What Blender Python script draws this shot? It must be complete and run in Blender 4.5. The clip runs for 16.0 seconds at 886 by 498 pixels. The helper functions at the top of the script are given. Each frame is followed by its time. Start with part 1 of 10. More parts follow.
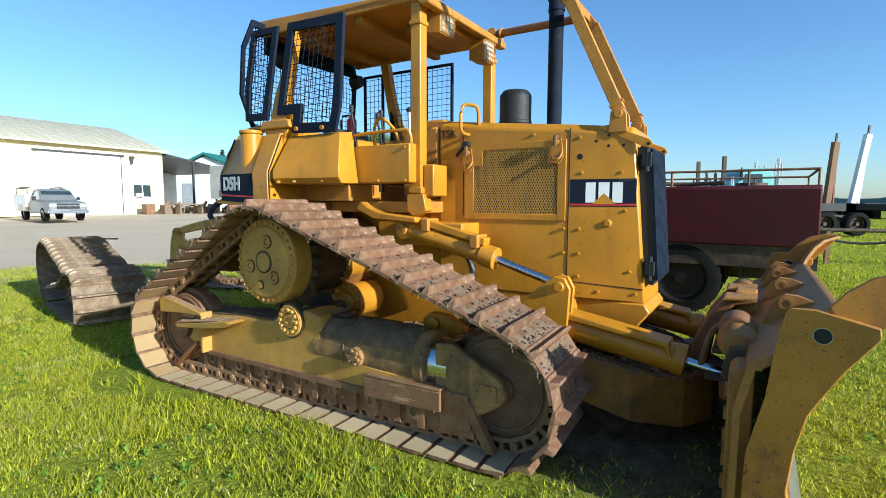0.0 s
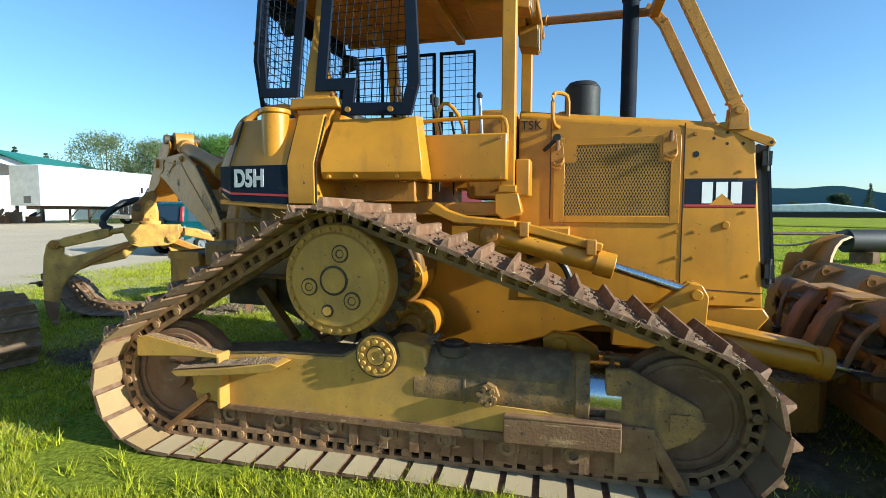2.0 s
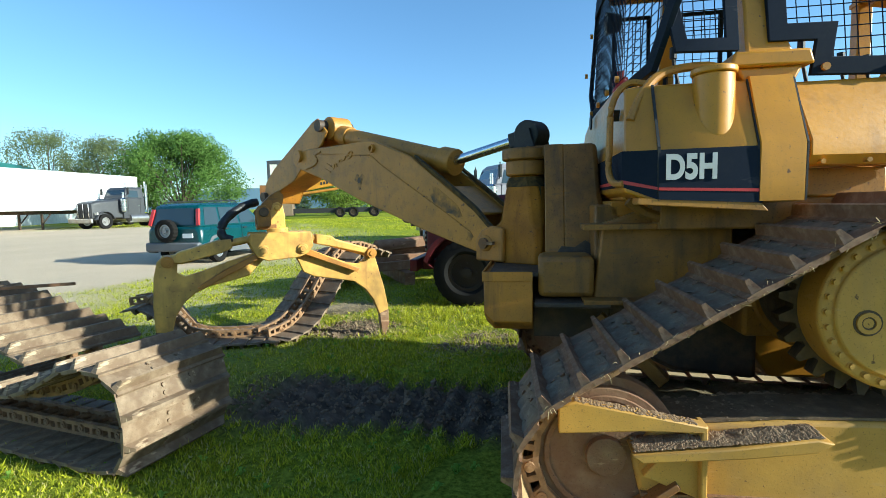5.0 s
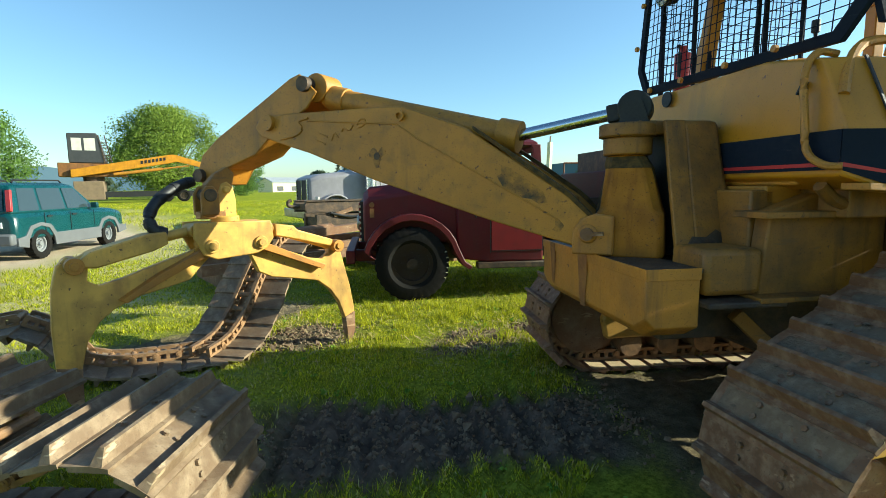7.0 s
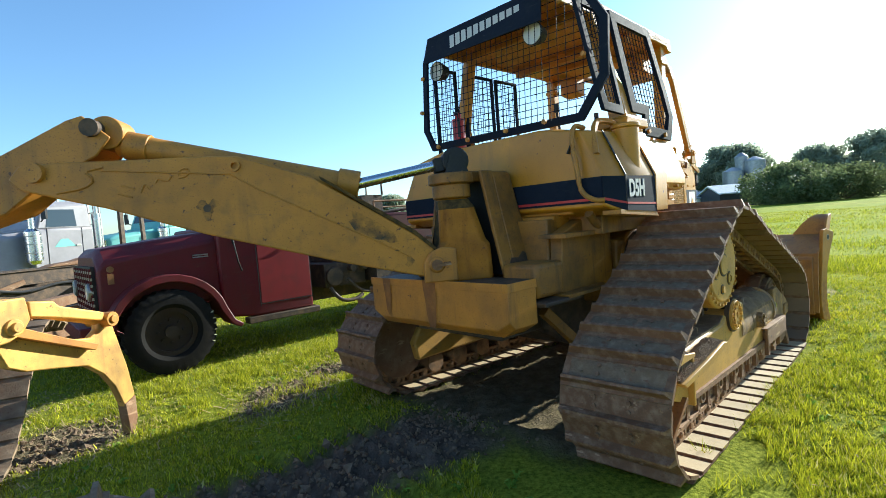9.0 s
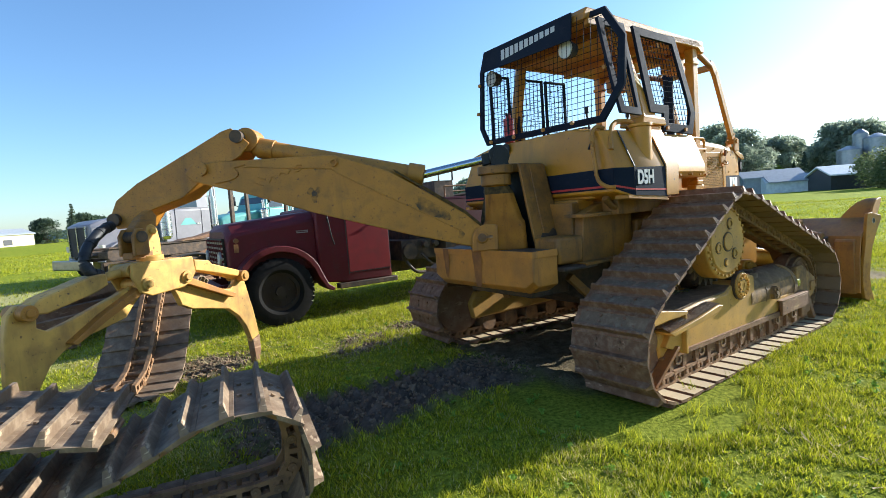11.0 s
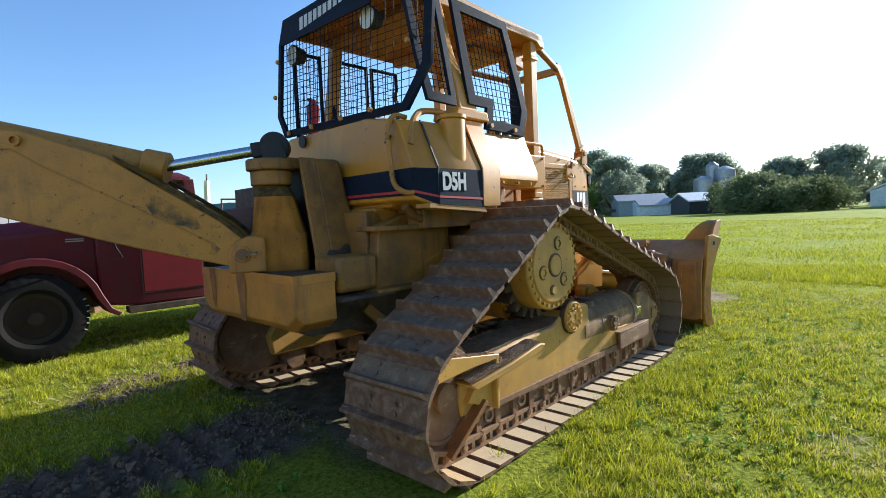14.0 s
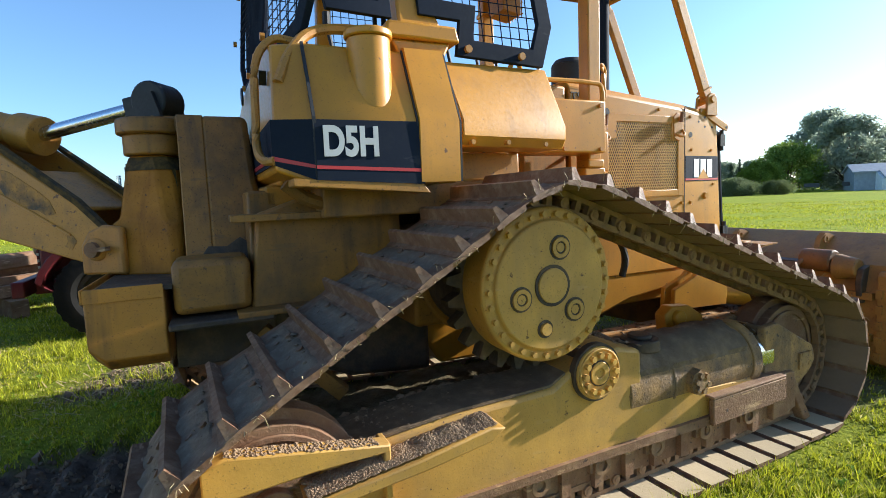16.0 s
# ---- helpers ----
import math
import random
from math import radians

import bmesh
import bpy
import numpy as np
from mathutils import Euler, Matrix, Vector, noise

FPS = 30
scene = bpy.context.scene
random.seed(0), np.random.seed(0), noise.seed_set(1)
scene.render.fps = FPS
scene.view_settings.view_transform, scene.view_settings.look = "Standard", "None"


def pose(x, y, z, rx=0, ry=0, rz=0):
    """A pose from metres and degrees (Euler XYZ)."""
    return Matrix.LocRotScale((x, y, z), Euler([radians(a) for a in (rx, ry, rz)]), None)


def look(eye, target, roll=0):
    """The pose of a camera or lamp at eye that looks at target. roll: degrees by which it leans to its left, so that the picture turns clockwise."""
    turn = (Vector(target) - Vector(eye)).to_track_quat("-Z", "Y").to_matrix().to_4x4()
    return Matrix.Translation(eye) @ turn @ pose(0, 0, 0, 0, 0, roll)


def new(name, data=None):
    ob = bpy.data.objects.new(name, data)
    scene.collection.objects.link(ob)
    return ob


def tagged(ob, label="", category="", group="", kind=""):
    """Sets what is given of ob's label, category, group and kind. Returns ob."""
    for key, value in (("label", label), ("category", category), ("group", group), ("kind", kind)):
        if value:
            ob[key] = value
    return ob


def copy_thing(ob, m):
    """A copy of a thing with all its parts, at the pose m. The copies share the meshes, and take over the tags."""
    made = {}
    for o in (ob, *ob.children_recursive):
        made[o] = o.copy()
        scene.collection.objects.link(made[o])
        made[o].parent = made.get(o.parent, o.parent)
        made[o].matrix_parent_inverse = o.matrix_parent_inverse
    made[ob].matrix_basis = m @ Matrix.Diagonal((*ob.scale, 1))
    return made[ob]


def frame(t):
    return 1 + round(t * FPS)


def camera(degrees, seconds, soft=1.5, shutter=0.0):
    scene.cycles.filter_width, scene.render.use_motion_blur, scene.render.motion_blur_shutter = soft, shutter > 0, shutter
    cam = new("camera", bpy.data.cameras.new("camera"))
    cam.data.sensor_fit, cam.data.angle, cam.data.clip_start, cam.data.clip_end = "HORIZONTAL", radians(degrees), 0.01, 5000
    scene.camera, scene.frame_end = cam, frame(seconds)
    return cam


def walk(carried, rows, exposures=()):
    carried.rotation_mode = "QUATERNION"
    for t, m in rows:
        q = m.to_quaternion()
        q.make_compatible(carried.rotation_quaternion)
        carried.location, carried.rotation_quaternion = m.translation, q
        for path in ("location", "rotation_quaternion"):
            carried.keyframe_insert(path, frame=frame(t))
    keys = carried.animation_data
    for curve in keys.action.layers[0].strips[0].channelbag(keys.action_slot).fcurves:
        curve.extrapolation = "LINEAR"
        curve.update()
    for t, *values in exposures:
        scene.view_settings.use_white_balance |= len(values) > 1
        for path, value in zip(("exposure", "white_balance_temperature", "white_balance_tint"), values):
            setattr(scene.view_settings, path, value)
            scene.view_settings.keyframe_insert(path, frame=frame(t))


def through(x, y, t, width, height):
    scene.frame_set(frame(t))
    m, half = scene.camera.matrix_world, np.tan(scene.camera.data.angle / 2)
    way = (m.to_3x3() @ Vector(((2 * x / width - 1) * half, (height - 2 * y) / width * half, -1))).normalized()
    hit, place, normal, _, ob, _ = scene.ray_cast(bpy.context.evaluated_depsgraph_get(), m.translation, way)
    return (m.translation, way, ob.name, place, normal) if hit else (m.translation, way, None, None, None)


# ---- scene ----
cam = camera(82.4, 16.0, soft=0.45)
PATH = [
    (0, (-0.002, 0.016, 1.512), (-0.002, 2.007, 1.329), 0.2),
    (0.5, (-0.417, 0.13, 1.494), (-0.499, 2.119, 1.309), 1.0),
    (1, (-0.828, 0.432, 1.461), (-0.723, 2.426, 1.341), 1.0),
    (1.5, (-1.179, 0.646, 1.481), (-0.69, 2.583, 1.376), 1.0),
    (2, (-1.588, 0.875, 1.457), (-0.999, 2.781, 1.309), 0.2),
    (2.5, (-1.992, 1.211, 1.495), (-1.423, 3.123, 1.35), -0.5),
    (3, (-2.418, 1.449, 1.508), (-1.842, 3.357, 1.345), -0.3),
    (3.5, (-2.793, 1.741, 1.486), (-2.229, 3.651, 1.306), -0.5),
    (4, (-3.12, 2.078, 1.535), (-2.513, 3.973, 1.34), -0.9),
    (4.5, (-3.455, 2.359, 1.558), (-2.754, 4.221, 1.359), -0.8),
    (5, (-3.721, 2.692, 1.523), (-2.962, 4.534, 1.348), -1.4),
    (5.2, (-3.853, 2.849, 1.542), (-3.042, 4.669, 1.362), -1.6),
    (7.3, (-4.745, 4.235, 1.531), (-3.368, 5.668, 1.309), -0.9),
    (7.5, (-4.807, 4.347, 1.512), (-3.372, 5.726, 1.321), -1.3),
    (8, (-4.901, 4.664, 1.5), (-3.286, 5.835, 1.362), -2.2),
    (8.5, (-5.061, 4.768, 1.538), (-3.212, 5.521, 1.425), -3.9),
    (9, (-5.412, 4.761, 1.552), (-3.485, 5.286, 1.439), -4.6),
    (9.5, (-5.691, 4.57, 1.511), (-3.804, 5.228, 1.439), -4.7),
    (9.7, (-5.81, 4.524, 1.533), (-3.943, 5.24, 1.469), -4.9),
    (11.8, (-6.341, 4.038, 1.497), (-4.529, 4.861, 1.296), -3.6),
    (12, (-6.278, 4.021, 1.485), (-4.437, 4.768, 1.26), -3.8),
    (12.5, (-6.067, 4.087, 1.453), (-4.163, 4.628, 1.17), -4.0),
    (13, (-5.743, 4.087, 1.467), (-3.811, 4.526, 1.193), -4.4),
    (13.5, (-5.356, 3.916, 1.438), (-3.403, 4.302, 1.256), -4.0),
    (14, (-5.012, 3.74, 1.444), (-3.066, 4.186, 1.316), -2.5),
    (14.5, (-4.521, 3.659, 1.45), (-2.623, 4.271, 1.298), -2.9),
    (15, (-4.175, 3.385, 1.443), (-2.351, 4.188, 1.268), -3.3),
    (15.5, (-3.781, 3.196, 1.425), (-2.037, 4.157, 1.238), -1.7),
    (16, (-3.28, 3.029, 1.437), (-1.612, 4.114, 1.236), -2.3),
]
walk(cam, [(t, look(eye, target, roll)) for t, eye, target, roll in PATH],
     [(0.0, 0.74, 5500, 2), (0.6, 0.74, 5450, 2), (2.0, 0.88, 5650, -3), (5.0, 1.0, 5700, -5), (7.6, 1.12, 6550, -8), (9.0, 1.2, 5950, 0), (12.0, 1.02, 5880, 7), (14.5, 0.98, 5800, 9), (16.0, 1.14, 5850, 7)])

# ---- light: low evening sun and clear sky ----
SUN_HEADING, SUN_ELEVATION = -39.0, 20.8
world = bpy.data.worlds.new("sky")
scene.world = world
world.use_nodes = True
wn = world.node_tree
wn.nodes.clear()
sky = wn.nodes.new("ShaderNodeTexSky")
sky.sky_type = "NISHITA"
sky.sun_disc = False
sky.sun_elevation = radians(SUN_ELEVATION)
sky.sun_rotation = radians(90 - SUN_HEADING)
sky.air_density, sky.dust_density, sky.ozone_density = 1.0, 0.6, 4.0
wb = wn.nodes.new("ShaderNodeBackground")
wb.inputs["Strength"].default_value = 0.114
wo = wn.nodes.new("ShaderNodeOutputWorld")
wn.links.new(sky.outputs[0], wb.inputs["Color"])
wn.links.new(wb.outputs[0], wo.inputs["Surface"])
sun = new("sun", bpy.data.lights.new("sun", "SUN"))
sun.data.energy, sun.data.angle, sun.data.color = 5.0, radians(0.5), (1.0, 0.93, 0.82)
sh, se = radians(SUN_HEADING), radians(SUN_ELEVATION)
sun.matrix_world = look((0, 0, 30), (-math.cos(se) * math.cos(sh), -math.cos(se) * math.sin(sh), 30 - math.sin(se)))

# ---- materials ----
def node(nt, kind, **values):
    n = nt.nodes.new(kind)
    for k, v in values.items():
        n.inputs[k].default_value = v
    return n


def ramp(nt, source, a, b, ca=(0, 0, 0, 1), cb=(1, 1, 1, 1)):
    r = nt.nodes.new("ShaderNodeValToRGB")
    r.color_ramp.elements[0].position, r.color_ramp.elements[1].position = a, b
    r.color_ramp.elements[0].color, r.color_ramp.elements[1].color = ca, cb
    nt.links.new(source, r.inputs[0])
    return r.outputs[0]


def mix(nt, fac, a, b):
    m = nt.nodes.new("ShaderNodeMix")
    m.data_type = "RGBA"
    for i, v in ((0, fac), (6, a), (7, b)):
        if isinstance(v, bpy.types.NodeSocket):
            nt.links.new(v, m.inputs[i])
        else:
            m.inputs[i].default_value = v if i == 0 else (*v, 1)
    return m.outputs[2]


def material(name, col, rough=0.5, metal=0.0, dirt=0.0, dirt_col=(0.16, 0.11, 0.065), dirt_scale=5.0, wear=0.0, wear_col=(0.10, 0.045, 0.02),
             grain=0.12, bump=0.15, bump_scale=60.0, vary=0.0, streak=0.0, spec=0.5, island=False, stain=0.0, speck=0.0):
    """Paint or bare surface: base colour, cloudy dirt, worn specks, fine grain and relief, all in object metres."""
    m = bpy.data.materials.new(name)
    m.use_nodes = True
    nt = m.node_tree
    p = nt.nodes["Principled BSDF"]
    tc = nt.nodes.new("ShaderNodeTexCoord")
    co = tc.outputs["Object"]

    def noise_of(scale, detail=4.0, stretch=None):
        n = node(nt, "ShaderNodeTexNoise", Scale=scale, Detail=detail, Roughness=0.6)
        src = co
        if stretch:
            mp = nt.nodes.new("ShaderNodeMapping")
            mp.inputs["Scale"].default_value = stretch
            nt.links.new(co, mp.inputs["Vector"])
            src = mp.outputs[0]
        nt.links.new(src, n.inputs["Vector"])
        return n.outputs[0]

    c = mix(nt, ramp(nt, noise_of(2.3, 3), 0.3, 0.7), tuple(v * (1 - grain) for v in col), tuple(min(1, v * (1 + grain)) for v in col))
    if vary:
        info = nt.nodes.new("ShaderNodeNewGeometry" if island else "ShaderNodeObjectInfo")
        rnd = info.outputs["Random Per Island"] if island else info.outputs["Random"]
        c = mix(nt, ramp(nt, rnd, 0, 1, (0, 0, 0, 1), (vary, vary, vary, 1)), c, tuple(v * 0.35 for v in col))
    if dirt:
        d = ramp(nt, noise_of(dirt_scale, 6), 0.62 - 0.3 * dirt, 0.78 - 0.1 * dirt, (0, 0, 0, 1), (min(1, dirt * 1.3),) * 3 + (1,))
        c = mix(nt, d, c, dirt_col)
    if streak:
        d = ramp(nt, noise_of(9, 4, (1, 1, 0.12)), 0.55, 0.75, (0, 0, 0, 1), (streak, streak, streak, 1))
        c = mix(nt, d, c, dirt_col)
    if stain:
        d = ramp(nt, noise_of(1.7, 7, (1, 1, 0.55)), 0.52, 0.66, (0, 0, 0, 1), (stain, stain, stain, 1))
        c = mix(nt, d, c, (0.045, 0.03, 0.018))
    if wear:
        d = ramp(nt, noise_of(28, 8), 0.70 - 0.16 * wear, 0.735 - 0.12 * wear, (0, 0, 0, 1), (0.9, 0.9, 0.9, 1))
        c = mix(nt, d, c, wear_col)
    if speck:
        d = ramp(nt, noise_of(120, 3), 0.60, 0.68, (0, 0, 0, 1), (speck, speck, speck, 1))
        c = mix(nt, d, c, tuple(v * 0.3 for v in dirt_col))
        d = ramp(nt, noise_of(14, 8, (0.35, 0.35, 1.6)), 0.63, 0.67, (0, 0, 0, 1), (speck * 0.8, speck * 0.8, speck * 0.8, 1))
        c = mix(nt, d, c, tuple(min(1, v * 1.7) for v in dirt_col))
    nt.links.new(c, p.inputs["Base Color"])
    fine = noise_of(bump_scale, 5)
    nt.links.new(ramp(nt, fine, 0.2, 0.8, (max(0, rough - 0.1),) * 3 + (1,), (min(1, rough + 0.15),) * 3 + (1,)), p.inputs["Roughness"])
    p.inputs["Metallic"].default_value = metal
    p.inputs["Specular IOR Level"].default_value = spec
    if bump:
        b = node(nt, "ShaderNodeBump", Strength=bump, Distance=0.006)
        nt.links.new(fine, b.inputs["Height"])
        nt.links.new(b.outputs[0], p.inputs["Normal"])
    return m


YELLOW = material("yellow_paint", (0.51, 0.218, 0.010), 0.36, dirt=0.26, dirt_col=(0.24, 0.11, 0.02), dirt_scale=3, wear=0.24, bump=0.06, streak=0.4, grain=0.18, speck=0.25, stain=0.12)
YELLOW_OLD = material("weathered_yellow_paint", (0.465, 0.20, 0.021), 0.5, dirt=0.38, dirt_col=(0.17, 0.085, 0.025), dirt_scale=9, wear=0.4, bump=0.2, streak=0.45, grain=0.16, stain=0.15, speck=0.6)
# Oil-stained paint, its base also darkened for the shade on these parts.
YELLOW_STAIN_SHADE = material("stained_shaded_yellow_paint", (0.31, 0.134, 0.018), 0.55, dirt=0.55, dirt_col=(0.085, 0.045, 0.018), dirt_scale=6, wear=0.35, bump=0.2, streak=1.0, grain=0.2, stain=0.55, speck=0.6)
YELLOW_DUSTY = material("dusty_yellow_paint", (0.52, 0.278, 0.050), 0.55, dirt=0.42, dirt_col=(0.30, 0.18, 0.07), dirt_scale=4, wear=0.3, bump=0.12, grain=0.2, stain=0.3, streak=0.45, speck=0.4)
# Lighter weathered yellow: the grapple's strong sunlight is put into the tone.
YELLOW_PALE = material("pale_sunlit_yellow_paint", (0.66, 0.365, 0.07), 0.5, dirt=0.5, dirt_col=(0.24, 0.11, 0.035), dirt_scale=5, wear=0.42, bump=0.2, streak=0.6, grain=0.25, stain=0.5)
GRIMY = material("grimy_undercarriage_paint", (0.40, 0.215, 0.062), 0.75, dirt=0.75, dirt_col=(0.125, 0.078, 0.044), dirt_scale=8, wear=0.55, wear_col=(0.05, 0.035, 0.025), bump=0.7, grain=0.4, stain=0.55, streak=0.8, speck=0.8)
STEEL_RUST = material("rusty_track_steel", (0.195, 0.096, 0.049), 0.62, spec=0.3, dirt=0.6, dirt_col=(0.32, 0.215, 0.14), dirt_scale=16, wear=0.45, stain=0.25, grain=0.2, speck=0.8, wear_col=(0.27, 0.15, 0.08), bump=0.6, bump_scale=40, vary=0.4)
SHOE_TAN = material("weathered_spare_shoe_steel", (0.20, 0.128, 0.072), 0.7, metal=0.0, dirt=0.6, dirt_col=(0.40, 0.30, 0.19), dirt_scale=8, wear=0.45, wear_col=(0.13, 0.065, 0.03), stain=0.5, bump=0.6, bump_scale=40, vary=0.45, speck=0.7)
SHOE_DUST = material("dust_coated_shoe_underside", (0.38, 0.25, 0.112), 0.75, dirt=0.5, dirt_col=(0.22, 0.13, 0.06), dirt_scale=8, bump=0.4, vary=0.3)
# Lit and shaded dusty undersides: sunlight and shade are put into the colours.
SHOE_SUNLIT = material("sunlit_dusty_shoe_underside", (0.47, 0.355, 0.20), 0.8, dirt=0.5, dirt_col=(0.34, 0.24, 0.14), dirt_scale=9, bump=0.4, vary=0.3)
SHOE_SHADED = material("shaded_shoe_underside", (0.22, 0.138, 0.075), 0.75, dirt=0.5, dirt_col=(0.13, 0.08, 0.045), dirt_scale=8, bump=0.4, vary=0.3)
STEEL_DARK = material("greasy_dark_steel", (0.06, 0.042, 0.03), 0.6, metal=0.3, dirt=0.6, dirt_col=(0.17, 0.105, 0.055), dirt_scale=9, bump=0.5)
RUST = material("brown_rusted_steel", (0.20, 0.099, 0.047), 0.75, metal=0.1, dirt=0.55, dirt_col=(0.30, 0.20, 0.115), dirt_scale=8, bump=0.6, wear=0.4, wear_col=(0.08, 0.04, 0.025), speck=0.6)
GUARD_RUST = material("dark_rusted_guard_steel", (0.20, 0.098, 0.042), 0.8, dirt=0.55, dirt_col=(0.34, 0.205, 0.09), dirt_scale=9, bump=0.7, wear=0.45, wear_col=(0.05, 0.03, 0.02), speck=0.7)
END_RUST = material("rust_flaked_yellow_paint", (0.46, 0.198, 0.022), 0.6, dirt=0.62, dirt_col=(0.20, 0.075, 0.022), dirt_scale=13, wear=0.6, wear_col=(0.09, 0.035, 0.016), bump=0.5, speck=0.6)
ORANGE_RUST = material("rusty_orange_paint", (0.24, 0.10, 0.026), 0.6, dirt=0.5, dirt_col=(0.10, 0.055, 0.028), wear=0.4, bump=0.4, stain=0.5, streak=0.5, speck=0.5)
CHAIN_RUST = material("rusty_chain_steel", (0.30, 0.17, 0.08), 0.6, metal=0.2, dirt=0.6, dirt_col=(0.07, 0.045, 0.03), dirt_scale=11, wear=0.4, wear_col=(0.30, 0.20, 0.11), bump=0.5)
POST_STAIN = material("grease_blackened_yellow_paint", (0.40, 0.155, 0.012), 0.65, dirt=0.6, dirt_col=(0.15, 0.055, 0.008), dirt_scale=2.5, wear=0.3, bump=0.2, streak=1.0, grain=0.3, stain=0.7, speck=0.5, spec=0.25)
SCRAPED = material("scraped_oily_steel", (0.05, 0.033, 0.014), 0.75, dirt=0.7, dirt_col=(0.17, 0.095, 0.022), dirt_scale=22, wear=0.4, wear_col=(0.02, 0.016, 0.012), bump=0.5, spec=0.2)
RUST_WASH = material("rust_washed_yellow_paint", (0.20, 0.075, 0.018), 0.65, dirt=0.6, dirt_col=(0.38, 0.155, 0.022), dirt_scale=7, wear=0.3, bump=0.15, streak=0.7, grain=0.2, speck=0.3)
FLAKED = material("flaked_yellow_paint", (0.49, 0.212, 0.022), 0.6, dirt=0.95, dirt_col=(0.045, 0.032, 0.016), dirt_scale=13, wear=0.5, bump=0.35, speck=0.6)
YELLOW_RUN = material("rust_streaked_yellow_paint", (0.48, 0.195, 0.022), 0.5, dirt=0.5, dirt_col=(0.20, 0.085, 0.025), dirt_scale=3, wear=0.3, bump=0.15, streak=1.0, grain=0.2, stain=0.35, speck=0.4)
OILY_SOIL = material("oil_soaked_earth", (0.135, 0.088, 0.046), 0.9, dirt=0.6, dirt_col=(0.25, 0.165, 0.088), dirt_scale=14, bump=1.0, bump_scale=45, speck=0.4)
# The truck's weathered red, with the tank side's shade put into the tone.
SHADED_RED = material("weathered_shaded_red_paint", (0.062, 0.005, 0.007), 0.5, dirt=0.4, dirt_col=(0.035, 0.016, 0.014), wear=0.22, bump=0.1, streak=0.4, speck=0.3, spec=0.3)
STRAW = material("dry_straw", (0.38, 0.28, 0.14), 0.8, bump=0.0)
BLADE_BACK = material("rust_tinged_yellow_paint", (0.38, 0.17, 0.03), 0.55, dirt=0.45, dirt_col=(0.14, 0.065, 0.025), wear=0.35, bump=0.25, stain=0.4, streak=0.5, speck=0.5)
BLACK = material("black_paint", (0.011, 0.016, 0.029), 0.72, spec=0.12, dirt=0.2, dirt_col=(0.05, 0.05, 0.05), bump=0.04, speck=0.3)
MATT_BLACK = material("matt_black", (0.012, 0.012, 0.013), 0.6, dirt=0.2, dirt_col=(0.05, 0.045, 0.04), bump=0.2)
RUBBER = material("tyre_rubber", (0.012, 0.011, 0.010), 0.9, dirt=0.3, dirt_col=(0.028, 0.022, 0.016), bump=0.4, spec=0.15)
TRUCK_RIM = material("rusty_dark_rim", (0.05, 0.036, 0.026), 0.75, dirt=0.5, dirt_col=(0.05, 0.03, 0.018), bump=0.4, spec=0.2)
CHROME = material("chromed_steel", (0.58, 0.60, 0.63), 0.2, metal=1.0, grain=0.04, bump=0.0)
BARE = material("worn_bright_steel", (0.42, 0.40, 0.38), 0.35, metal=0.9, dirt=0.3, dirt_col=(0.15, 0.1, 0.06), bump=0.2)
SOIL_MAT = material("caked_soil", (0.16, 0.105, 0.062), 0.95, dirt=0.5, dirt_col=(0.29, 0.21, 0.135), dirt_scale=20, bump=1.0, bump_scale=70)
DRY_SOIL = material("dried_brown_earth", (0.23, 0.145, 0.078), 0.95, dirt=0.5, dirt_col=(0.37, 0.26, 0.15), dirt_scale=25, bump=0.8, bump_scale=80)
RED_PAINT = material("faded_red_paint", (0.105, 0.007, 0.010), 0.5, dirt=0.4, dirt_col=(0.06, 0.022, 0.02), wear=0.22, bump=0.1, streak=0.3, speck=0.3, spec=0.35)
RED_DOOR = material("repainted_red_door", (0.17, 0.008, 0.011), 0.4, dirt=0.4, dirt_col=(0.08, 0.012, 0.012), bump=0.06, streak=0.2)
RED_BRIGHT = material("red_stripe", (0.45, 0.03, 0.03), 0.4, bump=0.03)
WHITE = material("white_paint", (0.78, 0.78, 0.76), 0.45, dirt=0.12, dirt_col=(0.55, 0.53, 0.48), bump=0.03)
LETTER_WHITE = material("dull_white_lettering", (0.50, 0.50, 0.48), 0.5, dirt=0.35, dirt_col=(0.33, 0.31, 0.27), bump=0.03)
CREAM = material("cream_steel_cladding", (0.72, 0.63, 0.37), 0.5, dirt=0.1, dirt_col=(0.5, 0.44, 0.3), bump=0.03)
CREAM_ROOF = material("pale_roof_sheet", (0.62, 0.55, 0.38), 0.45, dirt=0.2, dirt_col=(0.42, 0.37, 0.27), bump=0.03)
GREEN_TRIM = material("green_roof_trim", (0.03, 0.17, 0.13), 0.5, bump=0.03)
SILVER = material("silver_grey_paint", (0.32, 0.33, 0.34), 0.35, metal=0.5, bump=0.02)
# The pickup's silver paint, darkened for the shade it stands in.
PICKUP_SHADED = material("shaded_silver_pickup_paint", (0.19, 0.19, 0.185), 0.35, metal=0.15, bump=0.02, dirt=0.2, dirt_col=(0.22, 0.20, 0.17))
GREY_TRUCK = material("dark_grey_truck_paint", (0.045, 0.046, 0.05), 0.4, dirt=0.3, dirt_col=(0.09, 0.085, 0.075), bump=0.05)
TEAL = material("teal_car_paint", (0.004, 0.050, 0.056), 0.25, dirt=0.1, dirt_col=(0.05, 0.12, 0.12), bump=0.0)
CLADDING = material("grey_moulded_plastic", (0.11, 0.115, 0.12), 0.6, bump=0.03)
PALE_BLUE = material("pale_grey_blue_paint", (0.25, 0.235, 0.25), 0.4, dirt=0.25, dirt_col=(0.35, 0.35, 0.34), bump=0.02)
MINT = material("mint_green_paint", (0.16, 0.42, 0.38), 0.4, bump=0.03)
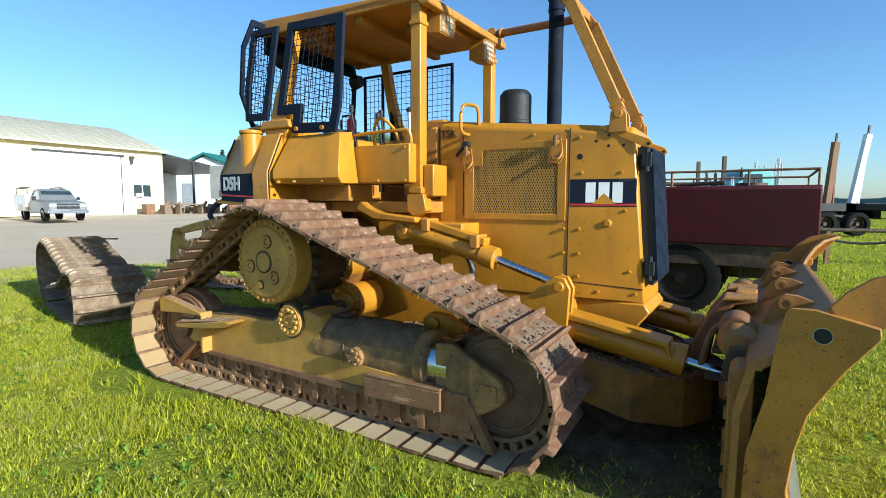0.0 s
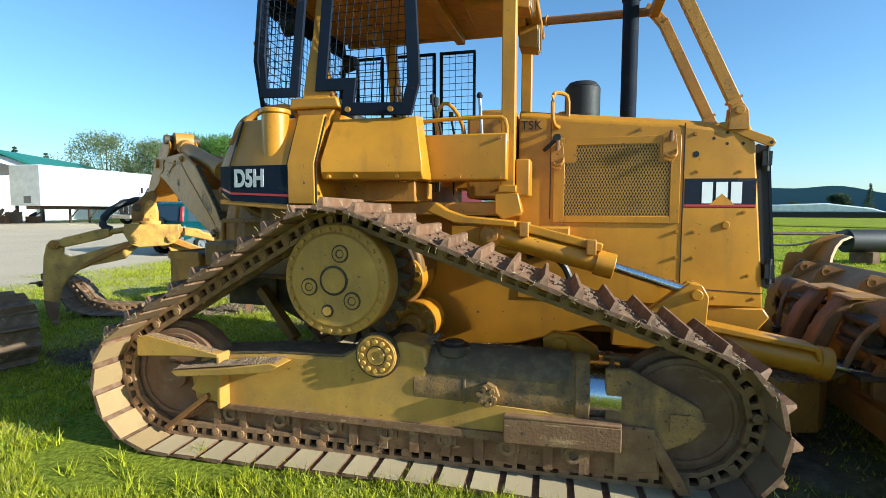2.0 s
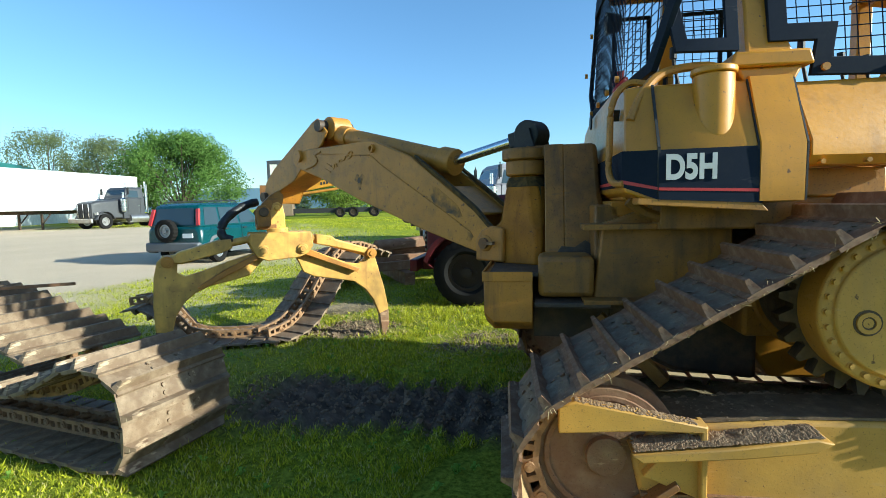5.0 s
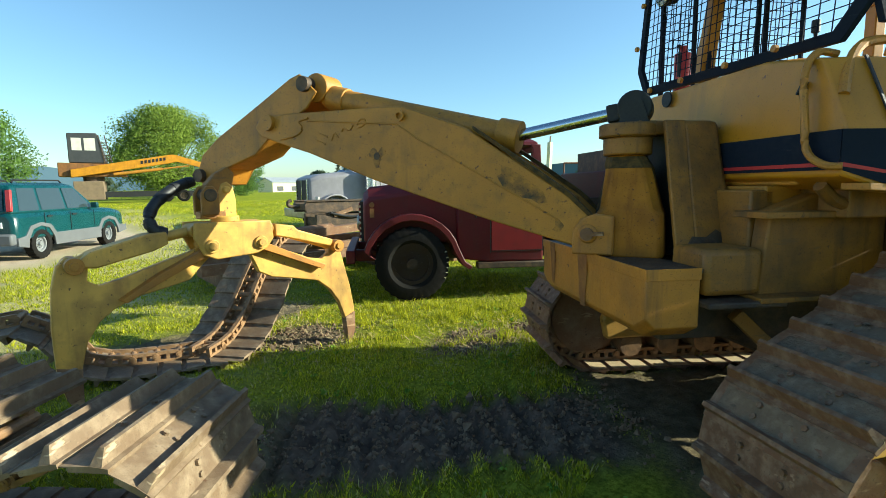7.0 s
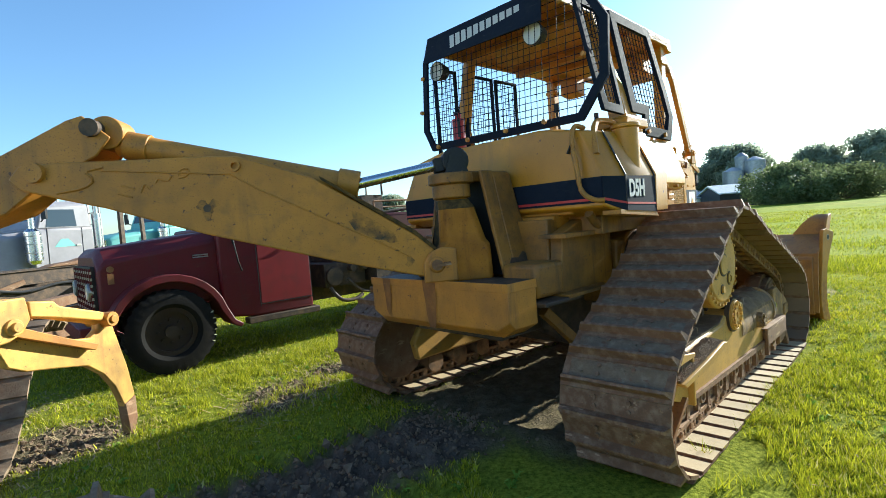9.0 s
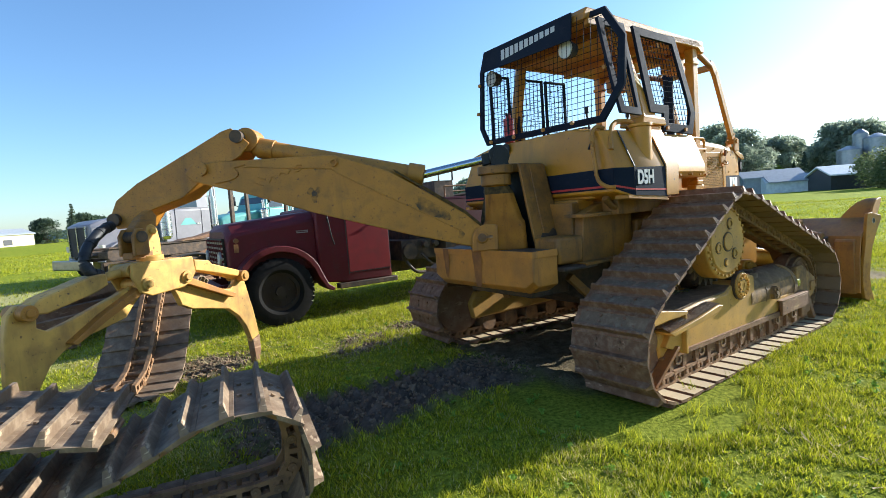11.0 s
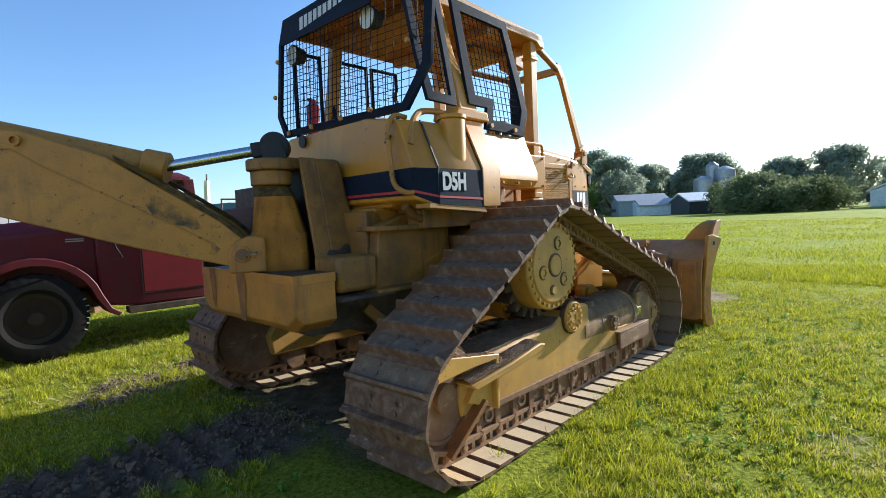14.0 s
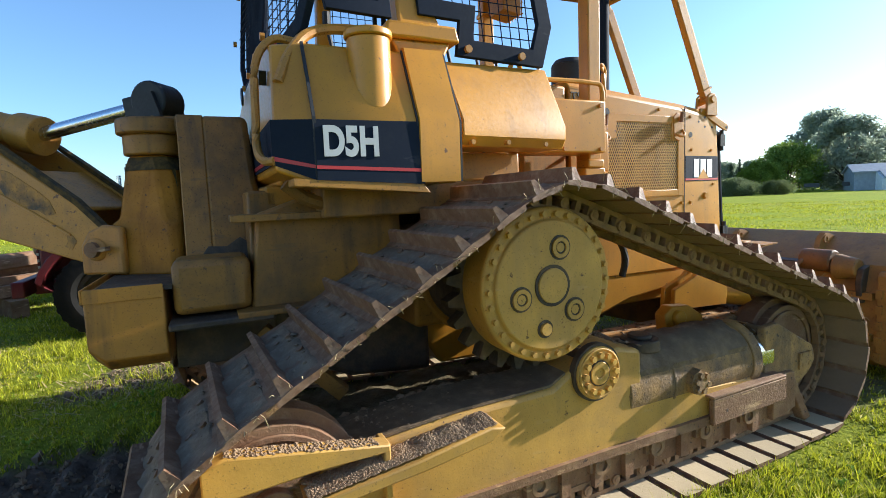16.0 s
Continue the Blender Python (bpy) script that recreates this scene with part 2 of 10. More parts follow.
GREY_WALL = material("grey_shed_cladding", (0.33, 0.35, 0.37), 0.6, dirt=0.2, dirt_col=(0.25, 0.25, 0.25), bump=0.05)
BARK = material("bark", (0.11, 0.08, 0.055), 0.9, dirt=0.4, dirt_col=(0.05, 0.04, 0.03), bump=0.8, bump_scale=20)
WOOD = material("weathered_wood", (0.20, 0.14, 0.085), 0.8, dirt=0.4, dirt_col=(0.10, 0.08, 0.06), bump=0.4)
HOSE = material("black_hose", (0.014, 0.014, 0.015), 0.5, dirt=0.2, dirt_col=(0.06, 0.05, 0.04), bump=0.2)
LAMP_LENS = material("frosted_lamp_lens", (0.62, 0.60, 0.52), 0.2, bump=0.1)
SEAT_VINYL = material("dark_seat_vinyl", (0.03, 0.028, 0.026), 0.6, bump=0.1)
RED_TANK = material("red_enamel", (0.42, 0.02, 0.018), 0.3, bump=0.02)


def glass_material():
    m = bpy.data.materials.new("tinted_glass")
    m.use_nodes = True
    p = m.node_tree.nodes["Principled BSDF"]
    p.inputs["Base Color"].default_value = (0.03, 0.045, 0.05, 1)
    p.inputs["Roughness"].default_value = 0.05
    p.inputs["Specular IOR Level"].default_value = 0.8
    return m


GLASS = glass_material()


def leaf_material(name, a, b, through=0.4):
    m = bpy.data.materials.new(name)
    m.use_nodes = True
    nt = m.node_tree
    p = nt.nodes["Principled BSDF"]
    g = nt.nodes.new("ShaderNodeNewGeometry")
    c = ramp(nt, g.outputs["Random Per Island"], 0, 1, (*a, 1), (*b, 1))
    nt.links.new(c, p.inputs["Base Color"])
    p.inputs["Roughness"].default_value = 0.6
    p.inputs["Specular IOR Level"].default_value = 0.15
    tr = nt.nodes.new("ShaderNodeBsdfTranslucent")
    nt.links.new(c, tr.inputs["Color"])
    ms = nt.nodes.new("ShaderNodeMixShader")
    ms.inputs[0].default_value = through
    nt.links.new(p.outputs[0], ms.inputs[1])
    nt.links.new(tr.outputs[0], ms.inputs[2])
    nt.links.new(ms.outputs[0], nt.nodes["Material Output"].inputs["Surface"])
    return m


LEAF_A = leaf_material("broadleaf_foliage", (0.06, 0.12, 0.022), (0.16, 0.26, 0.055))
# Brighter broadleaf colours, with sunlight put into the tone.
LEAF_E = leaf_material("sunlit_foliage", (0.10, 0.16, 0.022), (0.26, 0.34, 0.06))
LEAF_B = leaf_material("olive_foliage", (0.09, 0.12, 0.05), (0.20, 0.23, 0.10))
LEAF_C = leaf_material("conifer_foliage", (0.06, 0.09, 0.06), (0.13, 0.17, 0.10))
# Pale leaf colours that carry the distance haze.
LEAF_HAZED = leaf_material("haze_paled_foliage", (0.24, 0.28, 0.20), (0.38, 0.42, 0.30), 0.55)


# ---- mesh building ----
class Shape:
    """Collects simple solids into one mesh."""

    def __init__(self):
        self.v, self.f = [], []

    def add(self, verts, faces):
        k = len(self.v)
        self.v += [tuple(p) for p in verts]
        self.f += [tuple(i + k for i in f) for f in faces]
        return self

    def box(self, lo, hi, m=None):
        (a, b, c), (d, e, f) = lo, hi
        vs = [Vector(p) for p in ((a, b, c), (d, b, c), (d, e, c), (a, e, c), (a, b, f), (d, b, f), (d, e, f), (a, e, f))]
        if m is not None:
            vs = [m @ p for p in vs]
        return self.add(vs, [(3, 2, 1, 0), (4, 5, 6, 7), (0, 1, 5, 4), (1, 2, 6, 5), (2, 3, 7, 6), (3, 0, 4, 7)])

    def bar(self, p, q, w, h, up=(0, 0, 1)):
        """A square bar from p to q; h is its size towards up."""
        p, q = Vector(p), Vector(q)
        d = (q - p).normalized()
        side = d.cross(Vector(up))
        if side.length < 1e-4:
            side = d.cross(Vector((1, 0, 0)))
        side.normalize()
        u = side.cross(d)
        s, u = side * w / 2, u * h / 2
        vs = [p - s - u, p + s - u, p + s + u, p - s + u, q - s - u, q + s - u, q + s + u, q - s + u]
        return self.add(vs, [(0, 3, 2, 1), (4, 5, 6, 7), (0, 1, 5, 4), (1, 2, 6, 5), (2, 3, 7, 6), (3, 0, 4, 7)][::1])

    def prism(self, poly, lo, hi, axis="y", m=None):
        """A flat outline drawn out along an axis. poly is (x, z) for y, (y, z) for x, (x, y) for z."""
        n = len(poly)

        def at(a, b, h):
            p = {"y": (a, h, b), "x": (h, a, b), "z": (a, b, h)}[axis]
            return m @ Vector(p) if m is not None else p
        vs = [at(a, b, lo) for a, b in poly] + [at(a, b, hi) for a, b in poly]
        fs = [tuple(range(n)), tuple(range(2 * n - 1, n - 1, -1))]
        fs += [(i, n + i, n + (i + 1) % n, (i + 1) % n) for i in range(n)]
        return self.add(vs, fs)

    def clod(self, p, r, rng):
        """A small uneven lump, flattened below."""
        p = Vector(p)
        q = [Vector(d) * r * rng.uniform(0.65, 1.2) for d in ((1, 0.2, 0), (-0.3, 1, 0), (-1, -0.2, 0), (0.3, -1, 0), (0, 0, 0.5), (0, 0, -0.4))]
        return self.add([p + d for d in q], [(0, 1, 4), (1, 2, 4), (2, 3, 4), (3, 0, 4), (1, 0, 5), (2, 1, 5), (3, 2, 5), (0, 3, 5)])

    def cyl(self, p, q, r, r2=None, seg=20, inner=0.0):
        p, q = Vector(p), Vector(q)
        r2 = r if r2 is None else r2
        d = (q - p).normalized()
        a = d.orthogonal().normalized()
        b = d.cross(a)
        ring = [a * math.cos(2 * math.pi * i / seg) + b * math.sin(2 * math.pi * i / seg) for i in range(seg)]
        if inner <= 0:
            vs = [p + k * r for k in ring] + [q + k * r2 for k in ring]
            fs = [tuple(range(seg - 1, -1, -1)), tuple(range(seg, 2 * seg))]
            fs += [(i, (i + 1) % seg, seg + (i + 1) % seg, seg + i) for i in range(seg)]
        else:
            vs = [p + k * r for k in ring] + [q + k * r2 for k in ring] + [p + k * inner for k in ring] + [q + k * inner for k in ring]
            fs = []
            for i in range(seg):
                j = (i + 1) % seg
                fs += [(i, j, seg + j, seg + i), (2 * seg + j, 2 * seg + i, 3 * seg + i, 3 * seg + j), (seg + i, seg + j, 3 * seg + j, 3 * seg + i), (j, i, 2 * seg + i, 2 * seg + j)]
        return self.add(vs, fs)

    def tube(self, pts, r, seg=8, smooth=0):
        pts = [Vector(p) for p in pts]
        for _ in range(smooth):
            out = [pts[0]]
            for a, b in zip(pts, pts[1:]):
                out += [a * 0.75 + b * 0.25, a * 0.25 + b * 0.75]
            pts = out + [pts[-1]]
        n = len(pts)
        ref = Vector((0.13, 0.21, 0.97))
        vs, fs = [], []
        for i, p in enumerate(pts):
            d = (pts[min(i + 1, n - 1)] - pts[max(i - 1, 0)]).normalized()
            a = d.cross(ref)
            if a.length < 0.05:
                a = d.cross(Vector((1, 0, 0)))
            a.normalize()
            b = d.cross(a)
            rr = r[i * (len(r) - 1) // max(1, n - 1)] if isinstance(r, (list, tuple)) else r
            vs += [p + (a * math.cos(2 * math.pi * k / seg) + b * math.sin(2 * math.pi * k / seg)) * rr for k in range(seg)]
        for i in range(n - 1):
            for k in range(seg):
                l = (k + 1) % seg
                fs.append((i * seg + k, i * seg + l, (i + 1) * seg + l, (i + 1) * seg + k))
        fs += [tuple(range(seg - 1, -1, -1)), tuple(range((n - 1) * seg, n * seg))]
        return self.add(vs, fs)

    def bolts(self, centre, axis, ring, n, r, h, seg=6, phase=0.0):
        c, d = Vector(centre), Vector(axis).normalized()
        a = d.orthogonal().normalized()
        b = d.cross(a)
        for i in range(n):
            w = 2 * math.pi * (i + phase) / n
            p = c + (a * math.cos(w) + b * math.sin(w)) * ring
            self.cyl(p, p + d * h, r, seg=seg)
        return self

    def move(self, m):
        self.v = [tuple(m @ Vector(p)) for p in self.v]
        return self


def mesh_of(shape, name, mat, smooth=35.0):
    me = bpy.data.meshes.new(name)
    me.from_pydata(shape.v, [], shape.f)
    bm = bmesh.new()
    bm.from_mesh(me)
    bmesh.ops.recalc_face_normals(bm, faces=bm.faces)
    bm.to_mesh(me)
    bm.free()
    if mat is not None:
        me.materials.append(mat)
    me.shade_smooth()
    me.set_sharp_from_angle(angle=radians(smooth))
    return me


def part(name, shape, mat, parent, label="", bevel=0.0):
    """One mesh under a thing or under another part."""
    ob = new(name, mesh_of(shape, name, mat))
    ob.parent = parent
    if label:
        tagged(ob, label)
    if bevel:
        b = ob.modifiers.new("edge", "BEVEL")
        b.width, b.segments, b.limit_method, b.angle_limit = bevel, 2, "ANGLE", radians(40)
    return ob


def repeats(name, shape, mat, parent, places, bevel=0.0):
    """Alike small parts, one object each on one shared mesh; places are matrices."""
    me = mesh_of(shape, name, mat)
    for m in places:
        ob = new(name, me)
        ob.parent = parent
        ob.matrix_local = m


def facing(c, axis):
    """A frame at c whose z axis points along axis."""
    return Matrix.Translation(Vector(c)) @ Vector(axis).to_track_quat("Z", "Y").to_matrix().to_4x4()


def ring_places(c, axis, radius, n, start=0.0):
    f = facing(c, axis)
    return [f @ Matrix.Translation((radius * math.cos(start + 2 * math.pi * i / n), radius * math.sin(start + 2 * math.pi * i / n), 0)) for i in range(n)]


def thing(name, m, label, category, group="", kind=""):
    ob = new(name)
    ob.empty_display_size = 0.2
    ob.matrix_world = m
    return tagged(ob, label, category, group, kind)


def lettering(name, text, size, m, mat, parent, depth=0.003, bold=0.0):
    cu = bpy.data.curves.new(name, "FONT")
    cu.body, cu.size, cu.extrude, cu.align_x, cu.align_y = text, size, depth, "CENTER", "CENTER"
    cu.offset = bold
    tmp = new(name + "_curve", cu)
    bpy.context.view_layer.update()
    me = bpy.data.meshes.new_from_object(tmp.evaluated_get(bpy.context.evaluated_depsgraph_get()))
    bpy.data.objects.remove(tmp)
    bpy.data.curves.remove(cu)
    me.materials.clear()
    me.materials.append(mat)
    me.transform(m)
    ob = new(name, me)
    ob.parent = parent
    return ob


def arc(cx, cz, r, a0, a1, n):
    return [(cx + r * math.cos(radians(a0 + (a1 - a0) * i / n)), cz + r * math.sin(radians(a0 + (a1 - a0) * i / n))) for i in range(n + 1)]


def clip_line(poly, a, b):
    """The stretches of the line from a to b that lie inside a flat outline."""
    ts = []
    (ax, ay), (bx, by) = a, b
    for (x0, y0), (x1, y1) in zip(poly, poly[1:] + poly[:1]):
        den = (bx - ax) * (y1 - y0) - (by - ay) * (x1 - x0)
        if abs(den) < 1e-9:
            continue
        t = ((x0 - ax) * (y1 - y0) - (y0 - ay) * (x1 - x0)) / den
        s = ((x0 - ax) * (by - ay) - (y0 - ay) * (bx - ax)) / den
        if 0 <= s < 1:
            ts.append(t)
    ts.sort()
    return [((ax + (bx - ax) * p, ay + (by - ay) * p), (ax + (bx - ax) * q, ay + (by - ay) * q)) for p, q in zip(ts[::2], ts[1::2])]


def screen(place, poly, step, wire=0.006):
    """Welded wire grid inside an outline; place turns (u, v) into a point."""
    s = Shape()
    us, vs = [p[0] for p in poly], [p[1] for p in poly]
    u = min(us) + step / 2
    while u < max(us):
        for a, b in clip_line(poly, (u, min(vs) - 1), (u, max(vs) + 1)):
            s.tube([place(*a), place(*b)], wire / 2, seg=4)
        u += step
    v = min(vs) + step / 2
    while v < max(vs):
        for a, b in clip_line(poly, (min(us) - 1, v), (max(us) + 1, v)):
            s.tube([place(*a), place(*b)], wire / 2, seg=4)
        v += step
    return s

# ---- ground: one sheet to the horizon, with field, yard and churned ruts ----
def smooth(a, b, x):
    t = np.clip((x - a) / (b - a), 0, 1)
    return t * t * (3 - 2 * t)


def wave(x, y, seed, scale):
    """Cheap rolling noise from a few crossed sines, about -1 to 1."""
    rng = np.random.RandomState(seed)
    out = np.zeros_like(x)
    for k in range(7):
        a, w, ph = rng.uniform(0, 6.28), rng.uniform(0.6, 2.2) / scale, rng.uniform(0, 6.28)
        out += np.sin((x * math.cos(a) + y * math.sin(a)) * w * 6.28 / 2 + ph + 1.3 * np.sin((x * math.sin(a) - y * math.cos(a)) * w * 2.1))
    return out / 4.0


YARD = [(-90, -4), (-24, 4.5), (-10, 11.2), (-6.2, 12.6), (-4.6, 17.0), (-1.6, 19.6), (-1.2, 23), (-1.7, 28), (-2.4, 33.5), (-5, 40.5), (-9.5, 43.6), (-15.4, 46.5), (-19.5, 51), (-36, 74), (-60, 120), (-150, 90)]


def poly_distance(x, y, poly):
    """Signed distance to an outline: below zero inside."""
    d = np.full(x.shape, 1e9)
    inside = np.zeros(x.shape, bool)
    for (x0, y0), (x1, y1) in zip(poly, poly[1:] + poly[:1]):
        ex, ey = x1 - x0, y1 - y0
        t = np.clip(((x - x0) * ex + (y - y0) * ey) / (ex * ex + ey * ey), 0, 1)
        d = np.minimum(d, np.hypot(x - x0 - t * ex, y - y0 - t * ey))
        cross = (y0 > y) != (y1 > y)
        with np.errstate(divide="ignore", invalid="ignore"):
            inside ^= cross & (x < (x1 - x0) * (y - y0) / (y1 - y0) + x0)
    return np.where(inside, -d, d)


REAR_GEAR = pose(-0.61, 4.907, 0, 0, 0, -33)
DOZER = REAR_GEAR @ pose(-0.02, 0, 0, 0, 0, 1.2)
FWD, LEFT = (math.cos(radians(-33)), math.sin(radians(-33))), (-math.sin(radians(-33)), math.cos(radians(-33)))


def dozer_xy(x, y):
    dx, dy = x + 0.61, y - 4.907
    return dx * FWD[0] + dy * FWD[1], dx * LEFT[0] + dy * LEFT[1]


DRY_SPOTS = ((-1.6, 2.1, 0.5), (3.6, 1.6, 1.2), (4.4, 2.6, 1.0), (-5.2, 5.2, 0.6))


def soil_amount(x, y):
    """How bare and churned the ground is: the wheel ruts behind the machine, a few worn patches, and ground darkened
    for shade.
    """
    u, v = dozer_xy(x, y)
    w = wave(x, y, 3, 0.9)
    rut = smooth(0.72, 0.34, np.abs(v - 0.12 + 0.05 * (u + 3)) + 0.13 * w) * smooth(-0.9, -1.6, u) * smooth(-4.3, -3.4, u)
    # the second term darkens the ground where the blade's shade falls
    belly_soil_shade = np.maximum(0.9 * smooth(1.25, 0.8, np.abs(v) + 0.08 * w) * smooth(-1.6, -1.2, u) * smooth(3.2, 2.7, u), 0.75 * smooth(1.5, 1.1, np.abs(v) + 0.12 * w) * smooth(2.0, 2.25, u) * smooth(3.25, 3.0, u))
    worn = np.zeros_like(x)
    for cx, cy, r in ((-2.45, 8.85, 0.95), (-1.2, 7.6, 0.75), (-0.5, 7.45, 0.55), (-2.1, 10.2, 0.8), (-3.6, 9.6, 0.8), (3.6, 1.6, 0.9), (4.4, 2.6, 0.8), (-1.6, 2.1, 0.33), (-5.2, 5.2, 0.5), (-0.3, 7.0, 0.5)):
        worn = np.maximum(worn, (0.8 if cy < 4 and cx < 0 else 0.9) * smooth(r, r * 0.35, np.hypot(x - cx, (y - cy) * 1.3) + 0.25 * w))
    return np.clip(np.maximum(np.maximum(rut, belly_soil_shade), worn), 0, 1)


def yard_amount(x, y):
    return smooth(0.9, -0.9, poly_distance(x, y, YARD) + 0.8 * wave(x, y, 5, 2.5))


def ground_z(x, y):
    soil = soil_amount(x, y)
    u, v = dozer_xy(x, y)
    near = smooth(30, 14, np.hypot(x + 2, y - 5))
    z = 0.45 * smooth(9, 48, y) + 0.012 * wave(x, y, 9, 1.7) * near
    rut = smooth(0.8, 0.5, np.abs(v - 0.1)) * smooth(-1.5, -1.9, u) * smooth(-4.3, -3.5, u)
    z += near * soil * (0.022 * wave(x, y, 21, 0.28) + 0.018 * wave(x, y, 22, 0.13) - 0.015)
    z += rut * 0.035 * np.sin(u * 36 + 1.2 * wave(x, y, 8, 0.5))
    return z


def axis_line(lo, hi, fine, far):
    a = list(np.arange(lo, hi + 1e-6, fine))
    step, up, down = fine, [hi], [lo]
    while up[-1] < far:
        step *= 1.16
        up.append(up[-1] + step)
        down.append(down[-1] - step)
    return np.array(down[:0:-1] + a + up[1:])


def ground_material():
    m = bpy.data.materials.new("field_and_yard")
    m.use_nodes = True
    nt = m.node_tree
    p = nt.nodes["Principled BSDF"]
    tc = nt.nodes.new("ShaderNodeTexCoord")

    def ns(scale, detail=5.0):
        n = node(nt, "ShaderNodeTexNoise", Scale=scale, Detail=detail, Roughness=0.62)
        nt.links.new(tc.outputs["Object"], n.inputs["Vector"])
        return n.outputs[0]

    def attr(name):
        a = nt.nodes.new("ShaderNodeAttribute")
        a.attribute_name = name
        return a.outputs["Fac"]
    green = mix(nt, ramp(nt, ns(0.35), 0.35, 0.65), (0.23, 0.26, 0.02), (0.42, 0.41, 0.038))
    green = mix(nt, ramp(nt, ns(0.06, 3), 0.4, 0.65), green, (0.32, 0.36, 0.028))
    green = mix(nt, ramp(nt, ns(7, 8), 0.42, 0.62, (0, 0, 0, 1), (0.75, 0.75, 0.75, 1)), green, (0.09, 0.14, 0.016))
    green = mix(nt, ramp(nt, ns(1.1, 6), 0.62, 0.75, (0, 0, 0, 1), (0.6, 0.6, 0.6, 1)), green, (0.34, 0.29, 0.13))
    soil = mix(nt, ramp(nt, ns(9, 6), 0.35, 0.7), (0.072, 0.053, 0.040), (0.18, 0.135, 0.098))
    soil = mix(nt, attr("dry"), soil, mix(nt, ramp(nt, ns(22, 6), 0.35, 0.7), (0.27, 0.20, 0.12), (0.48, 0.375, 0.24)))
    gravel = mix(nt, ramp(nt, ns(0.25, 5), 0.35, 0.7), (0.55, 0.425, 0.285), (0.40, 0.31, 0.205))
    gravel = mix(nt, ramp(nt, ns(45, 3), 0.35, 0.65), gravel, (0.62, 0.50, 0.36))
    # Thatch under the near blades, darkened for the shaded gaps between them.
    thatch_shade = mix(nt, ramp(nt, ns(30, 6), 0.35, 0.65), (0.09, 0.115, 0.010), (0.30, 0.32, 0.035))
    green = mix(nt, attr("thatch_shade"), green, thatch_shade)
    c = mix(nt, attr("soil"), green, soil)
    c = mix(nt, attr("yard"), c, gravel)
    nt.links.new(c, p.inputs["Base Color"])
    p.inputs["Roughness"].default_value = 0.95
    p.inputs["Specular IOR Level"].default_value = 0.04
    b = node(nt, "ShaderNodeBump", Strength=0.9, Distance=0.02)
    nt.links.new(ns(38, 6), b.inputs["Height"])
    nt.links.new(b.outputs[0], p.inputs["Normal"])
    return m


def build_ground():
    xs, ys = axis_line(-8, 6, 0.05, 3200), axis_line(1.2, 11, 0.05, 3200)
    gx, gy = np.meshgrid(xs, ys, indexing="ij")
    gz = ground_z(gx, gy)
    nx, ny = gx.shape
    me = bpy.data.meshes.new("ground")
    idx = np.arange(nx * ny).reshape(nx, ny)
    quads = np.stack([idx[:-1, :-1], idx[1:, :-1], idx[1:, 1:], idx[:-1, 1:]], -1).reshape(-1, 4)
    me.vertices.add(nx * ny)
    me.vertices.foreach_set("co", np.stack([gx, gy, gz], -1).astype(np.float32).ravel())
    me.loops.add(quads.size)
    me.loops.foreach_set("vertex_index", quads.ravel().astype(np.int32))
    me.polygons.add(len(quads))
    me.polygons.foreach_set("loop_start", np.arange(0, quads.size, 4, dtype=np.int32))
    me.update(calc_edges=True)
    dry = np.maximum.reduce([smooth(1.1 * r, 0.4 * r, np.hypot(gx - cx, gy - cy)) for cx, cy, r in DRY_SPOTS])
    for name, val in (("dry", dry), ("thatch_shade", 0.9 * smooth(11, 5, np.hypot(gx + 2.2, gy - 4.6))), ("soil", soil_amount(gx, gy) * smooth(60, 25, np.hypot(gx, gy - 5))), ("yard", np.maximum(yard_amount(gx, gy), 0.6 * smooth(6.0, 0.0, poly_distance(gx, gy, YARD) + 1.6 * wave(gx, gy, 6, 2.0))))):
        a = me.attributes.new(name, "FLOAT", "POINT")
        a.data.foreach_set("value", val.astype(np.float32).ravel())
    me.materials.append(ground_material())
    me.shade_smooth()
    return tagged(new("ground", me), "sunlit grass field with bare soil and a gravel yard", "ground", kind="structure")


build_ground()


def blade_mesh(name, x, y, h, w, mat, rng):
    """Single grass blades as thin leaning triangles."""
    n = len(x)
    z = ground_z(x, y) - 0.006
    a = rng.uniform(0, 6.283, n)
    lean, b = rng.uniform(0.1, 0.95, n) * h, rng.uniform(0, 6.283, n)
    dx, dy = np.cos(a) * w / 2, np.sin(a) * w / 2
    root1, root2 = np.stack([x - dx, y - dy, z], -1), np.stack([x + dx, y + dy, z], -1)
    tip = np.stack([x + np.cos(b) * lean, y + np.sin(b) * lean, z + h], -1)
    co = np.stack([root1, root2, tip], 1).reshape(-1, 3)
    me = bpy.data.meshes.new(name)
    me.vertices.add(3 * n)
    me.vertices.foreach_set("co", co.astype(np.float32).ravel())
    me.loops.add(3 * n)
    me.loops.foreach_set("vertex_index", np.arange(3 * n, dtype=np.int32))
    me.polygons.add(n)
    me.polygons.foreach_set("loop_start", np.arange(0, 3 * n, 3, dtype=np.int32))
    me.update(calc_edges=True)
    me.materials.append(mat)
    return me


GRASS = leaf_material("grass_blades", (0.12, 0.17, 0.010), (0.64, 0.61, 0.036), 0.36)
GRASS_DRY = leaf_material("dry_grass_blades", (0.42, 0.36, 0.11), (0.64, 0.56, 0.22), 0.38)
WEED = leaf_material("broad_weed_leaves", (0.14, 0.25, 0.03), (0.30, 0.44, 0.06))


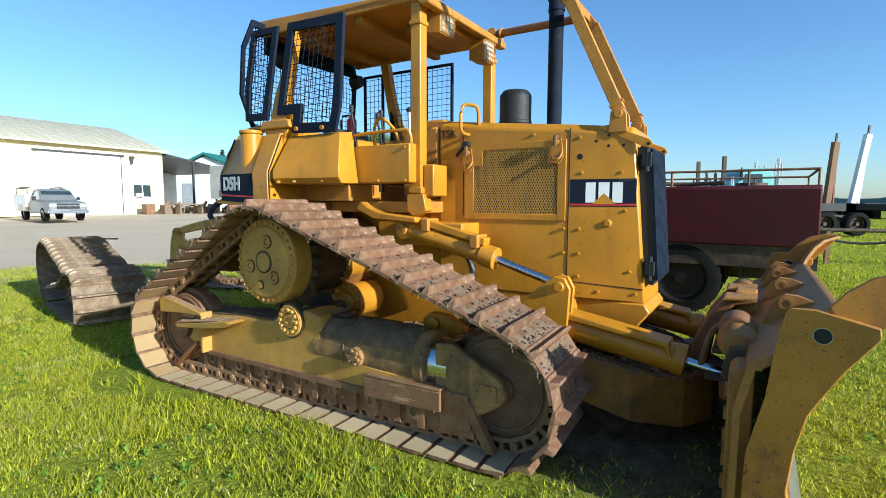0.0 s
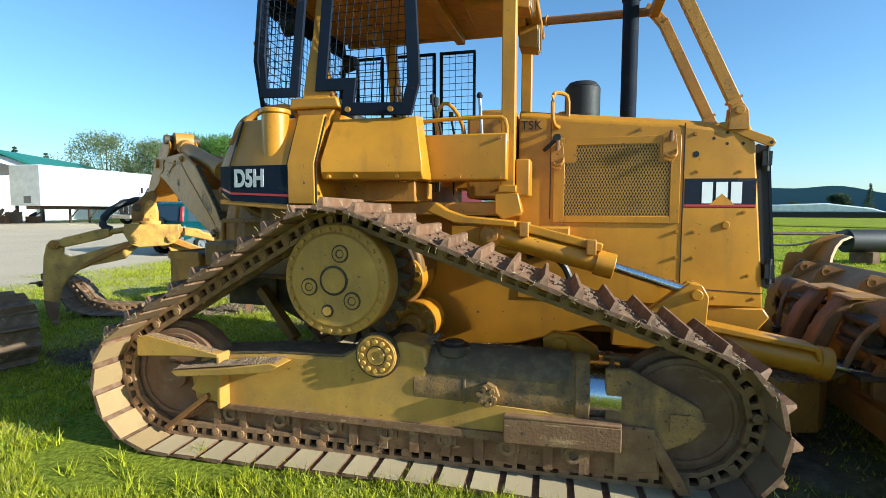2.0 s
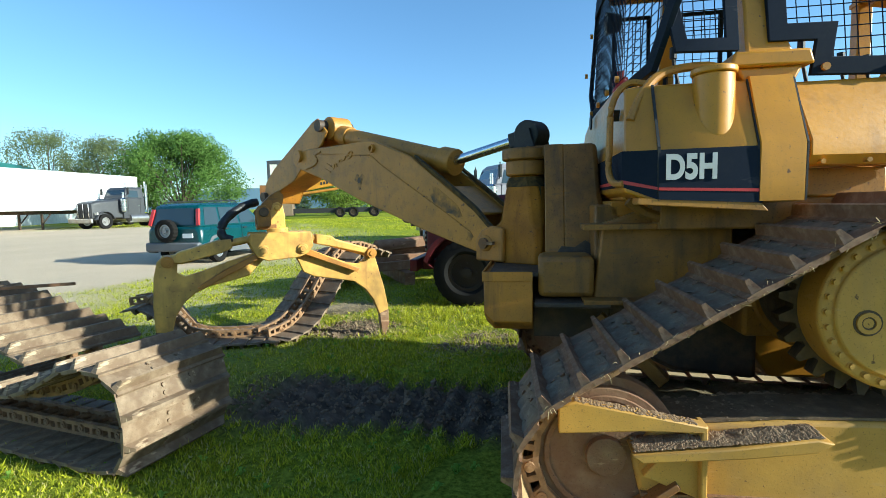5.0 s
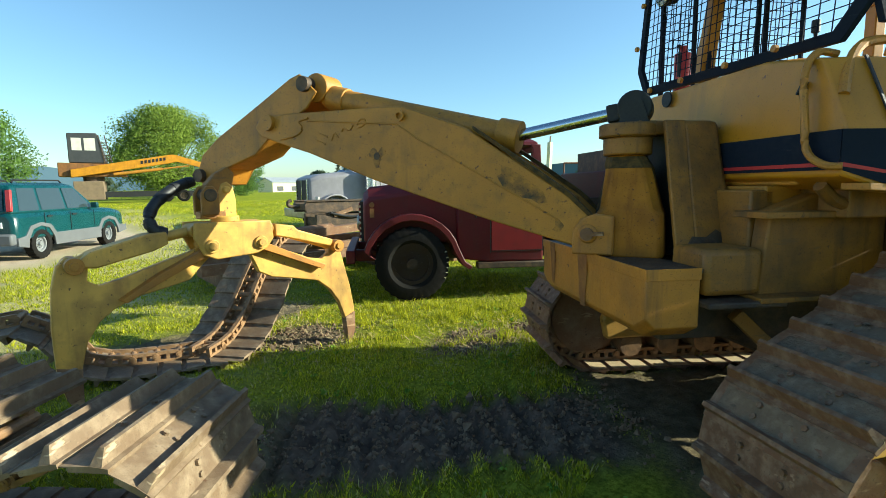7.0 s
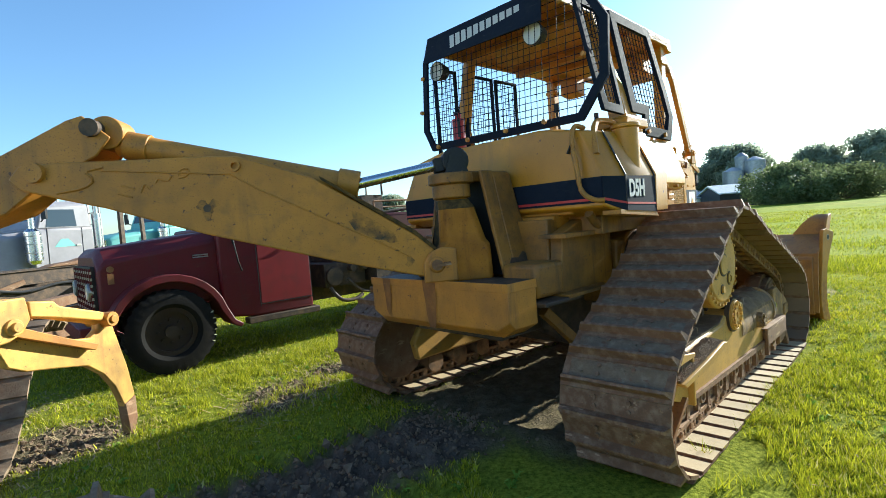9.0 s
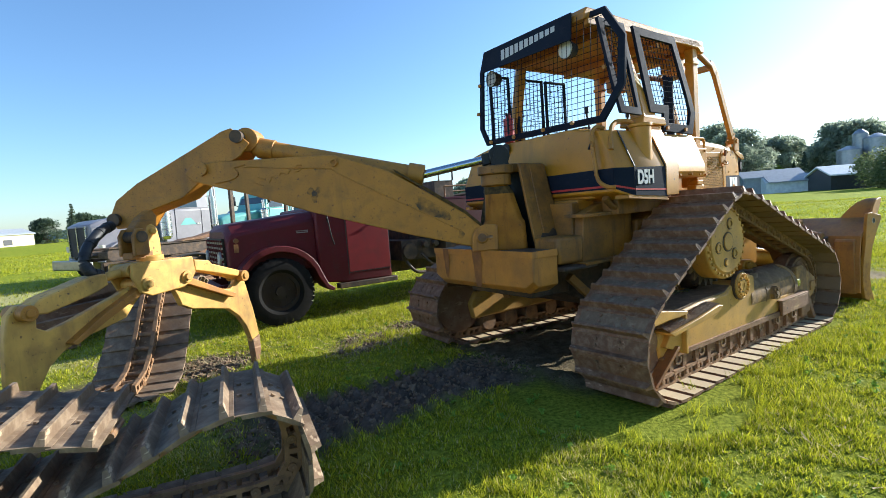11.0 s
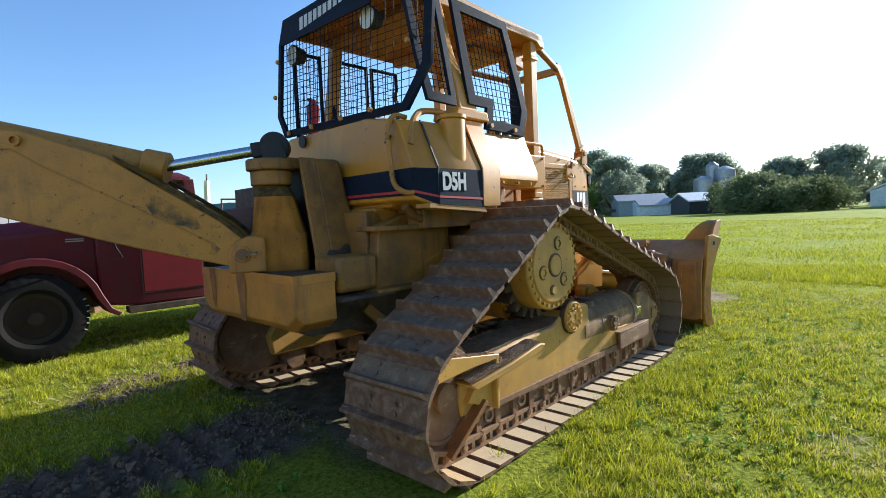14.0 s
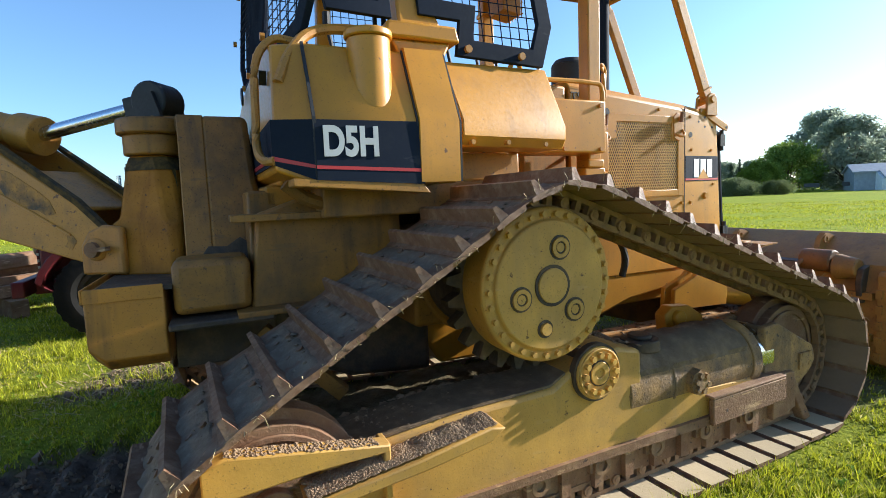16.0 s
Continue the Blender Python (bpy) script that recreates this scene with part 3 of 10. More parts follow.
def build_grass():
    rng = np.random.RandomState(4)
    n = 1500000
    r, th = 0.9 + 11 * rng.rand(n) ** 0.95, rng.uniform(0, 6.283, n)
    x, y = -2.2 + r * np.cos(th), 4.6 + r * np.sin(th)
    bare = np.maximum(soil_amount(x, y), yard_amount(x, y))
    patch = wave(x, y, 31, 0.8) * 0.35 + wave(x, y, 32, 0.22) * 0.45 + wave(x, y, 33, 0.09) * 0.45
    keep = (rng.rand(n) > bare * 1.12) & (rng.rand(n) < 0.74 + 0.62 * patch)
    x, y, patch = x[keep], y[keep], patch[keep]
    d = np.hypot(x + 2.2, y - 4.6)
    u, v = dozer_xy(x, y)
    h = rng.uniform(0.014, 0.052, len(x)) * np.clip(1 + 1.1 * patch, 0.25, 2.6) * (1 + 0.5 * (rng.rand(len(x)) > 0.96))
    h = np.where((np.abs(v) < 1.45) & (u > -1.4) & (u < 2.2), h * 0.5, h)
    w = 0.0042 + 0.0005 * d
    leafy = rng.rand(len(x)) < 0.46 + 0.35 * wave(x, y, 61, 0.5)
    h = np.where(leafy, h * 0.7, h)
    w = np.where(leafy, 0.009 + 0.008 * rng.rand(len(x)) + 0.0008 * d, w)
    dry = (rng.rand(len(x)) < 0.12 + 0.32 * (wave(x, y, 44, 1.3) > 0.7))
    for name, label, sel, mat in (("grass", "short green grass blades growing on the field", ~dry, GRASS), ("dry_grass", "short straw-coloured dry grass among the green", dry, GRASS_DRY)):
        tagged(new(name, blade_mesh(name, x[sel], y[sel], h[sel], w[sel], mat, rng)), label, "grass", kind="stuff")
    # coarser grass out over the field
    n2 = 330000
    r2, th2 = 9 + 38 * rng.rand(n2) ** 1.4, rng.uniform(-1.3, 1.9, n2)
    x2, y2 = -2.2 + r2 * np.cos(th2), 4.6 + r2 * np.sin(th2)
    k2 = (yard_amount(x2, y2) < 0.3) & (rng.rand(n2) < 0.55 + 0.6 * wave(x2, y2, 51, 2.6))
    x2, y2, r2 = x2[k2], y2[k2], r2[k2]
    h2 = rng.uniform(0.04, 0.10, len(x2)) * (1 + 0.5 * np.clip(wave(x2, y2, 52, 4.0), -0.6, 1))
    d2 = rng.rand(len(x2)) < 0.04 + 0.14 * (wave(x2, y2, 53, 5.0) > 0.4)
    for name, label, sel, mat in (("field_grass", "coarser grass out over the field", ~d2, GRASS), ("dry_field_grass", "pale dry grass out over the field", d2, GRASS_DRY)):
        tagged(new(name, blade_mesh(name, x2[sel], y2[sel], h2[sel], (0.006 + 0.0011 * r2)[sel], mat, rng)), label, "grass", kind="stuff")
    # tall tufts along the truck, the tracks and the worn patches
    cx, cy = [], []
    for k in range(420):
        px, py = rng.uniform(-2.8, 4.0), 0
        u0 = rng.uniform(-3.2, 3.2)
        v0 = rng.choice([rng.normal(3.1, 0.35), rng.normal(-1.85, 0.18), rng.normal(1.95, 0.25)], p=[0.5, 0.25, 0.25])
        cx.append(-0.61 + u0 * FWD[0] + v0 * LEFT[0])
        cy.append(4.907 + u0 * FWD[1] + v0 * LEFT[1])
    m = 26
    x = np.repeat(cx, m) + rng.normal(0, 0.035, len(cx) * m)
    y = np.repeat(cy, m) + rng.normal(0, 0.035, len(cx) * m)
    h = rng.uniform(0.04, 0.11, len(x)) * np.where(np.arange(len(x)) // m % 5 == 0, 1.4, 1.0)
    tagged(new("tall_grass", blade_mesh("tall_grass", x, y, h, np.full(len(x), 0.008), GRASS, rng)), "taller grass tufts beside the tracks and the truck", "grass", kind="stuff")
    # broad-leaved weeds as rosettes of short leaves
    s = Shape()
    for k in range(700):
        rr, tt = 0.9 + 5.5 * rng.rand(), rng.uniform(0, 6.283)
        px, py = -2.4 + rr * math.cos(tt), 3.9 + rr * math.sin(tt)
        ax, ay = np.array([px]), np.array([py])
        if max(soil_amount(ax, ay)[0], yard_amount(ax, ay)[0]) > 0.3:
            continue
        u, v = dozer_xy(px, py)
        if abs(v) < 1.6 and -1.7 < u < 3:
            continue
        pz = float(ground_z(ax, ay)[0])
        for j in range(rng.randint(5, 10)):
            a, l, up = rng.uniform(0, 6.283), rng.uniform(0.02, 0.05), rng.uniform(0.015, 0.05)
            ca, sa = math.cos(a), math.sin(a)
            q = 0.28 * l
            s.add([(px, py, pz), (px + ca * l * .5 - sa * q, py + sa * l * .5 + ca * q, pz + up), (px + ca * l, py + sa * l, pz + up * .8), (px + ca * l * .5 + sa * q, py + sa * l * .5 - ca * q, pz + up)], [(0, 1, 2, 3)])
    me = bpy.data.meshes.new("weeds")
    me.from_pydata(s.v, [], s.f)
    me.materials.append(WEED)
    tagged(new("weeds", me), "low broad-leaved green weeds scattered in the grass", "weeds", kind="stuff")


build_grass()


def build_clods():
    rng = np.random.RandomState(8)
    s = Shape()
    for k in range(3200):
        u, v = rng.uniform(-4.1, -1.2), rng.normal(0.15, 0.32)
        x, y = -0.61 + u * FWD[0] + v * LEFT[0], 4.907 + u * FWD[1] + v * LEFT[1]
        if k > 1500:
            cx, cy = ((-2.45, 8.85), (-1.2, 7.6), (-0.5, 7.45), (-2.45, 8.85))[k % 4]
            x, y = cx + rng.normal(0, 0.4), cy + rng.normal(0, 0.28)
        if soil_amount(np.array([x]), np.array([y]))[0] < 0.4:
            continue
        z, r = float(ground_z(np.array([x]), np.array([y]))[0]), rng.uniform(0.006, 0.024) * (1 + (rng.rand() > 0.95))
        vs = [Vector(p) * r * rng.uniform(0.7, 1.25) for p in ((1, 0, 0), (-1, 0, 0), (0, 1, 0), (0, -1, 0), (0, 0, 0.8), (0, 0, -0.8), (.6, .6, .3), (-.6, .5, .3))]
        rot = Euler((rng.uniform(0, 6), rng.uniform(0, 6), rng.uniform(0, 6))).to_matrix()
        s.add([rot @ p + Vector((x, y, z + r * 0.2)) for p in vs[:6]], [(0, 2, 4), (2, 1, 4), (1, 3, 4), (3, 0, 4), (2, 0, 5), (1, 2, 5), (3, 1, 5), (0, 3, 5)])
    me = bpy.data.meshes.new("soil_clods")
    me.from_pydata(s.v, [], s.f)
    me.materials.append(SOIL_MAT)
    tagged(new("soil_clods", me), "dark clods of churned soil in the ruts", "soil", kind="stuff")


build_clods()


def build_litter():
    """Dry stalks and torn straw lying on the worn patches."""
    rng = np.random.RandomState(12)
    s = Shape()
    for k in range(2800):
        cx, cy = ((-2.45, 8.85), (-1.2, 7.6), (-0.5, 7.45), (-2.1, 10.2), (3.8, 2.0), (-2.8, 3.4), (-1.6, 2.1))[k % 7]
        k2 = 0.45 if cy < 4 and cx < 0 else 1.0
        if k2 < 1 and rng.rand() < 0.93:
            continue
        x, y = cx + rng.normal(0, 0.45) * k2, cy + rng.normal(0, 0.33) * k2
        z = float(ground_z(np.array([x]), np.array([y]))[0])
        a, l, up = rng.uniform(0, 6.283), rng.uniform(0.03, 0.12), rng.uniform(0.0, 0.035)
        c, d = math.cos(a), math.sin(a)
        w = rng.uniform(0.002, 0.005)
        s.add([(x - d * w, y + c * w, z + 0.004), (x + d * w, y - c * w, z + 0.004), (x + c * l + d * w, y + d * l - c * w, z + 0.008 + up), (x + c * l - d * w, y + d * l + c * w, z + 0.008 + up)], [(0, 1, 2, 3)])
    me = bpy.data.meshes.new("straw_litter")
    me.from_pydata(s.v, [], s.f)
    me.materials.append(STRAW)
    tagged(new("straw_litter", me), "dry straw litter on bare worn soil", "straw", kind="stuff")


build_litter()

# ---- crawler tracks ----
def hull_path(circles, step):
    """Points with directions along the belt round circles (x, z, r), given clockwise seen from -y."""
    pts = []
    n = len(circles)
    segs = []
    for i in range(n):
        (x0, z0, r0), (x1, z1, r1) = circles[i], circles[(i + 1) % n]
        d = math.hypot(x1 - x0, z1 - z0)
        base, off = math.atan2(z1 - z0, x1 - x0), math.acos((r0 - r1) / d)
        a = base + off
        segs.append((a, (x0 + r0 * math.cos(a), z0 + r0 * math.sin(a)), (x1 + r1 * math.cos(a), z1 + r1 * math.sin(a))))
    for i in range(n):
        a_in, (a_out, p, q) = segs[i - 1][0], segs[i]
        x, z, r = circles[i]
        sweep = (a_in - a_out) % (2 * math.pi)
        k = max(2, int(sweep * r / 0.02))
        pts += [(x + r * math.cos(a_in - sweep * j / k), z + r * math.sin(a_in - sweep * j / k)) for j in range(k)]
        k = max(2, int(math.hypot(q[0] - p[0], q[1] - p[1]) / 0.02))
        pts += [(p[0] + (q[0] - p[0]) * j / k, p[1] + (q[1] - p[1]) * j / k) for j in range(k)]
    return along(pts + [pts[0]], step, True)


def along(pts, step, closed=False):
    """Evenly spaced (x, z, angle) along a line of points."""
    p = np.array(pts, float)
    s = np.concatenate([[0], np.cumsum(np.hypot(*np.diff(p, axis=0).T))])
    n = max(1, round(s[-1] / step))
    out = []
    for i in range(n):
        t = (i + 0.5) * s[-1] / n
        a, b = [[np.interp(min(max(v, 0), s[-1]), s, p[:, k]) for k in (0, 1)] for v in (t - step / 2, t + step / 2)]
        out.append(((a[0] + b[0]) / 2, (a[1] + b[1]) / 2, math.atan2(b[1] - a[1], b[0] - a[0])))
    return out


SHOE = 0.64


def shoe_shape(width=SHOE, pitch=0.176, grouser=0.058, cut=0.022):
    """A single-grouser track shoe: a plate with lapped edges, a tall bar across it and four bolt heads. Outside is +z."""
    s = Shape()
    h, w = pitch / 2, width / 2
    prof = [(-h - 0.012, -0.012), (-h - 0.012, 0.004), (-h + 0.012, 0.007), (-h + 0.052, 0.010), (h - 0.03, 0.004), (h + 0.004, 0.0), (h + 0.004, -0.001), (h - 0.046, -0.001), (h - 0.05, -0.016)]
    s.prism(prof, -w, w, "y")
    low = [(-h + 0.010, -w, 0.004), (-h + 0.054, -w, 0.006), (-h + 0.054, w, 0.006), (-h + 0.010, w, 0.004)]
    top = [(-h + 0.020, -w + cut, grouser), (-h + 0.038, -w + cut, grouser), (-h + 0.038, w - cut, grouser), (-h + 0.020, w - cut, grouser)]
    s.add(low + top, [(3, 2, 1, 0), (4, 5, 6, 7), (0, 1, 5, 4), (1, 2, 6, 5), (2, 3, 7, 6), (3, 0, 4, 7)])
    for bx, by in ((-0.005, -0.10), (-0.005, 0.10), (0.045, -0.10), (0.045, 0.10)):
        s.cyl((bx, by, 0.004), (bx, by, 0.018), 0.013, seg=6)
    return s


SHOE_MESH = mesh_of(shoe_shape(), "track_shoe", STEEL_RUST)
SHOE_MESH.materials.append(SHOE_DUST)
for poly in SHOE_MESH.polygons:
    poly.material_index = 1 if poly.normal.z < -0.5 and poly.center.x < 0.03 else 0
GROUND_SHOE, SHADED_SHOE = SHOE_MESH.copy(), SHOE_MESH.copy()
GROUND_SHOE.materials[1], SHADED_SHOE.materials[1] = SHOE_SUNLIT, SHOE_SHADED


def link_shape(depth=0.105):
    """One pitch of the chain inside the shoes: two slotted side plates, pads and a pin boss."""
    s = Shape()
    for side in (-0.085, 0.085):
        t = 0.018
        s.box((-0.088, side - t, -0.036), (0.088, side + t, -0.014))
        s.box((-0.080, side - t, -depth), (0.080, side + t, -depth + 0.026))
        for px, pw in ((-0.075, 0.016), (0.0, 0.014), (0.075, 0.016)):
            s.box((px - pw, side - t * 0.9, -depth + 0.004), (px + pw, side + t * 0.9, -0.015))
    s.cyl((-0.086, -0.115, -0.068), (-0.086, 0.115, -0.068), 0.024, seg=10)
    s.cyl((-0.086, -0.118, -0.068), (-0.086, 0.118, -0.068), 0.012, seg=8)
    return s


LINK_MESH = mesh_of(link_shape(), "chain_link", CHAIN_RUST)
SPARE_SHOE_MESH = mesh_of(shoe_shape(0.79, grouser=0.064, cut=0.03), "spare_track_shoe", SHOE_TAN)


def build_track(name, path, y0, parent, label, jitter=0.0, seed=0, shoe=SHOE_MESH):
    """Shoes and chain links, one object each, along a path of (x, z, angle)."""
    rng = random.Random(seed)
    track = parent
    if name:
        track = new(name)
        track.empty_display_size = 0.1
        track.parent = parent
        tagged(track, label)
    for x, z, a in path:
        link = new("chain_link", LINK_MESH)
        link.parent = track
        link.matrix_local = Matrix.Translation((x, y0, z)) @ Matrix.Rotation(-a, 4, "Y")
        # underside tone by run: sunlit along the ground, shaded round the front
        worn = shoe
        if shoe is SHOE_MESH and x > -1.2:
            worn = GROUND_SHOE if z < 0.2 and x < 1.9 else SHADED_SHOE
        ob = new("track_shoe", worn)
        ob.parent = track
        ob.matrix_local = Matrix.Translation((x, y0 + rng.uniform(-0.006, 0.006), z)) @ Matrix.Rotation(-a + rng.uniform(-jitter, jitter), 4, "Y")
    return track


SPROCKET, REAR_IDLER, FRONT_IDLER = (0.0, 1.065, 0.415), (-1.13, 0.415, 0.40), (1.87, 0.415, 0.40)
TRACK_Y = 1.19
TOE = 2.5

# ---- bulldozer ----
dozer = thing("bulldozer", DOZER, "yellow crawler bulldozer with worn paint and rusty wide tracks on grass", "bulldozer")
belt = hull_path([SPROCKET, FRONT_IDLER, REAR_IDLER], 0.176)


def build_undercarriage(sy):
    """One side's running gear; sy is -1 for the right, +1 for the left."""
    Y = lambda v: sy * v
    track = build_track("track", belt, Y(TRACK_Y), dozer, "rusty wide crawler track with single bar shoes", 0.02, 3)
    toe_in = Matrix.Translation((0, Y(TRACK_Y), 0)) @ Matrix.Rotation(radians(-sy * TOE), 4, "Z") @ Matrix.Translation((0, -Y(TRACK_Y), 0))
    track.matrix_local = toe_in
    sp = Shape()
    teeth = 25
    rim = []
    for i in range(teeth * 4):
        rim.append(((0.395 if i % 4 in (0, 1) else 0.335) * math.cos(2 * math.pi * i / teeth / 4), 1.065 + (0.395 if i % 4 in (0, 1) else 0.335) * math.sin(2 * math.pi * i / teeth / 4)))
    sp.prism(rim, Y(1.11), Y(1.18), "y")
    sp.cyl((0, Y(0.72), 1.065), (0, Y(1.12), 1.065), 0.29, 0.325, seg=36)
    sprocket = part("sprocket", sp, STEEL_DARK, dozer, "dark toothed drive sprocket")
    turned = [(0.322, 1.17), (0.322, 1.325), (0.312, 1.335), (0.272, 1.336), (0.266, 1.352)]
    c = Shape().add([(r * math.cos(2 * math.pi * i / 48), Y(y), 1.065 + r * math.sin(2 * math.pi * i / 48)) for r, y in turned for i in range(48)],
                    [tuple(range(47, -1, -1)), tuple(range(192, 240))] + [(48 * k + i, 48 * k + (i + 1) % 48, 48 * k + 48 + (i + 1) % 48, 48 * k + 48 + i) for k in range(4) for i in range(48)])
    hub = part("hub_cover", c, YELLOW_DUSTY, sprocket, "round yellow final drive cover with a ring of bolts", bevel=0.006)
    repeats("cover_bolt", Shape().cyl((0, 0, -0.004), (0, 0, 0.004), 0.016, seg=10).cyl((0, 0, 0.0), (0, 0, 0.017), 0.0125, seg=6), YELLOW_DUSTY, hub, ring_places((0, Y(1.335), 1.065), (0, sy, 0), 0.292, 30))
    part("centre_cap", Shape().cyl((0, Y(1.35), 1.065), (0, Y(1.362), 1.065), 0.072, seg=28), YELLOW_DUSTY, hub, bevel=0.003)
    for a in (75, 195, 315):
        w = radians(a)
        q = (0.158 * math.cos(w), 0, 1.065 + 0.158 * math.sin(w))
        part("cover_boss", Shape().cyl((q[0], Y(1.35), q[2]), (q[0], Y(1.362), q[2]), 0.042, seg=18, inner=0.026).cyl((q[0], Y(1.35), q[2]), (q[0], Y(1.357), q[2]), 0.02, seg=8), YELLOW_DUSTY, hub)
    part("drain_plug", Shape().cyl((-0.04, Y(1.35), 0.89), (-0.04, Y(1.368), 0.89), 0.026, seg=10), YELLOW_DUSTY, hub)
    b = Shape().cyl((0, Y(1.352), 1.065), (0, Y(1.3565), 1.065), 0.086, seg=28, inner=0.073)
    for a in (75, 195, 315):
        w = radians(a)
        q = (0.158 * math.cos(w), 0, 1.065 + 0.158 * math.sin(w))
        b.cyl((q[0], Y(1.352), q[2]), (q[0], Y(1.3545), q[2]), 0.052, seg=18, inner=0.043).cyl((q[0], Y(1.352), q[2]), (q[0], Y(1.3555), q[2]), 0.026, seg=18, inner=0.019)
    b.cyl((-0.04, Y(1.352), 0.89), (-0.04, Y(1.355), 0.89), 0.038, seg=16, inner=0.027)
    part("oil_grime", b, STEEL_DARK, hub, "dark rings round the bosses")
    # track frame beam
    f = Shape()
    poly = [(-0.98, 0.24), (-1.02, 0.42), (-0.93, 0.55), (-0.42, 0.60), (0.02, 0.61), (0.16, 0.69), (0.40, 0.73), (0.53, 0.70), (0.545, 0.46), (1.36, 0.42), (1.36, 0.29), (0.9, 0.255)]
    f.prism(poly, Y(1.03), Y(1.315), "y")
    frame_ob = part("track_frame", f, YELLOW_DUSTY, dozer, "dusty yellow track frame beam", bevel=0.02)
    crown = [(-0.93, 0.553), (-0.42, 0.603), (0.02, 0.613), (0.10, 0.655)]
    s_top = Shape().prism(crown + [(x, z + 0.012) for x, z in crown[::-1]], Y(1.045), Y(1.298), "y")
    part("oily_crust", s_top, OILY_SOIL, frame_ob, "dark oily crust on top of the beam")
    t = Shape().cyl((0.46, Y(1.13), 0.485), (1.36, Y(1.13), 0.485), 0.195, seg=32).cyl((0.40, Y(1.13), 0.485), (0.47, Y(1.13), 0.485), 0.15, 0.195, seg=32)
    t.cyl((1.33, Y(1.13), 0.485), (1.405, Y(1.13), 0.485), 0.203, seg=32).cyl((0.74, Y(1.13), 0.485), (0.76, Y(1.13), 0.485), 0.199, seg=32)
    part("recoil_housing", t, GRIMY, frame_ob, "round recoil spring housing, grimy on top", bevel=0.006)
    part("recoil_rod", Shape().cyl((1.36, Y(1.13), 0.485), (1.56, Y(1.13), 0.485), 0.165, seg=32), CHROME, frame_ob, "bright chromed recoil tube")
    crust_rng = np.random.RandomState(31)
    nx, na = 40, 16
    xs, angles = np.linspace(0.48, 1.32, nx), np.radians(np.linspace(22, 150, na))
    thick = 0.010 + 0.010 * crust_rng.rand(nx, na) + 0.008 * np.sin(xs * 23)[:, None] * np.sin(angles * 7)[None, :]
    thick[:, 0], thick[:, -1], thick[0], thick[-1] = -0.004, -0.004, -0.004, -0.004
    pts = [(xs[i], Y(1.13 + (0.195 + thick[i, j]) * math.cos(angles[j])), 0.485 + (0.195 + thick[i, j]) * math.sin(angles[j])) for i in range(nx) for j in range(na)]
    c = Shape().add(pts, [(i * na + j, i * na + j + 1, (i + 1) * na + j + 1, (i + 1) * na + j) for i in range(nx - 1) for j in range(na - 1)])
    part("soil_crust", c, OILY_SOIL, frame_ob, "dark crust of oily soil on the housing")
    k = Shape()
    k.prism([(1.48, 0.27), (1.48, 0.655), (1.60, 0.665), (1.93, 0.49), (1.96, 0.40), (1.90, 0.33), (1.70, 0.22)], Y(1.24), Y(1.29), "y")
    k.prism([(1.48, 0.27), (1.48, 0.655), (1.60, 0.665), (1.93, 0.49), (1.96, 0.40), (1.90, 0.33), (1.70, 0.22)], Y(0.98), Y(1.03), "y")
    k.box((1.50, min(Y(1.03), Y(1.24)), 0.28), (1.54, max(Y(1.03), Y(1.24)), 0.65))
    part("idler_fork", k, GRIMY, frame_ob, "dusty yellow idler fork", bevel=0.01)
    k = Shape().bolts((1.85, Y(1.29), 0.42), (0, sy, 0), 0.045, 4, 0.014, 0.016).box((1.79, min(Y(1.29), Y(1.303)), 0.365), (1.90, max(Y(1.29), Y(1.303)), 0.46))
    part("idler_cap", k, GRIMY, frame_ob)
    k = Shape().prism([(0.97, 0.24), (0.97, 0.375), (1.56, 0.385), (1.56, 0.26)], Y(1.34), Y(1.365), "y").box((1.0, min(Y(1.27), Y(1.35)), 0.27), (1.06, max(Y(1.27), Y(1.35)), 0.36)).box((1.45, min(Y(1.27), Y(1.35)), 0.27), (1.51, max(Y(1.27), Y(1.35)), 0.36))
    k.prism([(0.97, 0.375), (1.56, 0.385), (1.56, 0.40), (0.97, 0.39)], Y(1.27), Y(1.365), "y")
    part("side_guard", k, GUARD_RUST, frame_ob, "brown rusted guard plate", bevel=0.006)
    k = Shape().prism([(1.53, 0.12), (1.53, 0.385), (1.72, 0.375), (1.74, 0.16)], Y(1.22), Y(1.315), "y").prism([(1.66, 0.33), (1.73, 0.34), (1.90, 0.06), (1.84, 0.05)], Y(1.25), Y(1.31), "y")
    part("guide_guard", k, GUARD_RUST, frame_ob, "rusted chain guide", bevel=0.008)
    # lower roller guards and rollers
    k = Shape().prism([(-1.0, 0.115), (-1.02, 0.235), (1.75, 0.235), (1.75, 0.105), (1.5, 0.095), (-0.8, 0.10)], Y(1.255), Y(1.28), "y")
    k.prism([(-0.98, 0.235), (-0.98, 0.265), (1.5, 0.285), (1.5, 0.235)], Y(1.05), Y(1.335), "y")
    for i in range(13):
        x = -0.86 + 0.185 * i
        k.box((x, min(Y(1.27), Y(1.31)), 0.10), (x + 0.05, max(Y(1.27), Y(1.31)), 0.235))
    part("roller_guard", k, GUARD_RUST, frame_ob, "rusty roller guard along the track frame")
    for i in range(7):
        x = -0.74 + 0.345 * i
        rl = Shape().cyl((x, Y(1.06), 0.17), (x, Y(1.25), 0.17), 0.10, seg=18).cyl((x, Y(1.26), 0.195), (x, Y(1.315), 0.195), 0.045, seg=14, inner=0.026)
        rl.box((x - 0.062, min(Y(1.27), Y(1.30)), 0.165), (x + 0.062, max(Y(1.27), Y(1.30)), 0.235))
        part("track_roller", rl, CHAIN_RUST, frame_ob)
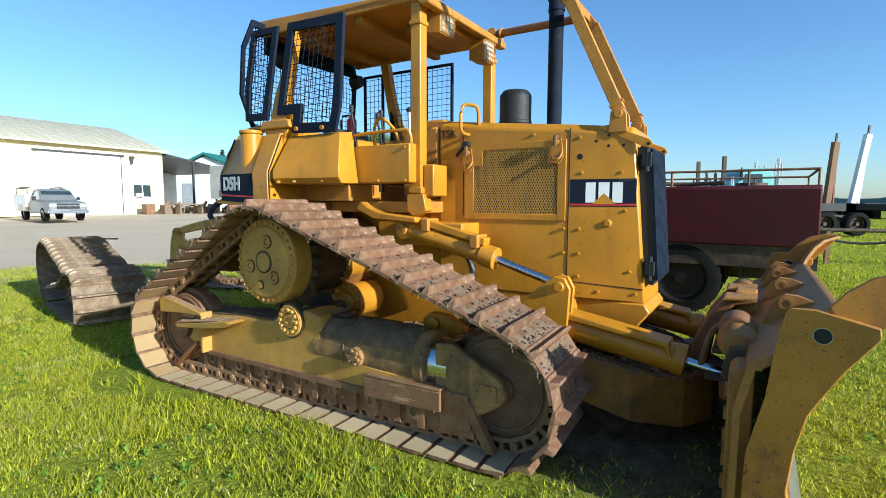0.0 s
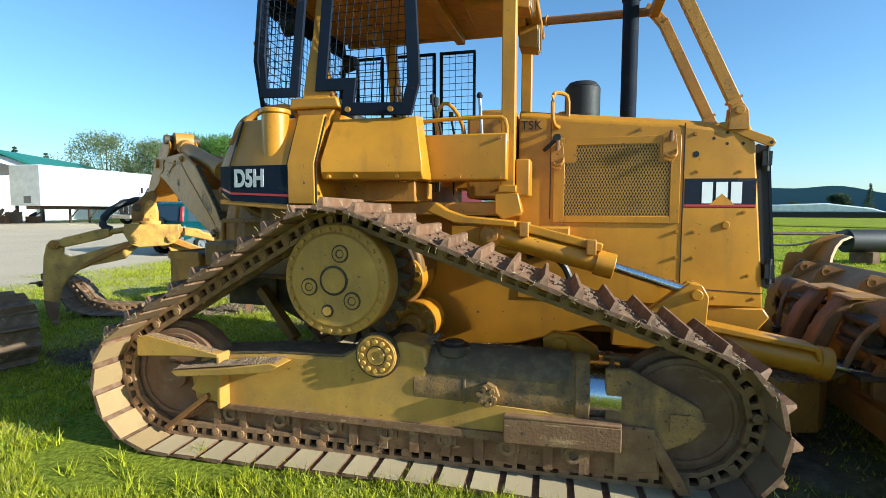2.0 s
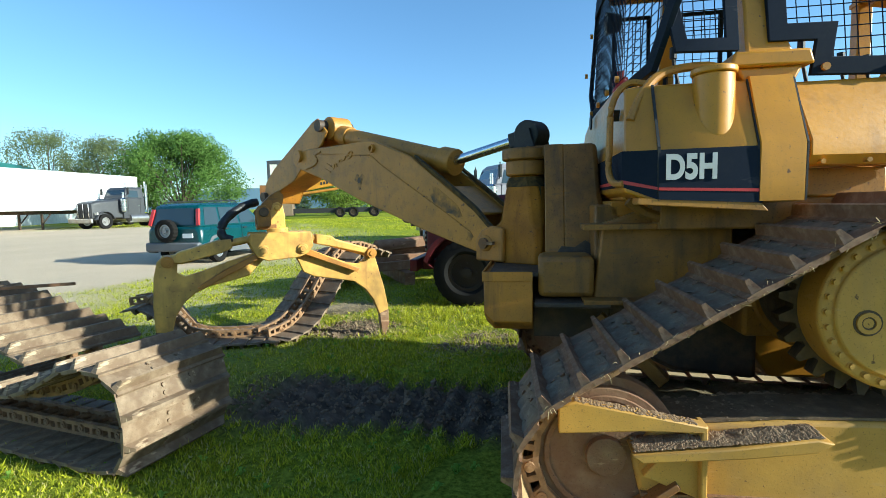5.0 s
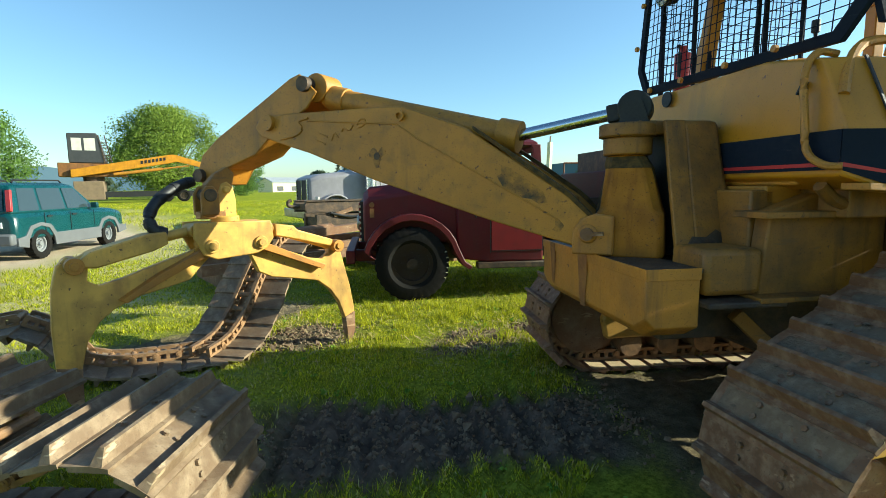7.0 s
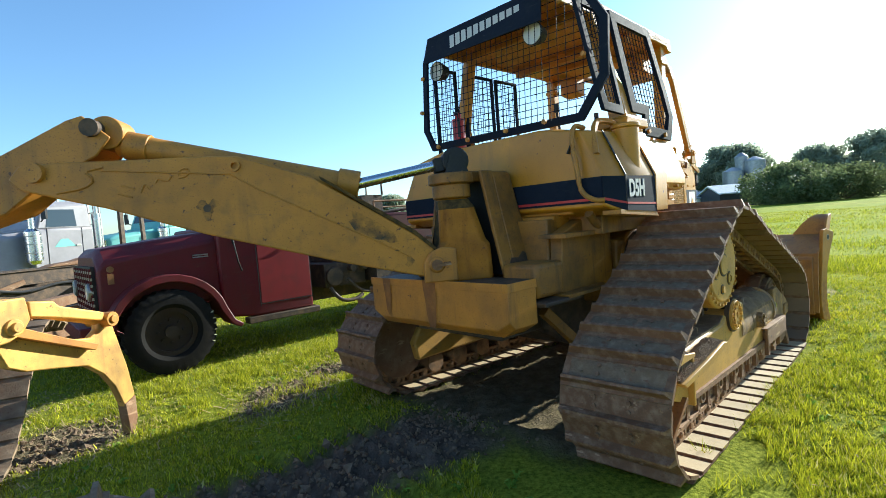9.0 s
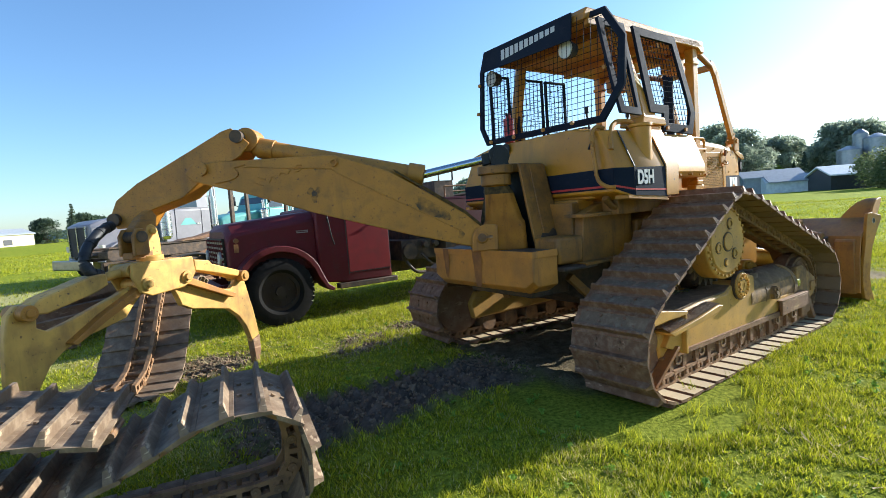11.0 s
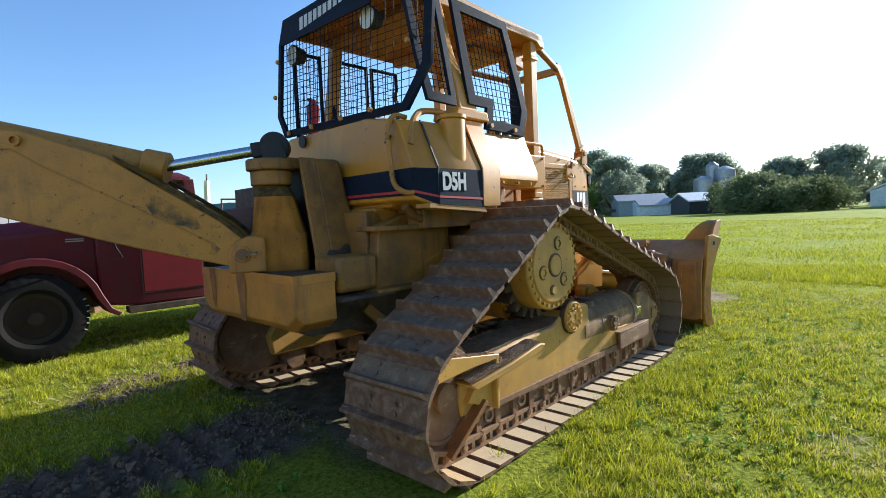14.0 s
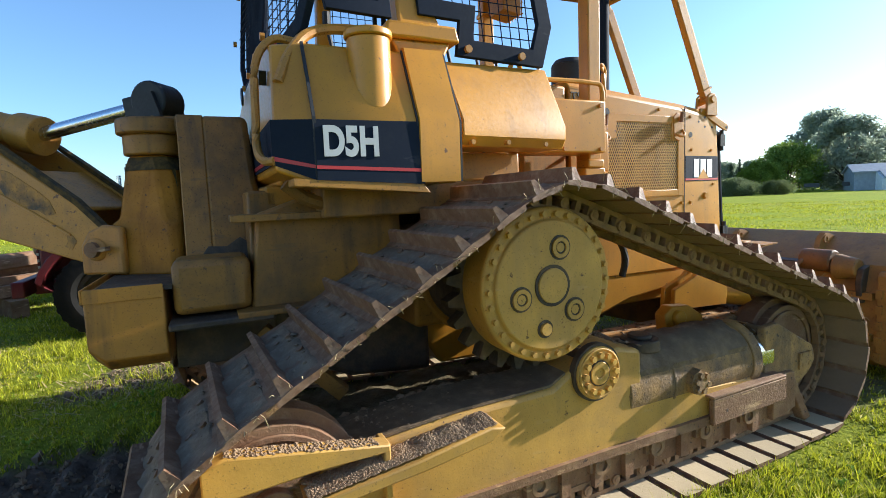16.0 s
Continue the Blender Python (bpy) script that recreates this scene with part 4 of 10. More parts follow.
    for (x, z, r), nm in ((FRONT_IDLER, "front_idler"), (REAR_IDLER, "rear_idler")):
        q = r - 0.085
        k = Shape().cyl((x, Y(1.05), z), (x, Y(1.25), z), q - 0.02, seg=44).cyl((x, Y(1.10), z), (x, Y(1.20), z), q + 0.02, seg=44)
        k.cyl((x, Y(1.25), z), (x, Y(1.262), z), q - 0.05, seg=40, inner=q - 0.075).cyl((x, Y(1.25), z), (x, Y(1.29), z), 0.085, seg=24)
        part(nm, k, RUST, dozer, "rust-brown idler wheel", bevel=0.004).matrix_local = toe_in
    # pivot boss and small covers on the beam
    k = Shape().cyl((0.25, Y(1.30), 0.648), (0.25, Y(1.345), 0.648), 0.118, seg=32).cyl((0.25, Y(1.345), 0.648), (0.25, Y(1.352), 0.648), 0.112, seg=32, inner=0.103)
    k.cyl((0.25, Y(1.345), 0.648), (0.25, Y(1.353), 0.648), 0.052, seg=20, inner=0.022)
    part("pivot_cover", k, YELLOW_DUSTY, frame_ob, "bolted round pivot cover", bevel=0.003)
    pb = Shape()
    for q in ring_places((0.25, Y(1.345), 0.648), (0, sy, 0), 0.083, 12):
        c = q.translation
        pb.cyl(c, c + Vector((0, sy * 0.02, 0)), 0.0135, seg=6)
    tagged(part("cover_bolts", pb, YELLOW_PALE, frame_ob), kind="stuff")
    pb = Shape().cyl((0.25, Y(1.3), 0.648), (0.25, Y(1.332), 0.648), 0.130, seg=32, inner=0.117).cyl((0.25, Y(1.345), 0.648), (0.25, Y(1.3485), 0.648), 0.058, seg=24, inner=0.049)
    part("joint_ring", pb, STEEL_DARK, frame_ob, "dark ring round the pivot cover")
    k = Shape().cyl((0.88, Y(1.30), 0.485), (0.88, Y(1.375), 0.485), 0.03, seg=12).bolts((0.88, Y(1.358), 0.485), (0, sy, 0), 0.042, 6, 0.015, 0.02).cyl((0.88, Y(1.30), 0.485), (0.88, Y(1.36), 0.485), 0.066, seg=8)
    part("fill_valve_cover", k, GRIMY, frame_ob)
    k = Shape().cyl((0.66, Y(1.18), 0.65), (0.66, Y(1.18), 0.705), 0.10, 0.095, seg=18).cyl((0.66, Y(1.18), 0.705), (0.66, Y(1.18), 0.725), 0.06, seg=12)
    part("top_cap", k, STEEL_DARK, frame_ob, bevel=0.006)
    k = Shape().prism([(-1.33, 0.545), (-1.33, 0.66), (-1.26, 0.685), (-0.74, 0.60), (-0.74, 0.575), (-1.0, 0.57)], Y(1.335), Y(1.41), "y").box((-0.76, min(Y(1.30), Y(1.40)), 0.26), (-0.735, max(Y(1.30), Y(1.40)), 0.60))
    k.prism([(-0.98, 0.35), (-0.80, 0.56), (-0.74, 0.56), (-0.74, 0.26)], Y(1.31), Y(1.36), "y")
    part("rear_scraper", k, YELLOW_DUSTY, frame_ob, "dusty yellow scraper bracket over the idler", bevel=0.006)
    k = Shape().bar((-0.84, Y(1.345), 0.33), (-1.16, Y(1.345), 0.09), 0.03, 0.09, (0, 1, 0))
    part("scraper_bar", k, ORANGE_RUST, frame_ob, "slanted rusty scraper bar before the idler", bevel=0.004)
    k = Shape().prism([(-1.04, 0.485), (-1.0, 0.455), (-0.62, 0.495), (-0.36, 0.535), (-0.30, 0.575), (-0.36, 0.588), (-0.66, 0.535)], Y(1.30), Y(1.455), "y")
    st = part("step", k, YELLOW_DUSTY, frame_ob, "steel step plate caked with soil", bevel=0.006)
    dirt_shape = Shape()
    rng = random.Random(5)
    for i in range(3600):
        x, w = rng.uniform(-1.03, -0.33), rng.random()
        y = 1.31 + 0.125 * w
        heap = 0.02 * (1 - abs(2 * w - 0.8)) * (0.6 + 0.4 * math.sin(x * 17) * math.sin(x * 41))
        dirt_shape.clod((x, Y(y), 0.50 + 0.135 * (x + 1.0) + max(0.0, heap)), rng.uniform(0.004, 0.011), rng)
    for i in range(520):
        x, y = rng.uniform(-1.26, -0.78), Y(rng.uniform(1.34, 1.405))
        dirt_shape.clod((x, y, 0.686 - 0.163 * (x + 1.26)), rng.uniform(0.004, 0.010), rng)
    for i in range(900):
        x = rng.uniform(-1.32, 0.55)
        y = Y(rng.uniform(1.0, 1.29))
        z = 0.60 if x < 0 else 0.60 + 0.10 * min(1, x / 0.3)
        if x < -0.42:
            z = 0.55 + (x + 0.95) * 0.09 if x > -0.95 else 0.66 - 0.13 * (x + 1.3)
        dirt_shape.clod((x, y, z + 0.008), rng.uniform(0.007, 0.024), rng)
    tagged(part("caked_dirt", dirt_shape, DRY_SOIL, st, "lumps of dried soil"), kind="stuff")


build_undercarriage(-1)
build_undercarriage(1)

# soil caked between the bars of the near track's upper runs
near_toe = Matrix.Translation((0, -TRACK_Y, 0)) @ Matrix.Rotation(radians(TOE), 4, "Z") @ Matrix.Translation((0, TRACK_Y, 0))
shoe_dirt = Shape()
dirt_rng = np.random.RandomState(11)
for sx, sz, sa in belt:
    if sz < 0.55 or not (sx < -0.1 or 0.3 < sx < 2.2):
        continue
    deep = 0.030 if sx < 0 else 0.004 + 0.010 * max(0, sx - 0.9)
    place = Matrix.Translation((sx, -TRACK_Y, sz)) @ Matrix.Rotation(-sa, 4, "Y")
    nu, nv = 7, 26
    lump = dirt_rng.rand(nu, nv) * 0.5 + 0.5 * np.sin(np.arange(nv) * dirt_rng.uniform(0.3, 0.7) + dirt_rng.uniform(0, 6))[None, :] ** 2
    fade = np.sin(np.pi * np.linspace(0, 1, nv)) ** 0.5
    slope = np.linspace(1.0, 0.15, nu)
    hgt = deep * lump * fade[None, :] * slope[:, None]
    hgt[-1] = hgt[:, 0] = hgt[:, -1] = -0.012
    pts = [place @ Vector((-0.040 + 0.118 * i / (nu - 1), -0.30 + 0.60 * j / (nv - 1), 0.004 + hgt[i, j])) for i in range(nu) for j in range(nv)]
    shoe_dirt.add(pts, [(i * nv + j, i * nv + j + 1, (i + 1) * nv + j + 1, (i + 1) * nv + j) for i in range(nu - 1) for j in range(nv - 1)])
    crumbs = random.Random(int(sx * 1000))
    for k in range(int(8 + 26 * max(0, sx - 0.9))):
        shoe_dirt.clod(place @ Vector((crumbs.uniform(-0.03, 0.07), crumbs.uniform(-0.28, 0.24), 0.012)), crumbs.uniform(0.006, 0.016), crumbs)
shoe_soil = tagged(part("track_dirt", shoe_dirt, SOIL_MAT, dozer, "dried earth caked on the shoes"), kind="stuff")
shoe_soil.matrix_local = near_toe

# straw and dry grass caught on the outer ends of the shoes
straw = Shape()
straw_rng = random.Random(14)
for sx, sz, sa in belt:
    if sz < 0.62:
        continue
    for k in range(7):
        u, ln = straw_rng.uniform(-0.09, 0.09), straw_rng.uniform(0.012, 0.045)
        p = Matrix.Translation((sx, -TRACK_Y, sz)) @ Matrix.Rotation(-sa, 4, "Y") @ Vector((u, straw_rng.uniform(-0.335, -0.30), straw_rng.uniform(-0.01, 0.02)))
        q = p + Vector((straw_rng.uniform(-0.7, 0.7), straw_rng.uniform(-0.5, 0.3), straw_rng.uniform(-0.9, 0.5))).normalized() * ln
        m = (p + q) / 2 + Vector((0, straw_rng.uniform(-0.012, 0.004), straw_rng.uniform(-0.01, 0.012)))
        straw.tube([p, m, q], 0.0012, seg=3)
tagged(part("caught_straw", straw, STRAW, dozer, "dry straw caught on the track shoes"), kind="stuff").matrix_local = near_toe

# main case between the tracks
s = Shape().prism([(-0.15, 0.62), (-0.15, 1.45), (0.9, 1.55), (2.05, 0.95), (2.05, 0.74), (1.45, 0.66), (0.92, 0.50), (0.62, 0.46), (-0.05, 0.46)], -0.343, 0.343, "y")
case = part("main_case", s, YELLOW, dozer, "yellow main frame and gear case", bevel=0.02)
for sy in (-1, 1):
    s = Shape().prism([(1.16, 0.50), (1.14, 0.70), (1.20, 0.745), (1.34, 0.735), (1.46, 0.66), (1.48, 0.50)], sy * 0.84, sy * 0.92, "y").cyl((1.24, sy * 0.90, 0.675), (1.24, sy * 0.95, 0.675), 0.045, seg=18)
    part("frame_trunnion", s, YELLOW, case, "yellow lug of the push frame", bevel=0.008)
part("transmission_case", Shape().prism([(-1.02, 0.70), (-1.02, 1.40), (-0.14, 1.44), (-0.14, 0.46), (-0.6, 0.50)], -0.40, 0.40, "y"), STEEL_DARK, case, "oily dark transmission case", bevel=0.03)
s = Shape().box((-0.35, -0.72, 0.80), (0.20, 0.72, 1.30)).cyl((0.0, -0.73, 1.065), (0.0, 0.73, 1.065), 0.33, seg=30)
part("axle_housing", s, YELLOW_STAIN_SHADE, case, "oil-stained yellow axle housing", bevel=0.02)
for sy in (-1, 1):
    for cx, cz, r in ((0.20, 1.012, 0.15), (0.276, 0.70, 0.155)):
        s = Shape().cyl((cx, sy * 0.45, cz), (cx, sy * 0.73, cz), r * 0.9, seg=28)
        bh = part("bearing_housing", s, YELLOW, case, "round yellow bearing housing", bevel=0.006)
        part("bearing_cover", Shape().cyl((cx, sy * 0.73, cz), (cx, sy * 0.76, cz), r, r * 0.97, seg=32), YELLOW, bh, "flanged cover with a ring of bolts", bevel=0.004)
        part("cover_dome", Shape().cyl((cx, sy * 0.76, cz), (cx, sy * 0.80, cz), r * 0.58, r * 0.46, seg=24), YELLOW_OLD, bh, bevel=0.01)
        tagged(part("housing_bolts", Shape().bolts((cx, sy * 0.755, cz), (0, sy, 0), r * 0.79, 12, 0.018, 0.034), YELLOW_PALE, bh), kind="stuff")
s = Shape().cyl((0.25, -1.28, 0.648), (0.25, 1.28, 0.648), 0.07, seg=16)
part("pivot_shaft", s, STEEL_DARK, case)
s = Shape().box((-1.0, -0.60, 1.43), (0.95, 0.60, 1.52)).box((-0.95, -0.72, 1.52), (0.28, 0.72, 1.66))
deck = part("deck", s, YELLOW_OLD, dozer, "yellow platform under the cab", bevel=0.01)
# Added plate, no known part: keeps sun off the rear frame.
part("deck_pan", Shape().box((-0.80, -0.86, 1.37), (-0.02, 0.86, 1.515)), YELLOW_STAIN_SHADE, deck, "added plate under the platform that blocks the sun", bevel=0.01)
s = Shape().prism([(0.42, 1.52), (0.50, 1.47), (0.62, 1.43), (0.95, 1.40), (0.95, 1.36), (0.55, 1.38), (0.36, 1.46)], -0.74, -0.66, "y")
s.box((0.5, -0.62, 1.18), (1.28, -0.34, 1.36))
part("step_bracket", s, YELLOW, deck, bevel=0.01)

# ---- engine hood ----
def hood_y(x):
    return 0.352 - 0.125 * max(0.0, x - 1.98)


hood = Shape()
tops = [(0.92, 2.165), (1.30, 2.125), (1.98, 2.06), (2.385, 2.02)]
vs, fs = [], []
sec = []
for x, zt in tops:
    y = hood_y(x)
    ring = [(-y, 0.84), (-y, zt - 0.05), (-y + 0.05, zt), (y - 0.05, zt), (y, zt - 0.05), (y, 0.84)]
    sec.append([(x, a, b) for a, b in ring])
x = 2.44
y = hood_y(x)
sec.append([(2.50, -hood_y(2.50), 0.84), (2.41, -hood_y(2.41), 1.88), (2.41, -y + 0.05, 1.97), (2.41, y - 0.05, 1.97), (2.41, hood_y(2.41), 1.88), (2.50, hood_y(2.50), 0.84)])
for r in sec:
    vs += r
for i in range(len(sec) - 1):
    for k in range(6):
        fs.append((i * 6 + k, i * 6 + (k + 1) % 6, (i + 1) * 6 + (k + 1) % 6, (i + 1) * 6 + k))
fs += [(0, 1, 2, 3, 4, 5), tuple(24 + k for k in range(6))]
hood.add(vs, fs)
hood_ob = part("engine_hood", hood, YELLOW, dozer, "yellow engine enclosure with side doors", bevel=0.012)
s = Shape().prism([(1.30, 0.62), (1.30, 0.84), (2.50, 0.84), (2.54, 0.78), (2.42, 0.62)], -0.30, 0.30, "y")
part("nose_guard", s, YELLOW, hood_ob, "lower yellow nose plate", bevel=0.012)
for sy in (-1, 1):
    def side(x, out=0.0, sy=sy):
        return sy * (hood_y(x) + out)
    s = Shape()
    for (x0, z0, x1, z1) in ((1.16, 1.385, 1.235, 1.955), (1.905, 1.385, 1.965, 1.955), (1.235, 1.385, 1.905, 1.43), (1.235, 1.905, 1.905, 1.955)):
        s.add([(x0, side(x0, -0.004), z0), (x1, side(x1, -0.004), z0), (x1, side(x1, -0.004), z1), (x0, side(x0, -0.004), z1), (x0, side(x0, 0.012), z0), (x1, side(x1, 0.012), z0), (x1, side(x1, 0.012), z1), (x0, side(x0, 0.012), z1)],
              [(0, 1, 2, 3), (4, 5, 6, 7), (0, 1, 5, 4), (1, 2, 6, 5), (2, 3, 7, 6), (3, 0, 4, 7)])
    door = part("grille_door", s, YELLOW, hood_ob, "yellow engine door with perforated panel", bevel=0.003)
    # Dark sheet paints the unlit inside behind the perforated panel.
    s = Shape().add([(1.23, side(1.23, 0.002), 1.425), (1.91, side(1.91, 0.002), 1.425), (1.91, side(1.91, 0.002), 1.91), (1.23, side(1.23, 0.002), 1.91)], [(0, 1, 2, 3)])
    part("grille_backing", s, STEEL_DARK, door, "dark sheet for the shade behind the perforations")
    s = Shape()
    rect = [(1.235, 1.43), (1.905, 1.43), (1.905, 1.905), (1.235, 1.905)]
    for k in range(-26, 60):
        for sg in (1, -1):
            c = 1.235 + k * 0.0195 if sg == 1 else 1.235 - 0.5 + (k + 26) * 0.0195
            for a, b in clip_line(rect, (c, 1.3), (c + sg * 0.4, 2.1)):
                s.bar((a[0], side(a[0], 0.007), a[1]), (b[0], side(b[0], 0.007), b[1]), 0.0052, 0.003, (0, 1, 0))
    for x0, x1 in ((1.23, 1.31), (1.835, 1.91)):
        part("corner_patch", Shape().prism([(x0, 1.79), (x0, 1.91), (x1, 1.91), (x1, 1.79)], side((x0 + x1) / 2, 0.003), side((x0 + x1) / 2, 0.0135), "y"), YELLOW, door)
    part("perforated_panel", s, YELLOW_DUSTY, door, "perforated yellow sheet")
    # panel joints, hinges and studs
    s = Shape()
    for z in (1.0, 1.16, 1.33, 1.96):
        for x in (1.955, 2.06) if z < 1.34 else (2.05,):
            s.cyl((x, side(x, -0.005), z), (x, side(x, 0.013), z), 0.0135, 0.010, seg=10)
    for x, z in ((2.33, 1.72), (2.36, 1.46), (2.07, 1.72), (2.40, 1.05), (1.72, 2.0), (1.05, 2.08), (2.44, 0.9), (2.2, 0.9)):
        s.cyl((x, side(x, -0.005), z), (x, side(x, 0.011), z), 0.0125, 0.009, seg=10)
    s.cyl((2.25, side(2.25, -0.01), 1.375), (2.25, side(2.25, 0.02), 1.375), 0.032, 0.02, seg=14)
    tagged(part("studs", s, YELLOW, hood_ob), kind="stuff")
    for s in (Shape().bar((1.985, side(1.985, 0.0005), 0.86), (1.985, side(1.985, 0.0005), 2.03), 0.006, 0.006, (0, 1, 0)), Shape().bar((2.0, side(2.0, 0.0005), 0.96), (2.49, side(2.45, -0.002), 0.935), 0.005, 0.006, (0, 1, 0)), Shape().bar((1.14, side(1.14, 0.0005), 1.41), (1.14, side(1.14, 0.0005), 2.10), 0.005, 0.006, (0, 1, 0))):
        part("panel_joint", s, MATT_BLACK, hood_ob, "dark gap between panels")
    part("latch_hole", Shape().cyl((2.055, side(2.055, -0.002), 1.83), (2.055, side(2.055, 0.0035), 1.83), 0.02, seg=12), MATT_BLACK, hood_ob)
    for x, z in ((1.19, 1.84), (1.90, 1.88)):
        s = Shape().prism([(x - 0.045, z - 0.08), (x - 0.05, z + 0.07), (x - 0.02, z + 0.10), (x + 0.03, z + 0.08), (x + 0.045, z - 0.05), (x + 0.01, z - 0.10)], side(x, 0.01), side(x, 0.02), "y")
        s.tube([(x - 0.03, side(x, 0.02), z - 0.05), (x - 0.01, side(x, 0.05), z - 0.075), (x + 0.03, side(x, 0.05), z - 0.06), (x + 0.035, side(x, 0.02), z - 0.02)], 0.009, smooth=1)
        s.cyl((x, side(x, 0.01), z + 0.055), (x, side(x, 0.05), z + 0.055), 0.016, seg=10)
        part("latch_pull", Shape().tube([(x - 0.005, side(x, 0.045), z + 0.03), (x - 0.002, side(x, 0.052), z + 0.10)], 0.014, seg=8), RUST, door, "worn rusty latch pull")
        part("door_latch", s, YELLOW_OLD, door, "yellow latch plate with a pull ring", bevel=0.002)
    part("hood_latch", Shape().tube([(1.095, side(1.1, 0.03), 1.875), (1.125, side(1.1, 0.045), 1.90), (1.175, side(1.1, 0.045), 1.945), (1.20, side(1.1, 0.03), 1.975)], 0.013, seg=8).cyl((1.18, side(1.1, 0.0), 1.955), (1.18, side(1.1, 0.06), 1.955), 0.026, seg=12), MATT_BLACK, hood_ob, "black rubber hood latch")
    for x, z in ((2.16, 1.93), (2.24, 1.965), (2.24, 1.895), (2.335, 1.965), (2.335, 1.895)):
        part("bolt_hole", Shape().cyl((x, side(x, -0.004), z), (x, side(x, 0.002), z), 0.010, seg=10), MATT_BLACK, hood_ob)
    # band with the maker's mark, drawn as plain blocks
    def band_quad(x0, x1, z0, z1, out, s=None, side=side):
        s = s or Shape()
        return s.add([(x0, side(x0, -0.002), z0), (x1, side(x1, -0.002), z0), (x1, side(x1, -0.002), z1), (x0, side(x0, -0.002), z1), (x0, side(x0, out), z0), (x1, side(x1, out), z0), (x1, side(x1, out), z1), (x0, side(x0, out), z1)],
                     [(0, 1, 2, 3), (4, 5, 6, 7), (0, 1, 5, 4), (1, 2, 6, 5), (2, 3, 7, 6), (3, 0, 4, 7)])
    band = part("side_band", band_quad(1.995, 2.425, 1.488, 1.675, 0.003), BLACK, hood_ob, "black band with a white block mark")
    part("red_stripe", band_quad(1.995, 2.425, 1.494, 1.508, 0.005), RED_BRIGHT, band, "thin red stripe")
    for x0, x1 in ((2.10, 2.165), (2.185, 2.255), (2.275, 2.34)):
        part("mark_block", band_quad(x0, x1, 1.515, 1.652, 0.005), WHITE, band, "white mark block")
    s = Shape().add([(2.145, side(2.145, 0.0065), 1.505), (2.30, side(2.30, 0.0065), 1.505), (2.222, side(2.222, 0.0065), 1.578)], [(0, 1, 2)])
    part("mark_triangle", s, YELLOW, band, "yellow triangle")
    lettering("hood_lettering", "TSK", 0.085, Matrix.Translation((1.005, side(1.005, 0.004), 2.05)) @ (pose(0, 0, 0, 90, 0, 0) if sy < 0 else pose(0, 0, 0, 90, 0, 180)), MATT_BLACK, hood_ob)
    # grab rail by the cab
    s = Shape().tube([(1.19, side(1.19, 0.0), 2.03), (1.16, side(1.16, 0.06), 2.04), (1.15, side(1.16, 0.07), 2.10), (1.15, side(1.16, 0.06), 2.22), (1.16, side(1.16, 0.03), 2.26), (1.21, side(1.16, 0.0), 2.26), (1.25, side(1.16, -0.03), 2.24), (1.25, side(1.16, -0.04), 2.10)], 0.014, smooth=1)
    part("grab_handle", s, YELLOW, hood_ob, "bent yellow tube handle")

s = Shape().prism([(2.41, 1.0), (2.405, 1.86), (2.44, 1.90), (2.50, 1.88), (2.56, 1.02), (2.54, 0.96)], -0.245, 0.245, "y")
gr = part("radiator_grille", s, MATT_BLACK, dozer, "black barred radiator grille", bevel=0.006)
s = Shape()
for k in range(13):
    y = -0.235 + 0.47 * k / 12
    part("grille_bar", Shape().bar((2.565, y, 1.0), (2.50, y, 1.87), 0.016, 0.03, (0, 1, 0)), BLACK, gr)
for z in (1.08, 1.80):
    s = Shape().box((2.50 - (z - 1) * 0.06, -0.30, z - 0.045), (2.555 - (z - 1) * 0.06, -0.245, z + 0.045)).cyl((2.53 - (z - 1) * 0.06, -0.285, z - 0.08), (2.53 - (z - 1) * 0.06, -0.285, z + 0.08), 0.016, seg=8)
    part("grille_hinge", s, MATT_BLACK, gr)
for sy in (-1, 1):
    s = Shape().prism([(2.20, 2.0), (2.19, 2.03), (2.24, 2.035), (2.50, 1.925), (2.52, 1.895), (2.50, 1.87), (2.46, 1.88)], sy * 0.31 - 0.008, sy * 0.31 + 0.008, "y")
    ear = part("nose_ear", s, YELLOW, hood_ob, "yellow lifting ear with a hole", bevel=0.003)
    part("ear_hole", Shape().cyl((2.492, sy * 0.31 - 0.0095, 1.897), (2.492, sy * 0.31 + 0.0095, 1.897), 0.011, seg=12), MATT_BLACK, ear)

# exhaust and air cleaner
s = Shape().cyl((1.68, 0.17, 2.03), (1.68, 0.17, 3.02), 0.058, seg=24).cyl((1.68, 0.17, 3.02), (1.68, 0.17, 3.10), 0.066, 0.06, seg=24)
ex = part("exhaust_pipe", s, BLACK, dozer, "black exhaust stack above the hood")
part("exhaust_flap", Shape().cyl((1.66, 0.17, 3.10), (1.70, 0.17, 3.112), 0.062, seg=18).bar((1.62, 0.17, 3.11), (1.62, 0.17, 3.16), 0.02, 0.02), MATT_BLACK, ex)
s = Shape().cyl((1.345, 0.16, 2.06), (1.345, 0.16, 2.40), 0.132, seg=30).cyl((1.345, 0.16, 2.40), (1.345, 0.16, 2.44), 0.132, 0.10, seg=30).cyl((1.345, 0.16, 2.16), (1.345, 0.16, 2.19), 0.137, seg=30)
part("precleaner", s, MATT_BLACK, dozer, "black air precleaner drum on the hood", bevel=0.006)

